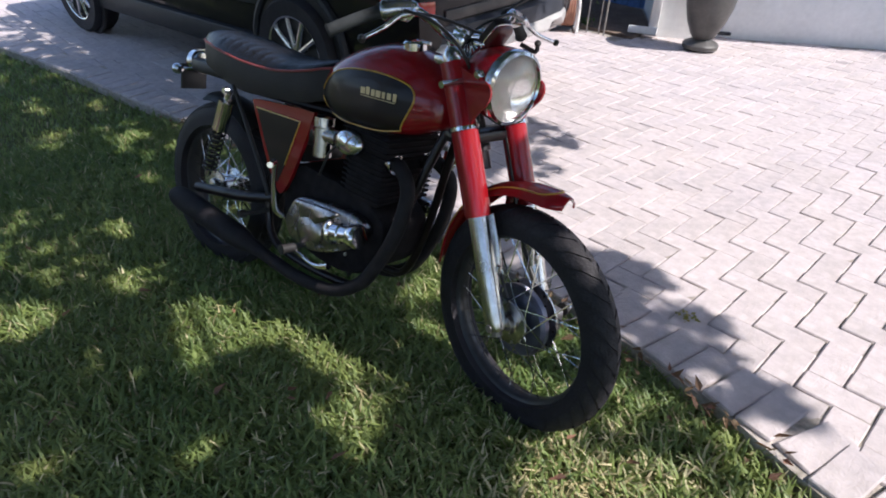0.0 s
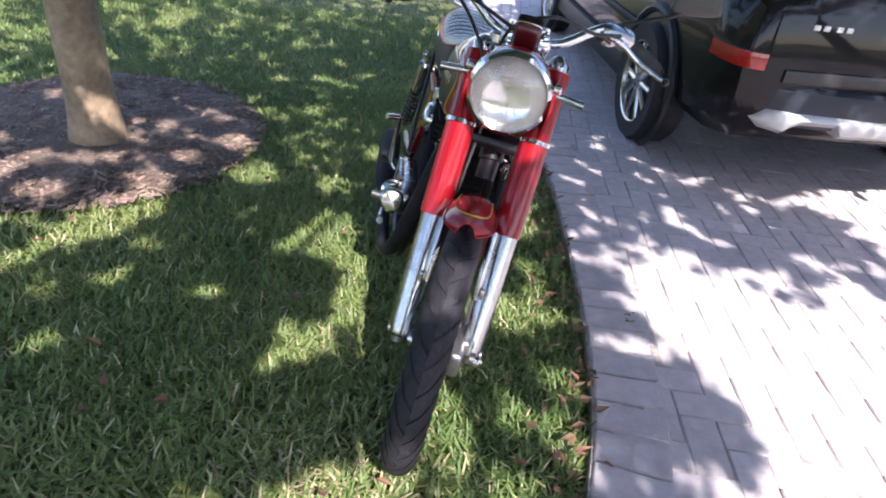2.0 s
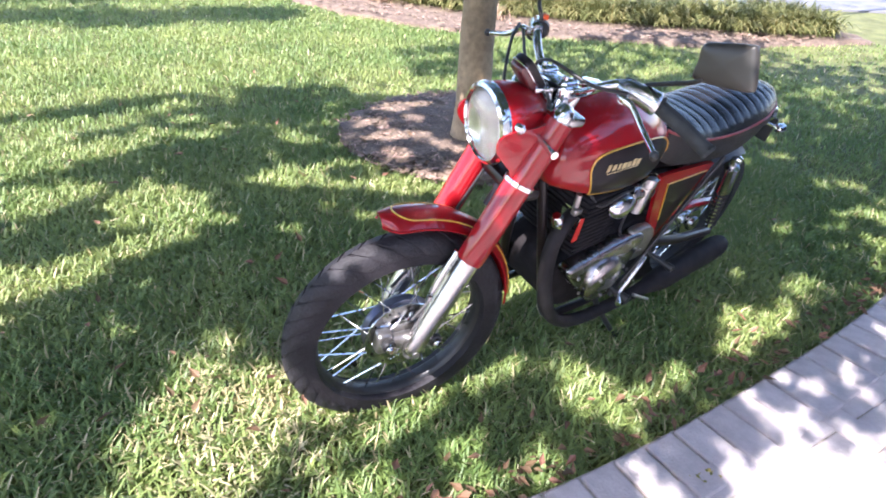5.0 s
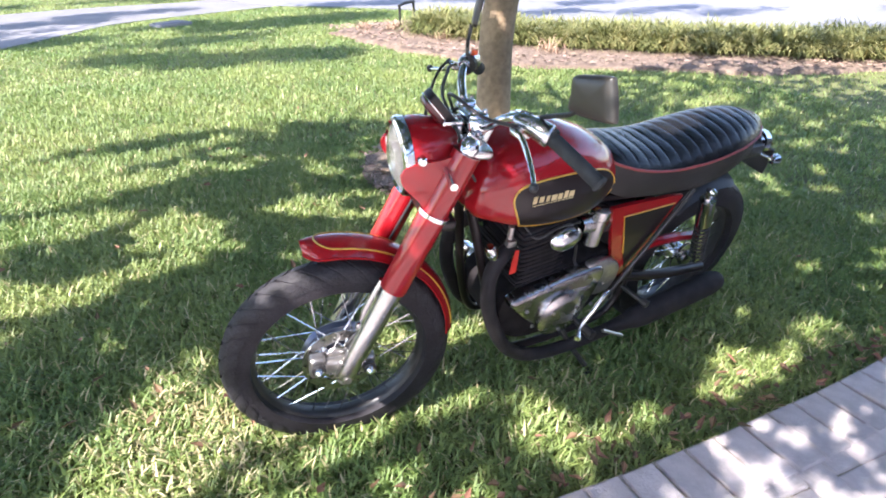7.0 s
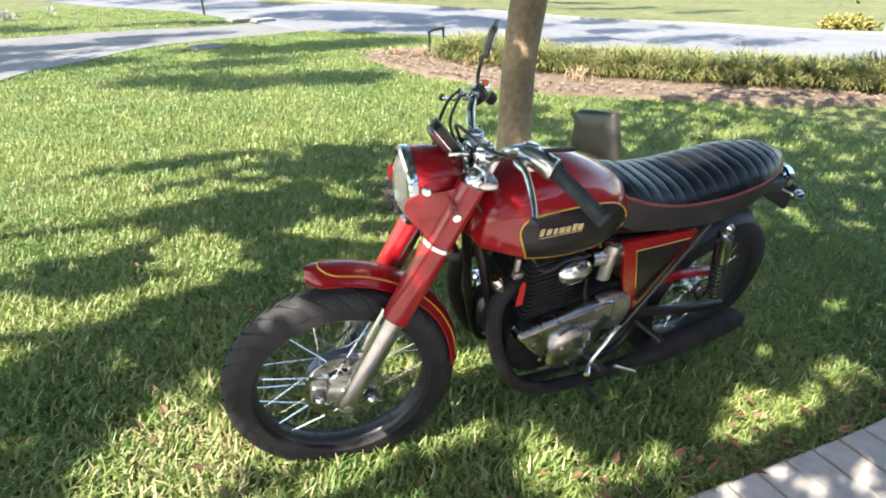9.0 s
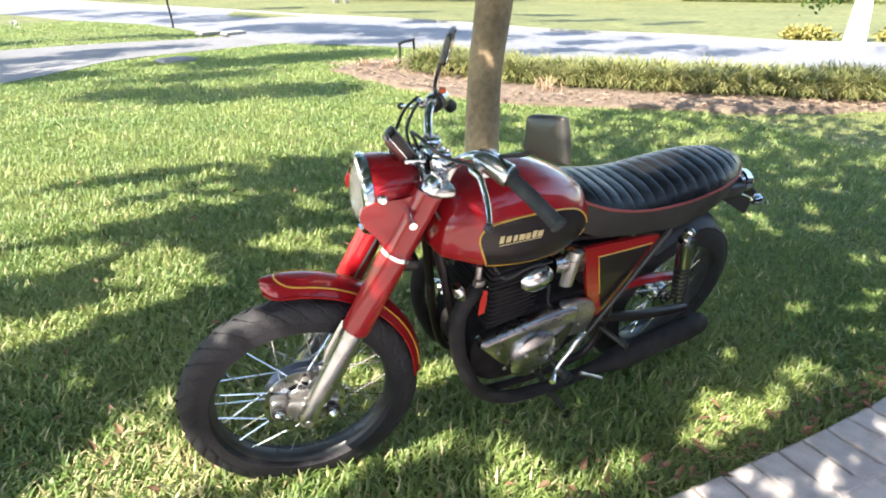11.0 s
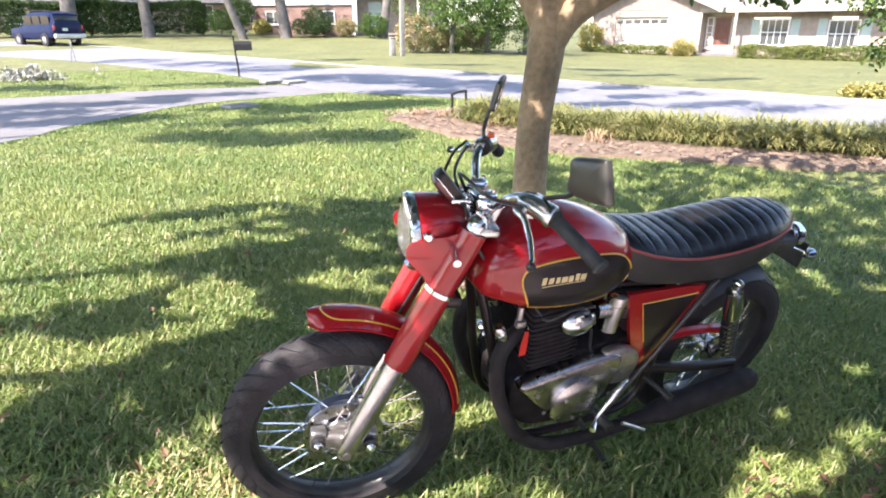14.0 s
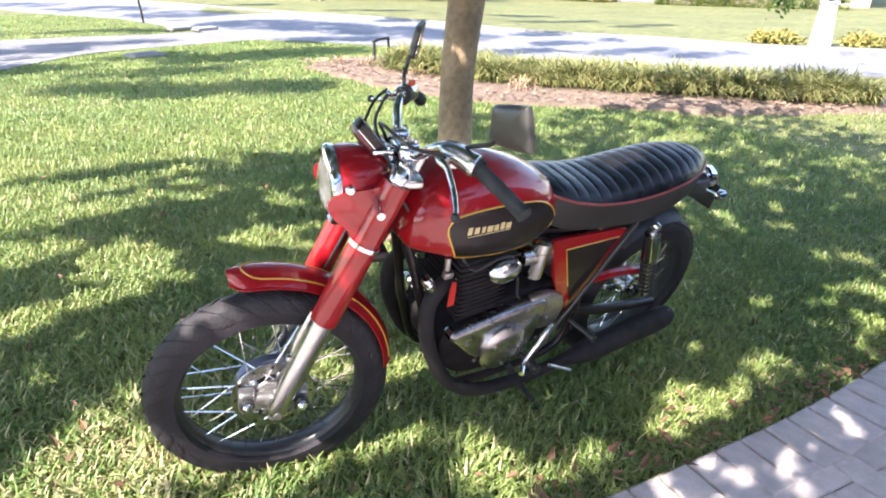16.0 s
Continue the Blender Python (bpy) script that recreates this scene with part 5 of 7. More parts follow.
# ---- mulch ring, planted bed ----
def mulch_patch(name, outline, lift, label):
    """A low heap of mulch with an uneven rim, and loose chips on it."""
    e = thing(name, label, "mulch", kind="structure")
    cx = sum(p[0] for p in outline) / len(outline)
    cy = sum(p[1] for p in outline) / len(outline)
    O = rounded(outline, 6)
    rings = []
    for f in (1.0, 0.97, 0.9, 0.75, 0.5, 0.25, 0.02):
        ring = []
        for i, (x, y) in enumerate(O):
            w = 1 + 0.025 * math.sin(i * 1.7) * f
            px, py = cx + (x - cx) * f * w, cy + (y - cy) * f * w
            hgt = lift * (1 - f ** 6) + 0.012 * noise.noise(Vector((px * 6, py * 6, 0)))
            ring.append((px, py, lie(px, py) + max(hgt, -0.01) if f < 1 else lie(px, py) - float(soil_np(px, py)) - 0.01))
        rings.append(ring)
    part("mulch", loft(rings), MULCH, e)
    return e, O


RINGC, RINGR = (1.86, 1.62), 0.80
ring_bed, _ = mulch_patch("mulch_ring", [(RINGC[0] + RINGR * 1.17 * math.cos(a) * (1.0 + 0.04 * math.sin(3 * a)), RINGC[1] + RINGR * math.sin(a)) for a in (2 * math.pi * k / 14 for k in range(14))], 0.035, "round bed of brown bark mulch at the tree's foot")
BED_FAR = [(8.35, 2.35), (7.3, 3.9), (5.95, 5.35), (4.9, 6.6), (4.35, 7.3), (3.6, 7.5)]
bed, _ = mulch_patch("flower_bed", [(p[0], p[1]) for p in BED_NEAR] + BED_FAR, 0.05, "long brown mulch bed beside the street")


def chips(count, inside, parent, rng, size):
    P = []
    while len(P) < count:
        q = inside(rng)
        if q is not None:
            P.append(q)
    P = np.array(P)
    n = len(P)
    a = rng.uniform(0, 2 * np.pi, n)
    L, W = size * rng.uniform(0.5, 1.4, n), size * rng.uniform(0.15, 0.4, n)
    tilt = rng.uniform(-0.5, 0.5, n)
    c, s = np.cos(a), np.sin(a)
    z = lie_np(P[:, 0], P[:, 1]) + P[:, 2]
    corners = []
    for fx, fy in ((-1, -1), (1, -1), (1, 1), (-1, 1)):
        dx, dy = fx * L / 2, fy * W / 2
        corners.append(np.stack([P[:, 0] + dx * c - dy * s, P[:, 1] + dx * s + dy * c, z + dx * tilt * 0.6 + fy * W * 0.2 + 0.004], -1))
    V = np.stack(corners, 1).reshape(-1, 3)
    ob = from_arrays("bark_chips", V, np.arange(n * 4).reshape(-1, 4), CHIP, parent)
    ob["kind"] = "stuff"


rng = np.random.default_rng(5)


def in_ring(r):
    a, q = r.uniform(0, 2 * np.pi), math.sqrt(r.uniform(0, 1)) * RINGR * 1.03
    return (RINGC[0] + q * 1.17 * math.cos(a), RINGC[1] + q * math.sin(a), 0.030 * (1 - (q / RINGR) ** 6) if q < RINGR else 0.004)


def in_bed(r):
    y = r.uniform(2.0, 7.2)
    bx, by = zip(*BED_NEAR)
    fx, fy = zip(*BED_FAR)
    x0, x1 = np.interp(y, by[::-1], bx[::-1]), np.interp(y, fy, fx)
    if x1 <= x0:
        return None
    return (r.uniform(x0, x1), y, 0.045)


chips(5200, in_ring, ring_bed, rng, 0.035)
chips(4200, in_bed, bed, rng, 0.05)


def strap_clump(at, n, length, width, seed, tone=STRAP):
    """A tuft of long arching leaves."""
    r = np.random.default_rng(seed)
    e = thing("grass_clump", "tuft of long arching green strap leaves in the mulch bed", "plant", Matrix.Translation((at[0], at[1], lie(*at[:2]) + 0.03)), "clumps along the bed")
    V, F = [], []
    for k in range(n):
        a = r.uniform(0, 2 * math.pi)
        L = length * r.uniform(0.6, 1.15)
        out = L * r.uniform(0.45, 1.05)
        w = width * r.uniform(0.7, 1.3)
        b = r.normal(0, 0.06, 2)
        dx, dy = math.cos(a), math.sin(a)
        base = len(V)
        for i in range(5):
            f = i / 4
            x, y = b[0] + dx * out * f ** 1.3, b[1] + dy * out * f ** 1.3
            z = L * (f * 1.25 - 0.75 * f * f * (out / L) * 1.5)
            ww = w * (1 - f ** 3) * 0.5 + 0.0006
            V += [(x - dy * ww, y + dx * ww, z), (x + dy * ww, y - dx * ww, z)]
        F += [(base + 2 * i, base + 2 * i + 1, base + 2 * i + 3, base + 2 * i + 2) for i in range(4)]
    from_arrays("leaves", np.array(V), np.array(F), tone, e)
    return e


protos = [strap_clump((4.35, 6.35), 260, 0.40, 0.014, 1), strap_clump((4.75, 5.75), 280, 0.43, 0.014, 2), strap_clump((5.25, 5.15), 260, 0.38, 0.015, 3)]
rr = random.Random(8)
LINE = [(3.75, 6.05), (4.45, 5.15), (5.18, 4.45), (5.92, 3.78), (6.62, 3.18), (7.15, 2.55), (7.7, 2.1)]
row = []
for p in spline([(*q, 0) for q in LINE], 6):
    row += [(p.x, p.y), (p.x + 0.20, p.y + 0.26), (p.x + 0.38, p.y + 0.55)]
for i, (x, y) in enumerate(row):
    x, y = x + rr.uniform(-0.08, 0.08), y + rr.uniform(-0.08, 0.08)
    copy_thing(protos[i % 3], pose(x, y, lie(x, y) + 0.03, 0, 0, rr.uniform(0, 360)) @ Matrix.Diagonal((1.12, 1.12, rr.uniform(0.85, 1.18), 1)))
DRYSTRAP = mat("dry_stalk", (0.42, 0.30, 0.20), 0.8, 0, 0, (0.32, 0.20, 0.13), 5, spread=0.3, island=True)
for k, (x, y) in enumerate(((4.50, 4.42), (3.72, 5.62), (3.45, 6.55), (3.15, 6.75))):
    tagged(strap_clump((x, y), 60, 0.20 if k else 0.26, 0.008, 40 + k, DRYSTRAP), "small dry brown tuft on the mulch", "plant", "dry tufts")
rail = thing("bed_rail", "low black metal rail at the end of the bed", "rail", pose(3.62, 6.62, lie(3.62, 6.62), 0, 0, 30))
part("post", tube([(0, 0, -0.05), (0, 0, 0.33)], 0.018, 10, 1), BLACKIRON, rail)
part("post", tube([(0.36, 0, -0.05), (0.36, 0, 0.34)], 0.018, 10, 1), BLACKIRON, rail)
part("bar", tube([(-0.02, 0, 0.32), (0.12, 0, 0.345), (0.37, 0, 0.345)], 0.020, 10, 1), BLACKIRON, rail)

# dead leaves on the lawn, thickest along the drive's edge
leafm = bmesh.new()
vs = [leafm.verts.new(p) for p in ((0, 0, 0), (0.016, 0.013, 0.006), (0.042, 0.0, 0.002), (0.016, -0.014, 0.008), (0.06, 0.001, 0.008))]
leafm.faces.new((vs[0], vs[1], vs[2]))
leafm.faces.new((vs[0], vs[2], vs[3]))
leafm.faces.new((vs[1], vs[4], vs[2]))
leafm.faces.new((vs[2], vs[4], vs[3]))
fallen = thing("fallen_leaves", "scattered dry red-brown leaves on the grass", "leaves", kind="stuff")
first = part("leaf", leafm, DEADLEAF, fallen, smooth=False)
rr = random.Random(21)
spots = []
for k in range(210):
    x = rr.uniform(-0.7, 3.0)
    spots.append((x, edge_y(x) + abs(rr.gauss(0.02, 0.07))))
for k in range(90):
    spots.append((rr.uniform(-1.2, 2.6), rr.uniform(-0.4, 3.2)))
spots += [(-0.51, 0.25), (-0.66, 0.26), (-0.62, 0.45), (0.01, 0.60), (-0.21, 0.05), (-0.37, 0.26), (-0.14, -0.32), (-0.27, 0.16), (-0.43, 0.26), (0.26, -0.58), (-0.10, -0.53), (0.90, -0.55)]
for k, (x, y) in enumerate(spots):
    ob = first if k == 0 else new("leaf", first.data)
    ob.parent = fallen
    ob.matrix_basis = pose(x, y, lie(x, y) + rr.uniform(0.015, 0.045), rr.uniform(-40, 40), rr.uniform(-40, 40), rr.uniform(0, 360)) @ Matrix.Scale(rr.uniform(0.45, 0.9) if k < 300 else rr.uniform(0.75, 1.0), 4)

# ---- crowns: the lawn tree's own, and that of an unseen oak added behind the walk, whose shade dapples bike and drive ----
def crown(tree, patches, h0, h1, count, spread, size, seed, material=LEAF, gaps=(), hole=1.0, more=1.0):
    """Leaf clusters that hang over the shaded spots of the ground, along the sun's way."""
    r = np.random.default_rng(seed)
    back = np.array(SUN_TRAVEL) / -SUN_TRAVEL.z
    C = []
    for gx, gy, rx, ry, n in patches:
        for k in range(int(n * more)):
            a, q = r.uniform(0, 2 * np.pi), math.sqrt(r.uniform(0, 1)) * (1.3 if k % 6 == 0 else 1.0)
            h = r.uniform(h0, h1)
            g = np.array([gx + rx * q * math.cos(a), gy + ry * q * math.sin(a), 0.0])
            if all(math.hypot(g[0] - x, g[1] - y) > q_ for x, y, q_ in gaps) and 0.8 * noise.noise(Vector((g[0] * 6.5, g[1] * 6.5, seed))) + 0.75 * noise.noise(Vector((g[0] * 16.0, g[1] * 16.0, seed + 3.3))) + 0.3 * noise.noise(Vector((g[0] * 36.0, g[1] * 36.0, seed + 7.1))) < hole:
                C.append(g - back * h)
    C = np.array(C) - np.array(tree.matrix_world.translation)
    V, F = leaf_cloud(C, count, spread, size, r)
    ob = from_arrays("crown", V, F, material, tree)
    ob["kind"] = "stuff"
    return C


# out of view; trunk and limbs only carry the shade-casting leaves
OB = Vector((-5.6, 1.5, lie(-5.6, 1.5)))
oak = limb_tree("tree", OB, [
    ([(0, 0, 1.9), (1.0, -0.9, 2.9), (2.2, -1.7, 3.6), (3.4, -2.4, 4.0)], [0.07, 0.045, 0.03, 0.012]),
    ([(0, 0, 2.1), (1.2, -0.2, 3.1), (2.4, -0.6, 3.8), (3.6, -0.9, 4.2)], [0.07, 0.045, 0.025, 0.012]),
    ([(0, 0, 2.4), (-0.8, -0.6, 3.4), (-0.9, -1.8, 4.4), (-0.6, -2.6, 5.2)], [0.10, 0.07, 0.045, 0.02]),
    ([(0, 0, 2.2), (-1.1, 0.7, 3.1), (-2.0, 1.2, 3.9)], [0.11, 0.07, 0.02])],
    ([(0, 0, -0.1), (0, 0, 0.1), (0.02, 0.0, 1.0), (0, 0, 2.2), (0.05, -0.1, 3.4), (0.0, -0.3, 4.8)], [0.30, 0.22, 0.17, 0.15, 0.09, 0.03]), OAKBARK, "unseen oak added behind the walk to cast dappled shade")
SHADE_A = [(1.2, 1.1, 1.05, 1.65, 300), (0.05, 2.08, 0.50, 0.14, 24), (0.05, 3.08, 0.55, 0.10, 18), (0.85, 2.75, 0.55, 0.30, 30), (-0.15, 0.88, 0.45, 0.25, 40), (0.10, 0.72, 0.45, 0.22, 30), (0.08, 0.46, 0.24, 0.17, 22), (-0.10, 0.36, 0.16, 0.10, 7), (-0.74, 0.50, 0.20, 0.40, 34),
           (1.30, -0.20, 0.75, 0.28, 34), (1.40, -0.16, 0.45, 0.18, 24), (1.60, 0.0, 0.42, 0.20, 30), (0.90, -0.36, 0.30, 0.10, 9), (0.30, -0.32, 0.38, 0.18, 10), (-0.95, 0.12, 0.2, 0.12, 5), (-0.75, 1.55, 0.3, 0.12, 8), (-0.35, -0.14, 0.22, 0.10, 2), (1.35, -1.35, 0.40, 0.20, 20), (1.85, -0.95, 0.45, 0.3, 14), (1.55, -0.74, 0.40, 0.12, 14), (1.15, -0.62, 0.3, 0.08, 8), (0.14, -0.86, 0.24, 0.09, 4), (0.82, -0.76, 0.24, 0.07, 6), (0.18, -0.70, 0.27, 0.085, 9), (0.55, 0.95, 0.5, 0.25, 16), (0.45, -0.62, 0.3, 0.06, 6), (-0.25, -0.75, 0.12, 0.06, 3), (2.25, -1.9, 0.55, 0.55, 50),
           (0.15, -0.63, 0.55, 0.10, 16), (0.85, -0.71, 0.40, 0.07, 8), (0.05, -0.93, 0.20, 0.07, 4), (0.42, -0.80, 0.18, 0.06, 3), (1.45, -1.0, 0.45, 0.26, 14), (2.15, -1.0, 0.6, 0.32, 22), (1.30, -1.66, 0.45, 0.30, 30), (3.0, -1.0, 0.7, 0.4, 26), (1.22, -2.05, 0.35, 0.2, 14), (-0.42, -0.46, 0.25, 0.10, 6),
           (-0.45, 0.76, 0.26, 0.24, 34), (0.02, 0.98, 0.34, 0.24, 34), (0.30, 0.74, 0.34, 0.22, 34), (-0.20, 1.60, 0.30, 0.16, 18), (0.10, 1.80, 0.34, 0.16, 20), (-0.52, 1.44, 0.26, 0.16, 16), (0.45, 0.55, 0.24, 0.14, 18), (0.28, 1.38, 0.22, 0.14, 12), (-0.66, 0.45, 0.18, 0.16, 16), (1.9, 1.65, 0.85, 0.70, 70), (0.35, 2.62, 0.6, 0.16, 16), (1.15, 2.75, 0.6, 0.22, 22), (0.08, 0.16, 0.17, 0.13, 20), (2.2, 1.70, 0.5, 0.14, 24), (1.05, 0.83, 0.30, 0.14, 26), (0.60, 0.74, 0.30, 0.15, 26), (0.36, 0.56, 0.22, 0.12, 18), (1.13, 0.56, 0.18, 0.08, 10), (0.16, 0.36, 0.12, 0.10, 8), (0.60, 0.36, 0.20, 0.07, 18), (0.10, 0.06, 0.12, 0.08, 8)]
GAPS = [(0.86, 0.05, 0.16), (1.85, 0.10, 0.17), (0.57, 0.13, 0.16), (0.93, 0.30, 0.19), (0.56, 0.10, 0.12), (-0.42, 0.15, 0.25), (0.37, 0.27, 0.09), (0.27, 0.30, 0.08), (0.55, -0.38, 0.14), (0.32, -0.12, 0.10), (0.98, 1.18, 0.17), (-0.15, 1.55, 0.24), (0.47, 1.55, 0.17), (0.35, 2.62, 0.12), (1.35, -0.50, 0.14), (1.5, 0.75, 0.13),
        (1.25, 1.75, 0.13), (0.75, 2.05, 0.11), (1.75, 1.45, 0.12), (1.95, 0.55, 0.13), (1.55, 2.2, 0.13), (0.25, 1.05, 0.10), (-0.35, 1.22, 0.09), (0.92, -0.78, 0.07), (0.66, -0.73, 0.06), (0.78, -0.66, 0.05), (0.42, -0.66, 0.05), (1.12, -0.74, 0.07),
        (1.30, 1.98, 0.11), (1.56, 1.93, 0.10), (1.42, 1.46, 0.11), (1.93, 1.22, 0.12), (1.55, 1.09, 0.10), (1.80, 0.91, 0.12), (1.13, 1.50, 0.12), (2.45, 1.63, 0.12), (1.78, 2.16, 0.10), (2.17, 1.16, 0.09), (2.2, 1.95, 0.10), (2.05, 1.62, 0.07), (1.46, 0.35, 0.12), (1.09, 1.16, 0.14), (0.80, 1.24, 0.10), (0.62, 1.37, 0.10), (0.02, 1.46, 0.08), (-0.16, 1.22, 0.10), (0.28, 0.29, 0.09), (1.63, 2.72, 0.15)]
crown(oak, SHADE_A, 2.3, 3.5, 22, 0.017, 0.044, 7, gaps=GAPS, hole=0.12, more=13.0)
# unseen leaf clusters added only to keep sun off the front mudguard
crown(oak, [(0.54, 0.066, 0.05, 0.025, 14), (0.60, 0.054, 0.05, 0.028, 16), (0.67, 0.032, 0.05, 0.030, 16), (0.73, -0.005, 0.04, 0.040, 16), (0.61, -0.035, 0.13, 0.040, 24)], 2.3, 3.3, 22, 0.016, 0.044, 8)
SHADE_B = [(3.2, -0.75, 0.9, 0.4, 36), (2.7, 1.0, 0.8, 1.1, 27), (4.2, -0.3, 0.9, 0.6, 40), (5.6, -0.6, 1.0, 0.7, 40), (6.2, 0.5, 0.8, 0.7, 24), (3.4, -1.2, 0.6, 0.3, 18), (2.3, -0.35, 0.5, 0.30, 20), (2.6, -1.15, 0.7, 0.35, 26), (3.2, 0.6, 0.7, 0.55, 20), (2.4, 1.9, 0.5, 0.5, 20), (3.3, 2.1, 0.8, 0.7, 40), (4.3, 1.2, 0.8, 0.8, 40), (4.6, 2.9, 0.9, 0.6, 34), (3.8, -0.6, 0.8, 0.5, 30),
           (5.6, 1.8, 0.8, 0.8, 36), (5.2, 0.0, 0.8, 0.5, 26), (4.8, -1.2, 0.9, 0.5, 22), (6.4, 3.0, 0.9, 0.8, 30), (3.0, 3.6, 0.5, 0.2, 10), (3.2, 0.15, 0.9, 0.45, 60), (2.55, 0.05, 0.42, 0.22, 26), (4.2, 0.35, 0.9, 0.5, 50), (2.8, 1.15, 0.5, 0.5, 40), (3.5, 1.2, 0.6, 0.5, 34), (5.4, 1.0, 0.9, 0.6, 40), (2.75, 3.05, 0.5, 0.22, 14), (4.28, -0.73, 0.9, 0.4, 30), (2.85, 0.22, 0.4, 0.2, 20)]
crown(lawn_tree, SHADE_B, 2.4, 3.7, 28, 0.021, 0.052, 9, hole=0.18, more=7.5)
# tree added out of view to throw shade on street, side drive and lawn
SB = Vector((-11.0, 6.0, lie(-11.0, 6.0)))
unseen_oak = limb_tree("tree", SB, [([(0, 0, 2.2), (1.6, 0.6, 4.0), (3.4, 1.6, 5.4)], [0.2, 0.13, 0.04]), ([(0, 0, 2.4), (1.2, 1.6, 4.2), (3.0, 4.0, 5.6)], [0.2, 0.13, 0.04]), ([(0, 0, 2.0), (2.4, -0.6, 3.8), (5.0, -0.2, 5.6)], [0.2, 0.13, 0.04])],
    ([(0, 0, -0.1), (0, 0, 0.1), (0.05, 0, 1.4), (0, 0.1, 3.0), (0.2, 0.2, 5.2)], [0.5, 0.38, 0.32, 0.26, 0.08]), OAKBARK, "unseen broad oak added to shade the street and far lawn")
SHADE_C = [(-1.9, 10.5, 1.3, 0.22, 22), (-1.8, 9.4, 1.3, 0.25, 24), (-1.1, 8.4, 1.0, 0.25, 20), (-0.3, 10.4, 0.9, 0.14, 10), (0.8, 11.1, 1.2, 0.12, 14), (-3.4, 9.6, 1.2, 1.2, 24), (1.0, 9.0, 0.5, 0.12, 8), (2.1, 8.3, 0.9, 0.35, 30), (3.3, 8.5, 0.8, 0.35, 24), (0.2, 6.45, 0.7, 0.10, 8), (1.2, 5.9, 0.9, 0.16, 14), (2.0, 5.6, 0.5, 0.12, 8), (-0.6, 8.3, 0.7, 0.10, 6), (1.2, 7.3, 1.0, 0.14, 10),
           (-2.7, 14.4, 0.9, 0.45, 30), (-1.6, 13.7, 0.6, 0.2, 10), (0.7, 13.7, 1.0, 0.12, 9), (1.6, 13.2, 0.5, 0.10, 6), (-0.6, 23.6, 1.3, 1.2, 22), (1.5, 20.8, 1.4, 1.2, 30), (3.2, 17.9, 1.4, 1.1, 36), (4.2, 13.9, 1.3, 0.8, 40), (5.1, 12.4, 1.2, 0.8, 40), (6.2, 11.0, 1.1, 0.8, 40), (4.6, 9.9, 0.8, 0.35, 18), (6.9, 10.0, 1.0, 0.5, 24), (9.7, 10.2, 0.9, 0.25, 12), (9.4, 8.6, 1.3, 0.16, 10), (7.2, 7.6, 1.0, 0.2, 10), (9.3, 7.0, 1.4, 0.15, 9), (9.6, 6.0, 1.1, 0.14, 8),
           (7.9, 13.3, 1.0, 0.3, 14), (12.8, 16.0, 2.0, 0.5, 26), (13.0, 13.6, 1.6, 0.35, 20), (14.1, 11.3, 1.4, 0.25, 12), (9.0, 17.5, 1.6, 0.4, 14), (6.2, 21.5, 1.6, 0.5, 14), (3.5, 30.0, 2.0, 0.7, 14)]
crown(unseen_oak, SHADE_C, 5.0, 6.8, 70, 0.17, 0.13, 15)
# low sprays at the end of the limb
V, F = leaf_cloud(np.array([(2.66, 1.5, 1.62), (2.70, 1.45, 1.54), (3.2, 1.5, 1.60), (3.25, 1.45, 1.52), (3.45, 1.49, 1.55), (3.47, 1.45, 1.48), (3.56, 1.38, 1.53), (3.8, 1.35, 1.58), (3.0, 1.5, 1.64), (2.9, 1.4, 1.66), (3.35, 1.4, 1.62)]) - np.array(TB), 40, 0.05, 0.050, np.random.default_rng(2))
from_arrays("leaf_spray", V, F, LEAF, lawn_tree)["kind"] = "stuff"

# ---- parked dark car on the drive ----
def car_shell(secs, n=20):
    """Loft over (x, half width, low, belt, roof half width, roof) sections."""
    rings = []
    for x, hw, low, belt, rw, top in secs:
        pts = [(-hw * 0.86, low), (-hw * 0.98, low + 0.10), (-hw, low + (belt - low) * 0.5), (-hw * 0.985, belt), (-rw - (hw - rw) * 0.35, belt + (top - belt) * 0.45), (-rw, top - 0.05), (-rw * 0.75, top)]
        ring = pts + [(-y, z) for y, z in reversed(pts)]
        rings.append([(x, y, z) for y, z in ring])
    return loft(rings)


def road_wheel(car, at, r, side, spokes=5, steel=ALU):
    place = Matrix.Translation(at) @ Matrix.Rotation(radians(90), 4, "X")
    t = part("wheel", move(lathe([(r * 0.66, -0.10), (r * 0.94, -0.11), (r, -0.08), (r, 0.08), (r * 0.94, 0.11), (r * 0.66, 0.10)], 40, closed=True), place), RUBBER, car, "black tyre on a bright spoked wheel")
    part("rim", move(lathe([(r * 0.66, -0.10), (r * 0.69, -0.105), (r * 0.69, 0.105), (r * 0.66, 0.10), (r * 0.62, 0.03), (r * 0.62, -0.03)], 40, closed=True), place), steel, t)
    part("brake_plate", move(lathe([(0.001, -0.01), (r * 0.6, -0.01), (r * 0.6, 0.01), (0.001, 0.01)], 28), place), CARTRIM, t)
    out = -side * 0.075
    part("hub", move(lathe([(0.001, 0.09), (0.06, 0.085), (0.07, 0.05), (0.07, -0.05), (0.06, -0.085), (0.001, -0.09)], 20), place), steel, t)
    for k in range(spokes * 2):
        a = 2 * math.pi * k / (spokes * 2)
        part("wheel_spoke", move(tube([(0.05 * math.cos(a), 0.05 * math.sin(a), out), (r * 0.64 * math.cos(a), r * 0.64 * math.sin(a), out * 0.95)], [0.020, 0.016], 8, 1), place), steel, t)


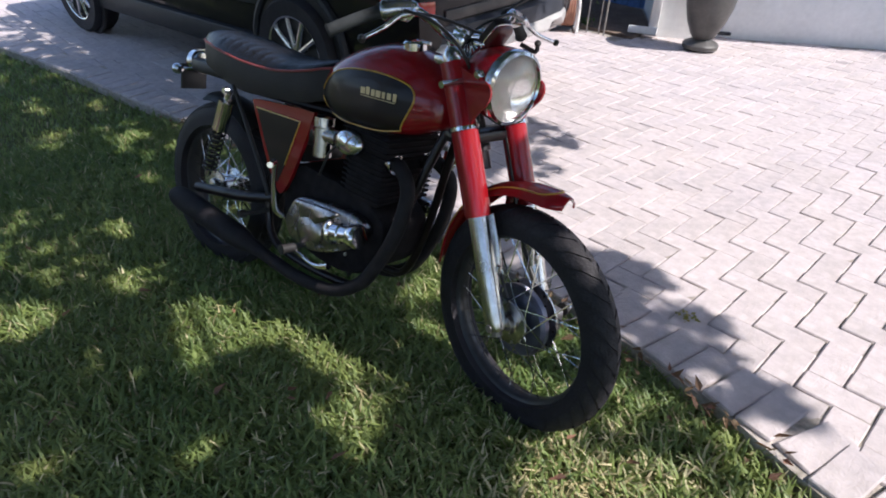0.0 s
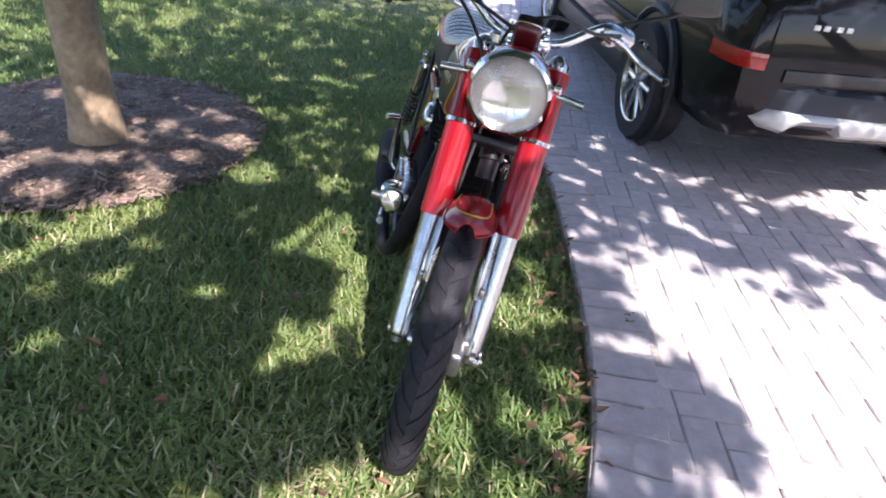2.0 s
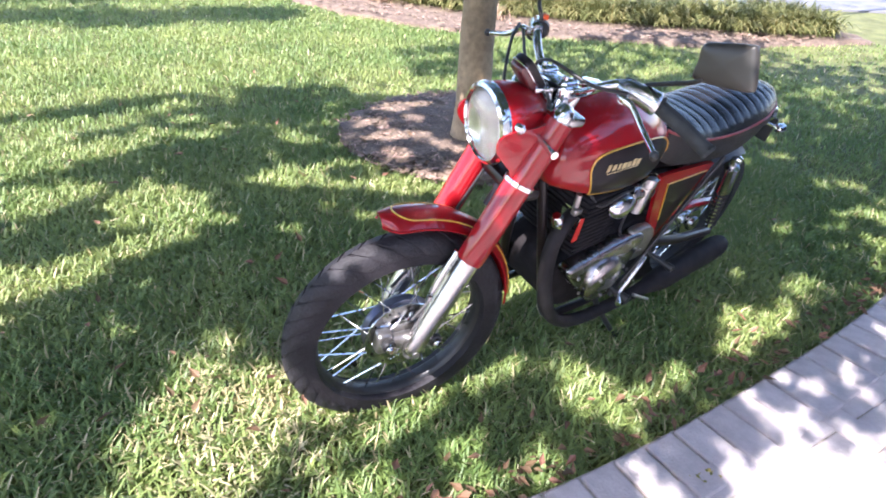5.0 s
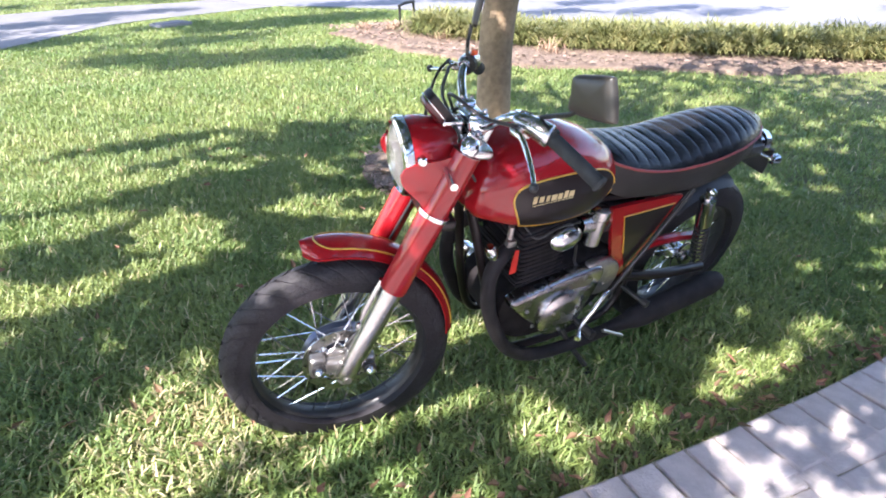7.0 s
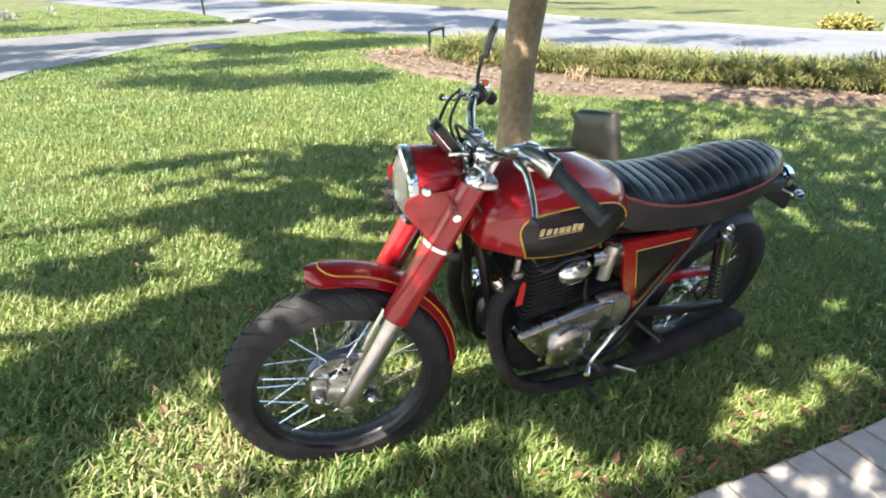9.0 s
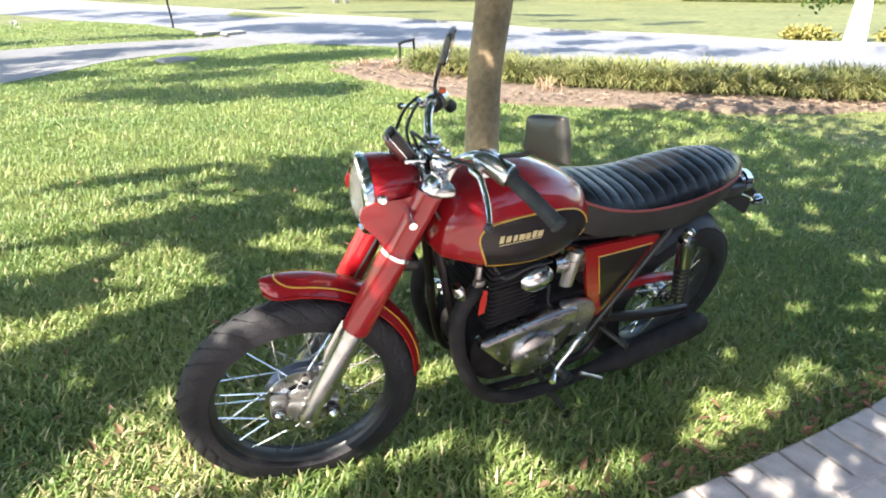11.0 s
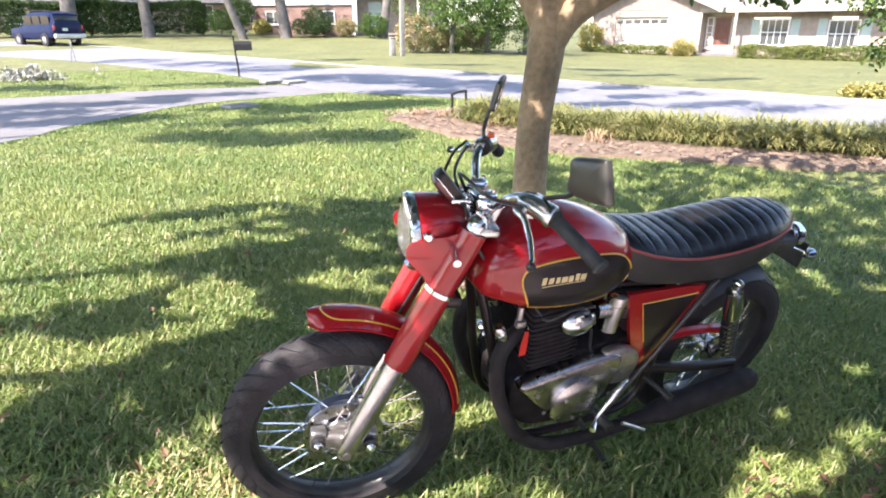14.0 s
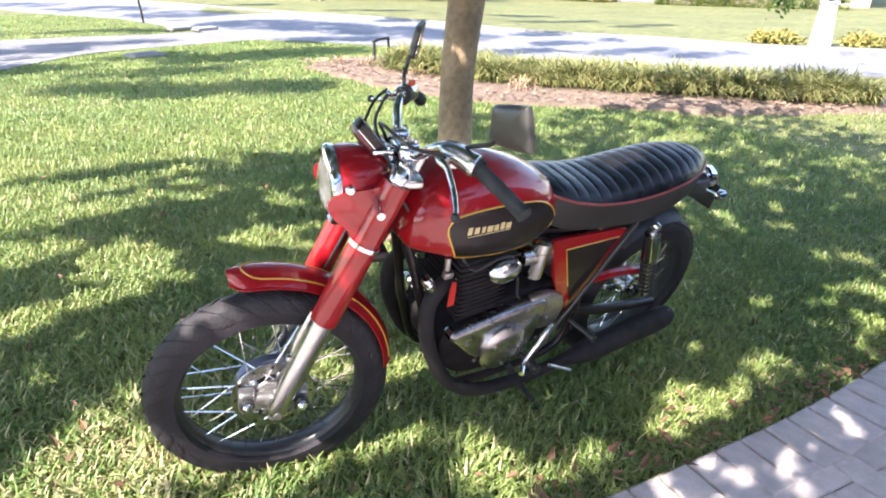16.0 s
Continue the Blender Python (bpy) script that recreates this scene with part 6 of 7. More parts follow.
CX, CY = 1.62, -2.34
CZ = lie(2.5, -2.0)
car = thing("car", "dark estate car with silver bumper trim parked on the pavers", "car", pose(CX, CY, CZ, 0, 0, 1.0))
body = part("body", car_shell([(0.0, 0.80, 0.48, 0.95, 0.62, 1.02), (0.03, 0.88, 0.42, 0.98, 0.66, 1.10), (0.12, 0.925, 0.36, 1.02, 0.68, 1.35), (0.35, 0.945, 0.32, 1.05, 0.67, 1.70), (0.8, 0.95, 0.30, 1.05, 0.66, 1.76),
                               (2.4, 0.95, 0.28, 1.03, 0.66, 1.77), (3.1, 0.95, 0.28, 1.02, 0.63, 1.66), (3.7, 0.945, 0.28, 1.00, 0.66, 1.08), (4.45, 0.91, 0.30, 0.88, 0.68, 0.93), (4.72, 0.84, 0.34, 0.78, 0.62, 0.82), (4.80, 0.72, 0.40, 0.7, 0.55, 0.74)]), CARBLACK, car, "glossy near-black paint")


def tail_band(name, stations, material, label, depth=0.10):
    """A band round the car's tail: (y, low, top) stations, curving forward at the corners."""
    rings = []
    for y, low, top in [(-y, l, t) for y, l, t in stations[::-1]] + stations[1:]:
        x = -0.055 + 0.30 * (abs(y) / 0.95) ** 5
        rings.append([(x + 0.015, y, low), (x - 0.012, y, low + 0.02), (x - 0.018, y, (low + top) / 2), (x - 0.008, y, top - 0.015), (x + 0.02, y, top), (x + depth, y, top), (x + depth, y, low)])
    return part(name, loft(rings), material, car, label)


tail_band("rear_bumper", [(0.0, 0.47, 0.655), (0.3, 0.47, 0.655), (0.6, 0.47, 0.655), (0.70, 0.48, 0.655), (0.74, 0.53, 0.645), (0.76, 0.575, 0.62)], BUMPER, "dark grey-blue rear bumper", 0.16)
tail_band("bumper_trim", [(0.0, 0.455, 0.545), (0.15, 0.452, 0.545), (0.33, 0.447, 0.548), (0.37, 0.450, 0.548), (0.40, 0.495, 0.548), (0.55, 0.492, 0.550), (0.60, 0.470, 0.551), (0.63, 0.440, 0.552), (0.72, 0.452, 0.553), (0.78, 0.475, 0.525), (0.82, 0.490, 0.500)], CARSILVER, "silver lower bumper trim", 0.10).location.x = -0.024
part("tow_ball", join(tube([(0.05, -0.25, 0.36), (-0.07, -0.25, 0.33), (-0.08, -0.25, 0.37)], 0.016, 10, 2), move(lathe([(0.001, -0.024), (0.018, -0.016), (0.025, 0.0), (0.018, 0.016), (0.001, 0.024)], 14), Matrix.Translation((-0.08, -0.25, 0.39)))), BLACKIRON, car)
for s in (-1, 1):
    edge = spline([(-0.008, 0.80, 0), (0.004, 0.84, 0), (0.030, 0.885, 0), (0.11, 0.925, 0), (0.26, 0.945, 0)], 4)
    part("tail_lamp", loft([[(p.x - 0.012, s * (p.y + 0.006), 0.722), (p.x - 0.016, s * (p.y + 0.008), 0.757), (p.x - 0.010, s * (p.y + 0.006), 0.792), (p.x + 0.04, s * (p.y - 0.03), 0.792), (p.x + 0.04, s * (p.y - 0.03), 0.722)] for p in edge]), TAILRED, car, "red tail lamp")
    part("upper_lamp", box(0.10, 0.13, 0.42, (0.085, s * 0.80, 1.22), 0.03), TAILRED, car)
    part("sill", box(2.3, 0.06, 0.16, (2.35, s * 0.945, 0.33), 0.025), CARTRIM, car)
    for x in (0.95, 3.83):
        arch = [(x + 0.42 * math.cos(a), s * 0.950, 0.36 + 0.42 * math.sin(a)) for a in (math.pi * k / 14 for k in range(15))]
        part("wheel_arch", tube(arch, 0.03, 8, 1), CARTRIM, car)
        part("arch_liner", move(lathe([(0.001, 0.012), (0.395, 0.012), (0.395, -0.012), (0.001, -0.012)], 30), Matrix.Translation((x, s * 0.945, 0.36)) @ Matrix.Rotation(radians(90), 4, "X")), SATIN, car)
        road_wheel(car, (x, s * 0.90, 0.352), 0.352, s)
    part("side_window", move(plate([(0.55, 1.12), (0.72, 1.58), (2.9, 1.60), (3.45, 1.14)], 0.012), Matrix.Translation((0, s * 0.845 - 0.006, 0)) @ Matrix.Identity(4)), CARGLASS, car)
    part("side_moulding", box(2.1, 0.025, 0.05, (2.35, s * 0.955, 0.62), 0.01), CARTRIM, car)
part("hatch_handle", box(0.05, 0.55, 0.05, (0.022, 0, 1.045), 0.012), CARTRIM, car)
part("hatch_line", box(0.03, 1.40, 0.06, (-0.002, 0, 0.700), 0.006), SATIN, car)
pl = part("plate", box(0.012, 0.31, 0.15, (0.010, 0, 0.940), 0.004), PLATE, car, "pale number plate")
part("plate_bar", box(0.004, 0.22, 0.06, (0.001, 0, 0.940), 0.0), CARTRIM, pl)
for k, (y, w) in enumerate(((0.63, 0.035), (0.585, 0.035), (0.525, 0.035), (0.48, 0.035))):
    part("badge", box(0.012, w * 0.85, 0.022, (-0.001, y, 0.918), 0.002), WHITEBAR, car)

# ---- garage corner, urn and odds and ends beside it ----
GW = Vector((-0.88, -0.475))                               # along the garage front, away from the drive's far end
garage_wall = thing("garage_wall", "white stucco garage front in full sun", "wall", pose(1.62, -4.98, -0.14, 0, 0, math.degrees(math.atan2(GW.y, GW.x))), kind="structure")
part("wall", join(box(0.42, 0.30, 2.9, (0.21, 0.15, 1.45)), box(5.6, 0.30, 0.55, (3.2, 0.15, 2.6)), box(0.5, 0.30, 2.9, (6.2, 0.15, 1.45))), STUCCO, garage_wall, smooth=False)
part("wall_return", box(0.30, 3.2, 2.9, (0.15, 1.9, 1.45)), STUCCO, garage_wall, smooth=False)
door = thing("garage_door", "white panelled garage door, closed", "garage door", pose(1.62, -4.98, -0.14, 0, 0, math.degrees(math.atan2(GW.y, GW.x))), kind="structure")
for r_ in range(5):
    part("panel", box(5.5, 0.05, 0.455, (3.18, 0.22, 0.25 + 0.465 * r_), 0.012), WHITE, door)
part("bottom_seal", box(5.5, 0.04, 0.02, (3.18, 0.205, 0.012), 0.004), SATIN, door)
part("vent_grille", box(0.22, 0.03, 0.03, (0.62, 0.19, 0.075), 0.006), CARTRIM, door)
spout = thing("downspout", "white downspout with a kicked-out foot at the garage corner", "downspout", pose(1.70, -4.96, -0.13, 0, 0, math.degrees(math.atan2(GW.y, GW.x))))
part("pipe", box(0.085, 0.065, 2.6, (0.03, -0.045, 1.42), 0.012), WHITE, spout)
part("elbow", move(box(0.085, 0.27, 0.07, (0, 0, 0), 0.012), pose(-0.06, -0.05, 0.085, 0, 14, 78)), WHITE, spout)
side_wall = thing("house_wall", "boarded wall behind the garage corner, coloured blue for skylit shade", "wall", pose(2.0, -5.76, -0.14, 0, 0, 4), kind="structure")
part("wall", box(7.0, 0.3, 2.9, (3.3, -0.6, 1.45)), SKYLIT_WALL, side_wall, smooth=False)
for k in range(44):
    part("wall_board", box(0.145, 0.02, 2.85, (-0.12 + 0.158 * k, -0.438, 1.45), 0.004, 1), SKYLIT_WALL, side_wall)
roof_g = thing("garage_roof", "brown shingled garage roof", "roof", pose(1.62, -4.98, 2.76, 0, 0, math.degrees(math.atan2(GW.y, GW.x))), kind="structure")
part("slope", move(box(7.6, 4.4, 0.12, (3.1, 1.9, 0.75)), Matrix.Rotation(radians(18), 4, "X")), ROOF, roof_g, smooth=False)
urn = thing("urn", "tall dark grey planter urn beside the garage door", "planter", pose(1.135, -4.82, lie(1.2, -4.6) + 0.03))
part("bowl", lathe([(0.085, 0.10), (0.11, 0.13), (0.165, 0.26), (0.205, 0.42), (0.215, 0.56), (0.205, 0.66), (0.235, 0.70), (0.245, 0.74), (0.225, 0.75), (0.20, 0.72), (0.19, 0.60), (0.001, 0.58)], 36), URN, urn).matrix_basis = Matrix.Diagonal((1, 1, 0.88, 1))
part("foot", lathe([(0.001, 0.0), (0.155, 0.0), (0.160, 0.035), (0.14, 0.055), (0.10, 0.07), (0.075, 0.095), (0.09, 0.107), (0.001, 0.108)], 36), URN, urn)
reel = thing("hose_reel", "white hose reel wound with a reddish hose", "hose reel", pose(2.42, -4.52, lie(2.4, -4.5) + 0.012, 0, 0, 215) @ Matrix.Scale(0.76, 4))
for s in (-1, 1):
    part("arch_frame", tube([(-0.19, s * 0.10, 0.0), (-0.19, s * 0.10, 0.22), (-0.175, s * 0.10, 0.42), (-0.11, s * 0.10, 0.525), (0.0, s * 0.10, 0.55), (0.11, s * 0.10, 0.525), (0.175, s * 0.10, 0.42), (0.19, s * 0.10, 0.22), (0.19, s * 0.10, 0.0)], 0.024, 12, 4), WHITE, reel)
    part("side_plate", box(0.02, 0.22, 0.40, (s * 0.165, 0, 0.24), 0.008), WHITE, reel)
    part("foot_bar", tube([(s * 0.19, -0.16, 0.015), (s * 0.19, 0.16, 0.015)], 0.02, 8, 1), WHITE, reel)
part("drum", move(lathe([(0.07, -0.15), (0.07, 0.15)], 20), Matrix.Translation((0, 0, 0.27)) @ Matrix.Rotation(radians(90), 4, "Y")), SATIN, reel)
for k in range(9):
    ring = [(-0.125 + 0.0312 * k, 0.165 * math.cos(a), 0.27 + 0.195 * math.sin(a)) for a in (2 * math.pi * q / 24 for q in range(24))]
    part("hose_turn", tube(ring, 0.0165, 8, 1, closed=True), HOSE, reel)
sign = thing("yard_sign", "small dark sign on two thin metal legs", "sign", pose(2.14, -4.66, lie(2.1, -4.6), 0, 0, 35))
for s in (-1, 1):
    part("leg", tube([(s * 0.06, 0, -0.05), (s * 0.06, 0, 0.42)], 0.007, 8, 1), STEEL, sign)
board = part("board", box(0.20, 0.02, 0.22, (0, 0, 0.50), 0.006), SATIN, sign)
for zz, ww in ((0.555, 0.10), (0.50, 0.13), (0.445, 0.14)):
    part("text_bar", box(ww, 0.004, 0.022, (0, 0.0125, zz), 0.0), POSTGREY, board)
    part("text_bar", box(ww, 0.004, 0.022, (0, -0.0125, zz), 0.0), POSTGREY, board)
pipe = thing("stake", "thin pale metal stake beside the wall bed", "stake", pose(2.02, -4.66, lie(2.02, -4.66), 0, 0, 0))
part("rod", tube([(0, 0, -0.05), (0, 0, 1.15)], 0.009, 8, 1), POSTGREY, pipe)
shrub = thing("shrub", "sunlit green leafy shrub by the house wall", "shrub", pose(3.0, -5.05, lie(3, -5.0)))
r5 = np.random.default_rng(31)
cc = r5.normal(size=(120, 3)) * np.array([0.42, 0.28, 0.22]) + np.array([0, 0, 0.62])
V, F = leaf_cloud(cc, 40, 0.05, 0.05, r5)
from_arrays("foliage", V, F, LEAF, shrub)["kind"] = "stuff"
part("stem", tube([(0, 0, -0.05), (0.02, 0.01, 0.3), (0.05, 0.0, 0.6)], [0.03, 0.02, 0.01], 8, 3), OAKBARK, shrub)
mbed = thing("wall_bed", "strip of brown mulch along the house wall", "mulch", kind="structure")
part("mulch", loft([[(x, y0, -0.16), (x, y0, -0.085), (x, y1, -0.075), (x, y1, -0.16)] for x, y0, y1 in ((1.75, -4.70, -5.15), (2.2, -4.77, -5.95), (3.2, -4.65, -6.15), (4.5, -4.55, -6.15), (6.5, -4.45, -6.15))]), MULCH, mbed)

for k, (x, y, n_) in enumerate(((-0.244, -0.745, 13), (0.55, -0.80, 5))):
    r = np.random.default_rng(200 + k)
    weed = thing("weed", "small yellow-green weed sprig in a paver joint", "weed", pose(x, y, lie(x, y) + 0.008), "weeds between the pavers")
    c = r.normal(size=(n_, 3)) * np.array([0.022, 0.014, 0.004]) + np.array([0, 0, 0.010])
    V, F = leaf_cloud(c, 4, 0.006, 0.017, r)
    from_arrays("leaves", V, F, LEAF_Y, weed)


# ---- across the street ----
def window(parent, x, z0, w, h, y, cols=3, rows=2, depth=0.06):
    """A window with frame, bars and a pane; x: its left edge, z0: its sill."""
    f = part("window", join(box(w + 0.14, depth, 0.07, (x + w / 2, y, z0 - 0.035)), box(w + 0.14, depth, 0.07, (x + w / 2, y, z0 + h + 0.035)), box(0.07, depth, h, (x - 0.035, y, z0 + h / 2)), box(0.07, depth, h, (x + w + 0.035, y, z0 + h / 2))), WHITE, parent, "white framed window", smooth=False)
    part("pane", box(w, 0.012, h, (x + w / 2, y + 0.012, z0 + h / 2)), PANE, f, smooth=False)
    for k in range(1, cols):
        part("glazing_bar", box(0.035, 0.03, h, (x + w * k / cols, y - 0.006, z0 + h / 2)), WHITE, f, smooth=False)
    for k in range(1, rows):
        part("glazing_bar", box(w, 0.03, 0.045, (x + w / 2, y - 0.010, z0 + h * k / rows)), WHITE, f, smooth=False)
    part("sill", box(w + 0.22, depth + 0.06, 0.05, (x + w / 2, y - 0.03, z0 - 0.095)), WHITE, f, smooth=False)
    return f


def shutter(parent, x, z0, w, h, y):
    s = part("shutter", join(box(0.06, 0.04, h, (x + 0.03, y, z0 + h / 2)), box(0.06, 0.04, h, (x + w - 0.03, y, z0 + h / 2)), box(w, 0.04, 0.06, (x + w / 2, y, z0 + 0.03)), box(w, 0.04, 0.06, (x + w / 2, y, z0 + h - 0.03)), box(w - 0.1, 0.015, h - 0.1, (x + w / 2, y + 0.01, z0 + h / 2))), SHUTTER, parent, "pale green shutter", smooth=False)


house = thing("house", "pale brick ranch house with garage gable, red door and shutters", "house", pose(24.75, 30.70, -0.36, 0, 0, -64.1) @ Matrix.Diagonal((0.955, 1, 1, 1)))
wall_y = 1.1
part("garage_wall", join(box(1.55, 0.25, 2.4, (0.78, 0.125, 1.2)), box(1.9, 0.25, 2.4, (5.78, 0.125, 1.2)), box(3.3, 0.25, 0.35, (3.18, 0.125, 2.22)), box(0.25, 6.5, 2.4, (0.125, 3.5, 1.2)), box(0.25, 1.2, 2.4, (6.6, 0.7, 1.2))), PINKBRICK, house, "pale pink brick wall", smooth=False)
part("gable", plate([(-0.25, 2.4), (3.80, 4.00), (7.85, 2.4)], 0.2), PINKBRICK, house, smooth=False)
for k in range(9):
    part("siding_board", box(max(0.4, 7.7 - 0.78 * k), 0.03, 0.10, (3.80, -0.012, 2.48 + 0.145 * k)), PINKBRICK, house, smooth=False)
gd = part("garage_door", box(3.3, 0.06, 2.05, (3.18, 0.12, 1.02)), CREAM, house, "white garage door with small panes", smooth=False)
for k in range(4):
    part("door_panel", box(3.2, 0.02, 0.40, (3.18, 0.085, 0.24 + 0.44 * k), 0.01), CREAM, gd)
for k in range(6):
    part("pane", box(0.42, 0.012, 0.22, (1.82 + 0.545 * k, 0.075, 1.80)), PANE, gd)
part("main_wall", join(box(12.6, 0.25, 0.55, (13.0, wall_y, 0.28)), box(0.6, 0.25, 2.4, (6.95, wall_y, 1.2)), box(1.0, 0.25, 2.4, (8.75, wall_y, 1.2)), box(1.9, 0.25, 2.4, (12.1, wall_y, 1.2)), box(5.1, 0.25, 2.4, (16.8, wall_y, 1.2)), box(12.6, 0.25, 0.45, (13.0, wall_y, 2.2)), box(0.25, 8, 2.4, (19.2, 5.0, 1.2))), PINKBRICK, house, "pale brick wall", smooth=False)
part("roof", move(box(13.6, 6.6, 0.14, (13.0, 3.2, 0.0)), Matrix.Translation((0, 0.3, 2.45)) @ Matrix.Rotation(radians(20), 4, "X")), ROOF, house, "pale sunlit shingle roof", smooth=False)
part("back_roof", move(box(13.6, 6.6, 0.14, (13.0, -3.2, 0.0)), Matrix.Translation((0, 12.4, 2.45)) @ Matrix.Rotation(radians(-20), 4, "X")), ROOF, house, smooth=False)
for s in (-1, 1):
    part("gable_roof", move(box(4.65, 8.2, 0.12, (s * 2.22, 3.6, 0)), Matrix.Translation((3.80, 0, 4.10)) @ Matrix.Rotation(s * radians(21.9), 4, "Y")), ROOF, house, smooth=False)
    part("verge_board", move(box(4.65, 0.06, 0.20, (s * 2.22, -0.52, -0.08)), Matrix.Translation((3.80, 0, 4.10)) @ Matrix.Rotation(s * radians(21.9), 4, "Y")), CREAM, house, smooth=False)
part("eave_board", box(12.9, 0.06, 0.20, (13.1, -0.05, 2.33)), CREAM, house, smooth=False)
part("soffit", box(12.9, 1.1, 0.05, (13.1, 0.5, 2.42)), CREAM, house, smooth=False)
dr = part("front_door", box(0.86, 0.06, 2.0, (7.68, wall_y - 0.06, 1.05)), DOORRED, house, "red-brown front door", smooth=False)
for zz in (0.55, 1.45):
    for xx in (7.49, 7.87):
        part("door_panel", box(0.26, 0.02, 0.62, (xx, wall_y - 0.095, zz), 0.008), DOORRED, dr)
part("door_frame", join(box(0.09, 0.10, 2.15, (7.20, wall_y - 0.08, 1.08)), box(0.09, 0.10, 2.15, (8.16, wall_y - 0.08, 1.08)), box(1.05, 0.10, 0.10, (7.68, wall_y - 0.08, 2.12))), CREAM, dr, smooth=False)
window(house, 6.86, 0.45, 0.24, 1.5, wall_y - 0.12, 1, 4)
for x in (8.62, 6.72):
    part("porch_post", box(0.14, 0.14, 2.35, (x, 0.0, 1.17), 0.015), CREAM, house)
part("porch_step", box(2.4, 1.3, 0.14, (7.8, 0.45, 0.07), 0.02), CONCRETE, house)
window(house, 9.78, 0.62, 1.30, 1.22, wall_y - 0.12, 4, 2)
window(house, 13.05, 0.55, 1.30, 1.22, wall_y - 0.12, 4, 2)
for x in (9.22, 11.22, 12.50, 14.50):
    shutter(house, x, 0.55, 0.42, 1.34, wall_y - 0.14)
part("bench", join(box(1.9, 0.4, 0.06, (12.1, 0.35, 0.48)), box(1.9, 0.06, 0.30, (12.1, 0.55, 0.66)), box(0.08, 0.35, 0.45, (11.3, 0.35, 0.23)), box(0.08, 0.35, 0.45, (12.9, 0.35, 0.23))), CREAM, house, smooth=False)


def bush(at, size, count, label, material=HEDGE, seed=0, cat="shrub", group="", leaf=0.09):
    """A shrub: a short stem and leaf clusters filling an uneven body."""
    e = thing("shrub" if cat == "shrub" else "hedge", label, cat, pose(at[0], at[1], at[2], 0, 0, at[3] if len(at) > 3 else 0), group)
    r = np.random.default_rng(seed)
    n = int(count)
    u = r.uniform(-1, 1, (n, 3))
    if cat == "shrub":
        u = r.normal(size=(n, 3))
        u /= np.linalg.norm(u, axis=1, keepdims=True)
        u *= r.uniform(0.55, 1.0, (n, 1))
    else:
        k = r.integers(0, 3, n)
        u[k == 0, 2] = 1.0 - np.abs(r.normal(0, 0.12, (k == 0).sum()))
        u[k == 1, 1] = -1.0 + np.abs(r.normal(0, 0.15, (k == 1).sum()))
    c = u * np.array(size) / 2 * (1 + 0.12 * np.sin(u[:, :1] * 9 + seed)) + np.array([0, 0, size[2] / 2])
    c[:, 2] = np.maximum(c[:, 2], 0.03)
    V, F = leaf_cloud(c, 16, leaf * 0.9, leaf, r)
    from_arrays("foliage", V, F, material, e)["kind"] = "stuff"
    part("stem", tube([(0, 0, -0.1), (0.03, 0, size[2] * 0.3), (0.0, 0.02, size[2] * 0.7)], [0.05, 0.04, 0.02], 8, 2), OAKBARK, e)
    return e


def on_front(s, out, z=-0.45):
    """Plan place s metres along the brick house's front and out metres before it."""
    a = radians(-64.1)
    s *= 0.955
    return (24.75 + s * math.cos(a) + out * math.sin(a), 30.70 + s * math.sin(a) - out * math.cos(a), z)


bush((*on_front(12.3, 1.6, -0.62), -64.1), (6.0, 1.0, 0.85), 1500, "low clipped yellow-green hedge under the windows", LEAF_H, 51, "hedge", leaf=0.075)
bush(on_front(6.3, 1.2), (1.7, 1.1, 0.95), 160, "yellow-green shrub beside the porch", LEAF_Y, 52)
bush((*on_front(3.0, 1.0), -64.1), (5.0, 0.8, 0.55), 420, "low yellow-green hedge below the garage window", LEAF_H, 53, "hedge")
bush(on_front(0.4, 0.9), (1.6, 1.3, 2.0), 240, "tall yellowish shrub at the house corner", LEAF_Y, 54)
bush((*on_front(16.8, 1.4, -0.7), -64.1), (3.0, 1.2, 0.9), 300, "low green hedge beside the house", LEAF_H, 55, "hedge", leaf=0.10)
bush((13.0, 6.45, lie(13.0, 6.45), -52), (1.0, 0.4, 0.20), 90, "low yellow flowering shrub by the street", LEAF_Y, 56)
bush((13.75, 5.0, lie(13.75, 5.0), -52), (0.7, 0.4, 0.24), 70, "low yellow flowering shrub by the street", LEAF_Y, 57)

h2 = thing("house", "white sided split-level house with brick base behind shrubs", "house", pose(7.6, 48.6, 0.62, 0, 0, -33.8))
part("brick_base", join(box(7.4, 0.3, 2.1, (3.7, 0.15, 1.05)), box(0.3, 8, 2.1, (0.15, 4, 1.05))), REDBRICK, h2, "dull red brick lower wall", smooth=False)
part("upper_wall", join(box(7.6, 0.3, 2.7, (3.7, 0.05, 3.45)), box(0.3, 8, 2.7, (0.05, 4, 3.45))), WHITE, h2, "white board siding", smooth=False)
for k in range(13):
    part("siding_board", box(7.6, 0.03, 0.19, (3.7, -0.115, 2.22 + 0.205 * k)), WHITE, h2, smooth=False)
window(h2, 0.9, 3.1, 1.2, 1.3, -0.16, 2, 2)
window(h2, 3.0, 3.1, 1.2, 1.3, -0.16, 2, 2)
window(h2, 5.4, 3.1, 1.2, 1.3, -0.16, 2, 2)
window(h2, 0.9, 0.85, 1.1, 0.8, -0.06, 2, 1)
window(h2, 5.0, 0.85, 1.1, 0.8, -0.06, 2, 1)
for x in (0.45, 2.16, 2.55, 4.26, 4.95, 6.66):
    part("shutter", box(0.36, 0.05, 1.4, (x + 0.18, -0.16, 3.75)), SATIN, h2)
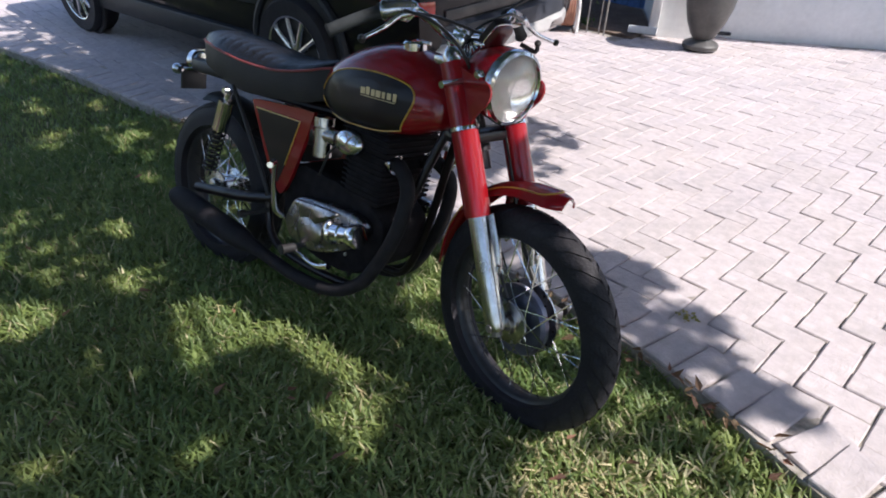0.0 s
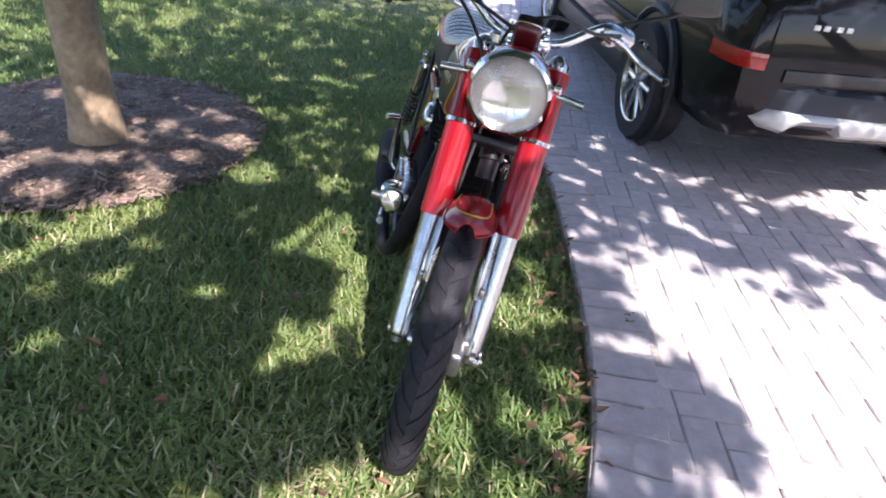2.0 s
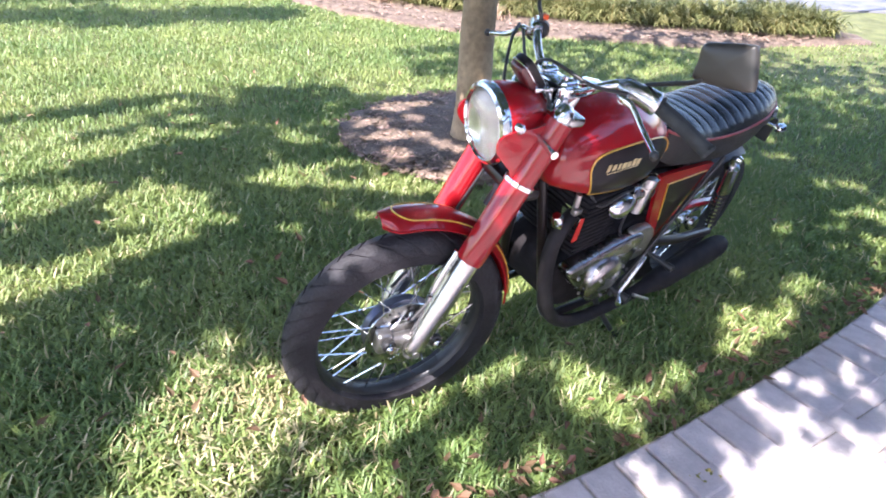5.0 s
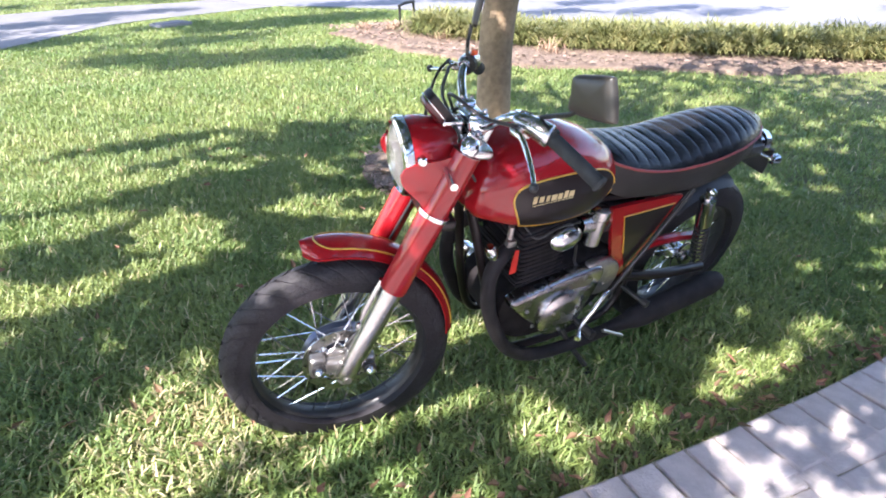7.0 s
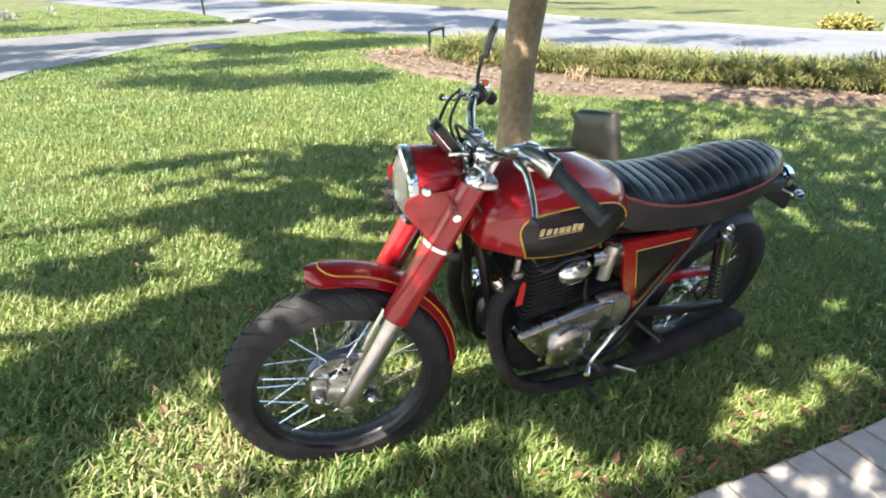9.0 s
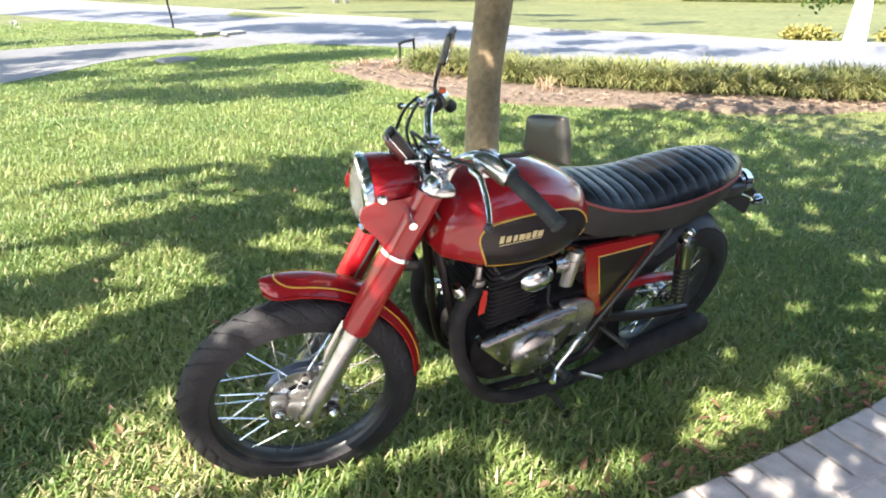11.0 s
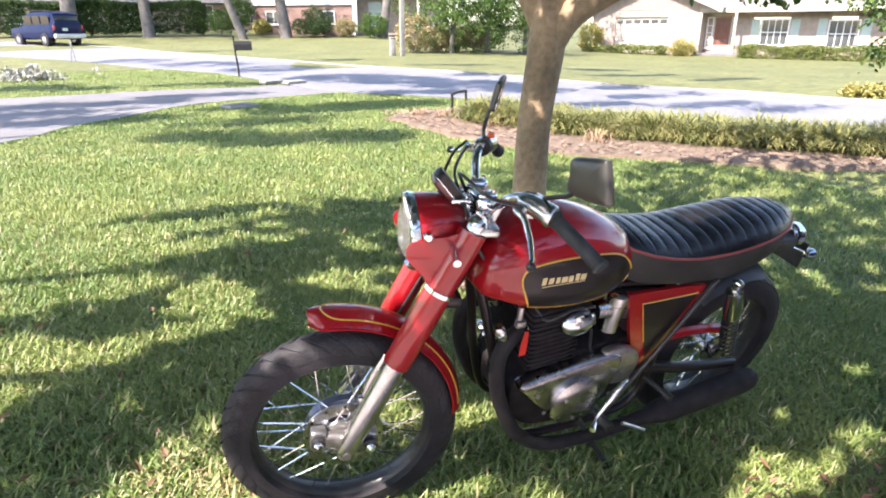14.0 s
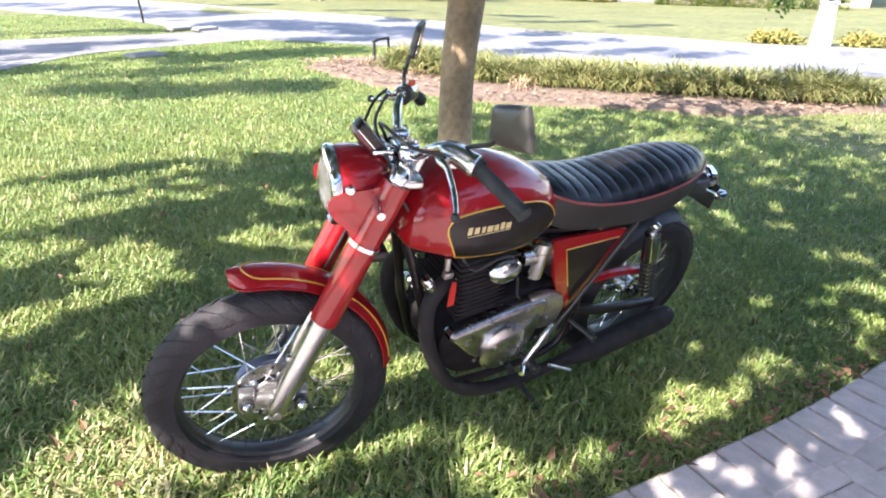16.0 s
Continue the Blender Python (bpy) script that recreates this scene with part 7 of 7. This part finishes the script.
part("entry_wall", join(box(5.2, 0.3, 2.9, (11.6, 1.4, 1.45)), box(0.9, 0.3, 2.9, (7.9, 1.4, 1.45)), box(1.4, 0.3, 0.7, (8.8, 1.4, 2.6))), PINKBRICK, h2, smooth=False)
part("front_door", box(0.95, 0.06, 2.1, (8.85, 1.25, 1.25)), SHUTTER, h2, "pale panelled front door", smooth=False)
for x in (7.6, 10.0, 12.4):
    part("porch_post", box(0.16, 0.16, 2.8, (x, -0.1, 1.4), 0.01), WHITE, h2)
part("porch_beam", box(5.2, 0.2, 0.35, (10.0, -0.1, 2.95)), WHITE, h2, smooth=False)
part("entry_roof", move(box(7.0, 5.5, 0.14, (11.0, 2.4, 0)), Matrix.Translation((0, -0.4, 3.1)) @ Matrix.Rotation(radians(20), 4, "X")), GREYROOF, h2, smooth=False)
part("main_roof", move(box(8.4, 5.2, 0.14, (3.7, 2.4, 0)), Matrix.Translation((0, -0.5, 4.8)) @ Matrix.Rotation(radians(22), 4, "X")), GREYROOF, h2, smooth=False)
h3 = thing("house", "low house with a broad grey roof behind a hedge", "house", pose(-9.6, 55.0, 0.62, 0, 0, 0.4) @ Matrix.Scale(1.06, 4))
part("wall", join(box(22, 0.3, 2.4, (8, 0.15, 1.2)), box(0.3, 8, 2.4, (18.8, 4, 1.2))), PINKBRICK, h3, smooth=False)
for x in (0.0, 4.0, 8.0, 12.5, 16.0):
    window(h3, x, 0.9, 1.5, 1.2, -0.03, 2, 2)
part("roof", move(box(24, 7.5, 0.14, (8, 3.4, 0)), Matrix.Translation((0, -0.6, 2.4)) @ Matrix.Rotation(radians(24), 4, "X")), GREYROOF, h3, "grey shingle roof", smooth=False)


def far_tree(base, top, r0, label, seed, crown_at=4.5, spread=2.2, n=70, material=LEAF):
    b = Vector(base)
    d = Vector(top) - b
    e = limb_tree("tree", b, [([d * 0.7, d * 0.9 + Vector((1.0, 0.3, 0.6)), d * 1.1 + Vector((2.0, 0.6, 1.2))], [r0 * 0.5, r0 * 0.35, r0 * 0.12]), ([d * 0.65, d * 0.9 + Vector((-1.1, -0.2, 0.7)), d * 1.1 + Vector((-2.0, 0.1, 1.5))], [r0 * 0.5, r0 * 0.35, r0 * 0.12])],
                   ([(0, 0, -0.3), (0, 0, 0.05), d * 0.25, d * 0.6, d, d * 1.35], [r0 * 1.5, r0 * 1.15, r0, r0 * 0.9, r0 * 0.6, r0 * 0.2]), OAKBARK, label, "street trees")
    r = np.random.default_rng(seed)
    c = r.normal(size=(n, 3)) * np.array([spread, spread, 0.9]) + np.array([d.x, d.y, d.z + 1.6])
    V, F = leaf_cloud(c, 40, 0.28, 0.14, r)
    from_arrays("crown", V, F, material, e)["kind"] = "stuff"


for k, (x, y, tx, ty, r0, lbl, wide, n) in enumerate((
        (-4.42, 47.2, 0.25, 6.0, 0.46, "thick grey oak trunk before the hedge", 3.2, 220),
        (0.18, 47.4, -0.15, 5.6, 0.36, "grey tree trunk before the hedge", 3.2, 220),
        (5.86, 43.6, -1.55, 4.9, 0.25, "leaning slender grey tree near the street", 1.6, 60),
        (8.83, 44.0, -0.5, 5.2, 0.38, "grey tree trunk on the lawn across the street", 2.2, 70),
        (15.3, 42.2, 0.9, 5.4, 0.31, "leaning grey tree before the white house", 2.2, 70),
        (-6.8, 49.5, 0.3, 6.0, 0.24, "slender grey tree by the hedge", 3.0, 180),
        (19.5, 29.5, -0.3, 4.8, 0.25, "grey tree beside the brick house", 2.2, 70))):
    far_tree((x, y, lie(x, y) - 0.1), (x + tx, y + 0.1, lie(x, y) + ty), r0, lbl, 61 + k, spread=wide, n=n)
bush((-2.6, 48.3, lie(-2.6, 48.3) - 0.05, 0.3), (15.0, 1.6, 1.95), 4200, "long dark green clipped hedge", HEDGE, 71, "hedge", leaf=0.11)
for k, (x, y, z, sx, sz, m, lbl) in enumerate(((4.9, 46.8, 0, 2.2, 1.6, LEAF, "green leafy shrub at the hedge's end"), (6.4, 47.5, 0, 2.0, 3.0, LEAF, "tall grey-green leafy shrub"), (7.45, 45.4, 0, 1.4, 0.95, LEAF_Y, "yellowish rounded low shrub"), (10.6, 43.7, 0, 3.0, 1.15, HEDGE, "broad dark shrub before the brick wall"), (11.0, 44.2, 0, 2.4, 1.9, HEDGE, "dark shrub before the brick wall"), (12.7, 42.8, 0, 1.6, 1.1, LEAF_B, "dull reddish shrub before the brick wall"), (14.4, 41.5, 0, 2.2, 1.6, LEAF, "green shrub before the porch"), (11.1, 26.2, 0, 2.0, 1.75, LEAF_B, "yellowing bushy shrub on the far lawn"), (12.9, 27.6, 0, 1.9, 1.25, LEAF_B, "yellowing bushy shrub on the far lawn"), (14.2, 28.2, 0, 1.8, 1.3, LEAF_B, "yellowing bushy shrub on the far lawn"), (15.6, 28.9, 0, 1.9, 1.45, LEAF_B, "yellowing bushy shrub on the far lawn"), (17.0, 29.9, 0, 2.4, 2.0, LEAF, "pale green shrub on the far lawn"))):
    bush((x, y, lie(x, y) + z), (sx, sx * 0.9, sz), 300 + 150 * (sz > 2), lbl, m, 80 + k, leaf=0.085)
for k, (x, y, h_) in enumerate(((13.2, 26.5, 4.2), (15.4, 27.0, 4.4), (17.4, 26.6, 3.9))):
    r = np.random.default_rng(95 + k)
    e = limb_tree("tree", Vector((x, y, 0)), [([(0, 0, 0.9), (0.5, 0.2, 1.9), (0.9, 0.3, 2.9)], [0.07, 0.05, 0.02]), ([(0, 0, 0.8), (-0.5, -0.2, 1.8), (-0.9, 0, 2.7)], [0.07, 0.05, 0.02])], ([(0, 0, -0.1), (0, 0, 0.8), (0.1, 0, 2.0), (0.1, 0, 3.2)], [0.13, 0.10, 0.07, 0.02]), OAKBARK, "small grey-green tree with a loose crown", "small trees across the street")
    c = r.normal(size=(300, 3)) * np.array([1.1, 0.9, 0.95]) + np.array([0, 0, h_ * 0.52])
    V, F = leaf_cloud(c, 30, 0.16, 0.10, r)
    from_arrays("crown", V, F, LEAF, e)["kind"] = "stuff"
# tall trees added out of view to close the surroundings behind the walk, seen only in reflections
for k, (x, y) in enumerate(((-13.5, -4.0), (-12.5, -9.5), (-16.0, 1.5), (-9.0, -15.0))):
    far_tree((x, y, lie(x, y)), (x + 0.3, y + 0.2, 4.6), 0.34, "tall leafy tree added out of view behind the walk", 120 + k, spread=2.0, n=240)
# foliage hanging in at the right, over the bed's far end
e = limb_tree("tree", Vector((11.4, 1.6, lie(11.4, 1.6))), [([(0, 0, 1.3), (-2.0, 0.3, 2.2), (-4.4, 0.9, 1.9)], [0.07, 0.05, 0.015])], ([(0, 0, -0.1), (0, 0, 0.1), (0.02, 0, 1.2), (0, 0, 2.6), (0.1, 0, 3.6)], [0.16, 0.12, 0.10, 0.06, 0.02]), PALEBARK, "leafy green tree with pale trunk at the bed's end")
r = np.random.default_rng(99)
c = np.concatenate([r.normal(size=(60, 3)) * np.array([0.45, 0.35, 0.20]) + np.array([-4.45, 0.85, 1.62]), r.normal(size=(120, 3)) * np.array([1.3, 1.1, 0.5]) + np.array([-0.6, 0, 2.9])])
V, F = leaf_cloud(c, 70, 0.09, 0.050, r)
from_arrays("crown", V, F, LEAF, e)["kind"] = "stuff"

pillar = thing("pillar", "white tapered stucco pillar with a potted plant on top", "pillar", pose(13.1, 5.56, lie(13.1, 5.56), 0, 0, -48))
part("shaft", loft([[(s1 * w, s2 * w, z) for s1, s2 in ((-1, -1), (1, -1), (1, 1), (-1, 1))] for w, z in ((0.175, -0.05), (0.175, 0.02), (0.165, 0.05), (0.120, 0.84))]), STUCCO, pillar, smooth=False)
part("cap", box(0.30, 0.30, 0.06, (0, 0, 0.865), 0.015), STUCCO, pillar)
part("pot", lathe([(0.001, 0.89), (0.08, 0.89), (0.115, 1.00), (0.11, 1.005), (0.001, 0.99)], 20), URN, pillar)
r = np.random.default_rng(141)
V, F = leaf_cloud(r.normal(size=(40, 3)) * np.array([0.13, 0.11, 0.10]) + np.array([0, 0, 1.12]), 16, 0.04, 0.07, r)
from_arrays("plant", V, F, HEDGE, pillar)["kind"] = "stuff"

mb = thing("mailbox", "black mailbox on a thin curved iron post by the street", "mailbox", pose(1.80, 15.35, lie(1.80, 15.35), 0, 0, -6))
part("post", tube([(0, 0, -0.1), (-0.005, 0, 0.25), (-0.03, 0, 0.55), (-0.045, 0, 0.98)], 0.024, 8, 3), BLACKIRON, mb)
prof = [(-0.08, 0), (0.08, 0), (0.08, 0.10)] + [(0.08 * math.cos(a), 0.10 + 0.08 * math.sin(a)) for a in (math.pi * k / 8 for k in range(1, 8))] + [(-0.08, 0.10)]
part("box", loft([[(x, y * 1.25, z * 1.25 + 0.63) for y, z in prof] for x in (-0.04, 0.38)]), BLACKIRON, mb)
part("arm", tube([(-0.05, 0, 0.64), (0.36, 0, 0.64)], 0.014, 8, 1), BLACKIRON, mb)
sp = thing("sign_post", "tall thin weathered grey post on the far lawn", "post", pose(9.41, 23.37, lie(9.41, 23.37) - 0.05, 0, 0.5, 0))
part("post", box(0.18, 0.14, 3.6, (0, 0, 1.8), 0.01), POSTGREY, sp)
ub = thing("utility_box", "small pale utility box on the far lawn", "utility box", pose(9.10, 23.7, lie(9.1, 23.7)))
part("case", box(0.22, 0.20, 0.72, (0, 0, 0.34), 0.03), POSTGREY, ub)
part("lid", box(0.25, 0.23, 0.06, (0, 0, 0.72), 0.02), POSTGREY, ub)
pile = thing("branch_pile", "heap of pale dry fronds at the lawn's edge", "branches", pose(-2.85, 16.4, lie(-2.85, 16.4)), kind="stuff")
r = np.random.default_rng(77)
V, F = leaf_cloud(r.normal(size=(70, 3)) * np.array([0.38, 0.25, 0.085]) + np.array([0, 0, 0.10]), 24, 0.05, 0.07, r)
from_arrays("fronds", V, F, mat("dry_frond", (0.38, 0.375, 0.34), 0.8, 0, 0, (0.26, 0.255, 0.225), 4, spread=0.3, island=True), pile)
cover = thing("meter_cover", "flat grey concrete meter cover in the lawn", "cover", pose(METER[0], METER[1], lie(*METER) - 0.016, 0, 0, 20))
part("rim", box(0.50, 0.36, 0.06, (0, 0, 0.012), 0.012), KERB, cover)
part("lid", box(0.42, 0.28, 0.02, (0, 0, 0.042), 0.006), CONCRETE, cover)
st = thing("marker_post", "thin leaning metal marker by the street", "post", pose(-2.67, 24.2, lie(-2.67, 24.2), 0, 4, 0) @ Matrix.Scale(1.6, 4))
part("stake", tube([(0, 0, -0.05), (0.03, 0, 0.42)], 0.014, 8, 1), STEEL, st)
part("brace", tube([(0.10, 0, -0.05), (0.03, 0, 0.42)], 0.010, 8, 1), STEEL, st)
for x, y in ((2.18, 12.95), (2.62, 12.6)):
    stone = thing("kerb_stone", "pale rough stone at the driveway mouth", "stone", pose(x, y, lie(x, y), 0, 0, 25), "stones at the driveway mouth")
    s_ = box(0.50, 0.24, 0.10, (0, 0, 0.02), 0.035, 2)
    for v in s_.verts:
        v.co += Vector((0.02 * noise.noise(v.co * 9), 0.02 * noise.noise(v.co * 11 + Vector((3, 0, 0))), 0.02 * noise.noise(v.co * 8)))
    part("rock", s_, KERB, stone)

# blue car parked along the street
suv = thing("parked_car", "blue estate car parked along the street", "car", pose(-3.85, 39.3, lie(-4.6, 39.6) + 0.01, 0, 0, 127) @ Matrix.Scale(0.92, 4))
part("body", car_shell([(0.0, 0.74, 0.55, 1.0, 0.62, 1.1), (0.05, 0.90, 0.45, 1.08, 0.70, 1.5), (0.18, 0.94, 0.42, 1.10, 0.74, 1.84), (0.5, 0.95, 0.40, 1.10, 0.74, 1.92), (2.3, 0.95, 0.38, 1.08, 0.74, 1.93), (2.75, 0.95, 0.38, 1.07, 0.72, 1.86), (3.3, 0.95, 0.38, 1.06, 0.76, 1.16), (4.3, 0.93, 0.40, 1.02, 0.76, 1.06), (4.5, 0.86, 0.45, 0.92, 0.7, 0.96)]), SUVBLUE, suv, "blue paint")
for s in (-1, 1):
    for x in (0.95, 3.6):
        part("wheel", move(lathe([(0.001, -0.10), (0.22, -0.10), (0.23, -0.12), (0.36, -0.12), (0.38, -0.09), (0.38, 0.09), (0.36, 0.12), (0.23, 0.12), (0.22, 0.10), (0.001, 0.10)], 24), Matrix.Translation((x, s * 0.90, 0.38)) @ Matrix.Rotation(radians(90), 4, "X")), RUBBER, suv)
        part("rim", move(lathe([(0.001, -0.13), (0.2, -0.125), (0.21, 0.125), (0.001, 0.13)], 20), Matrix.Translation((x, s * 0.90, 0.38)) @ Matrix.Rotation(radians(90), 4, "X")), ALU, suv)
    for x0, x1 in ((0.35, 1.15), (1.25, 2.0), (2.1, 2.95)):
        part("side_window", move(plate([(x0, 1.14), (x0 + 0.04, 1.72), (min(x1, 2.72), 1.72), (x1, 1.14)], 0.02), Matrix.Translation((0, s * 0.885 - 0.01, 0))), CARGLASS, suv)
    part("tail_lamp", box(0.06, 0.10, 0.28, (0.05, s * 0.86, 1.05), 0.02), TAILRED, suv)
part("rear_window", box(0.03, 1.35, 0.55, (0.06, 0, 1.45), 0.01), CARGLASS, suv)
for s in (-1, 1):
    part("roof_rail", tube([(0.45, s * 0.66, 1.92), (0.55, s * 0.66, 1.985), (2.3, s * 0.66, 1.995), (2.45, s * 0.66, 1.92)], 0.02, 8, 3), CARTRIM, suv)
part("rear_bumper", box(0.24, 1.86, 0.26, (0.0, 0, 0.58), 0.05), CARSILVER, suv)
part("plate", box(0.02, 0.32, 0.16, (-0.02, 0.25, 0.95)), PLATE, suv)

# ---- pavers, laid last ----
U = 0.108
FIELD = radians(-7)
cf, sf = math.cos(FIELD), math.sin(FIELD)
drive = bpy.data.objects["driveway"]


def brick_mesh(w, d):
    bm = box(w, d, 0.05, (0, 0, 0), 0.0045, 1)
    me = bpy.data.meshes.new("paver")
    bm.to_mesh(me)
    bm.free()
    me.materials.append(PAVER)
    return me


SLAB, HEADER = brick_mesh(2 * U - 0.004, U - 0.004), brick_mesh(0.108, 0.205)
rr = random.Random(4)
near_spots, far_spots = [], []


def lay(x, y, ang, me, border=False):
    m = pose(x, y, lie(x, y) - (0.008 if border else 0.014) + rr.uniform(-0.0015, 0.0025), rr.uniform(-0.25, 0.25), rr.uniform(-0.25, 0.25), math.degrees(ang) + rr.uniform(-0.7, 0.7))
    (near_spots if -1.0 < x < 2.4 and y > -1.62 and len(near_spots) < 300 else far_spots).append((m, me))


s_len = 0.0
for i in range(1400):
    x = -4.9 + i * 0.01
    if x > 6.2:
        break
    y, y2 = edge_y(x), edge_y(x + 0.01)
    s_len += math.hypot(0.01, y2 - y)
    if s_len >= 0.114:
        s_len = 0.0
        a = math.atan2(y2 - y, 0.01)
        lay(x + 0.11 * math.sin(a), y - 0.11 * math.cos(a), a, HEADER, True)
for j in range(-85, 28):
    for i in range(-70, 125):
        k = (i - j) % 4
        if k not in (0, 3):
            continue
        cx_, cy_ = (i + 1, j + 0.5) if k == 0 else (i + 0.5, j + 1)
        x, y = U * (cx_ * cf - cy_ * sf), U * (cx_ * sf + cy_ * cf) - 0.8
        if not (-4.9 < x < 9.5 and y > -8.9):
            continue
        if y > edge_y(x) - 0.15 or (y < -4.60 and x > 1.75) or y < -4.91 - (1.62 - x) * 0.54 - 0.25:
            continue
        lay(x, y, FIELD if k == 0 else FIELD + math.pi / 2, SLAB)
for m, me in near_spots:
    ob = new("paver", me)
    ob.parent = drive
    ob.matrix_basis = m
V, F = [], []
for m, me in far_spots:
    b = len(V)
    V += [tuple(m @ v.co) for v in me.vertices]
    F += [tuple(b + i for i in p.vertices) for p in me.polygons]
me = bpy.data.meshes.new("pavers")
me.from_pydata(V, [], F)
PAVER_ISLAND = mat("paver_stone_field", (0.50, 0.44, 0.425), 0.85, 0, 0, (0.45, 0.40, 0.40), 3.0, 5, grain=0.12, spread=0.06, island=True, bump=0.35, bump_scale=110)
me.materials.append(PAVER_ISLAND)
far_bricks = new("pavers", me)
far_bricks.parent = drive
far_bricks["kind"] = "stuff"
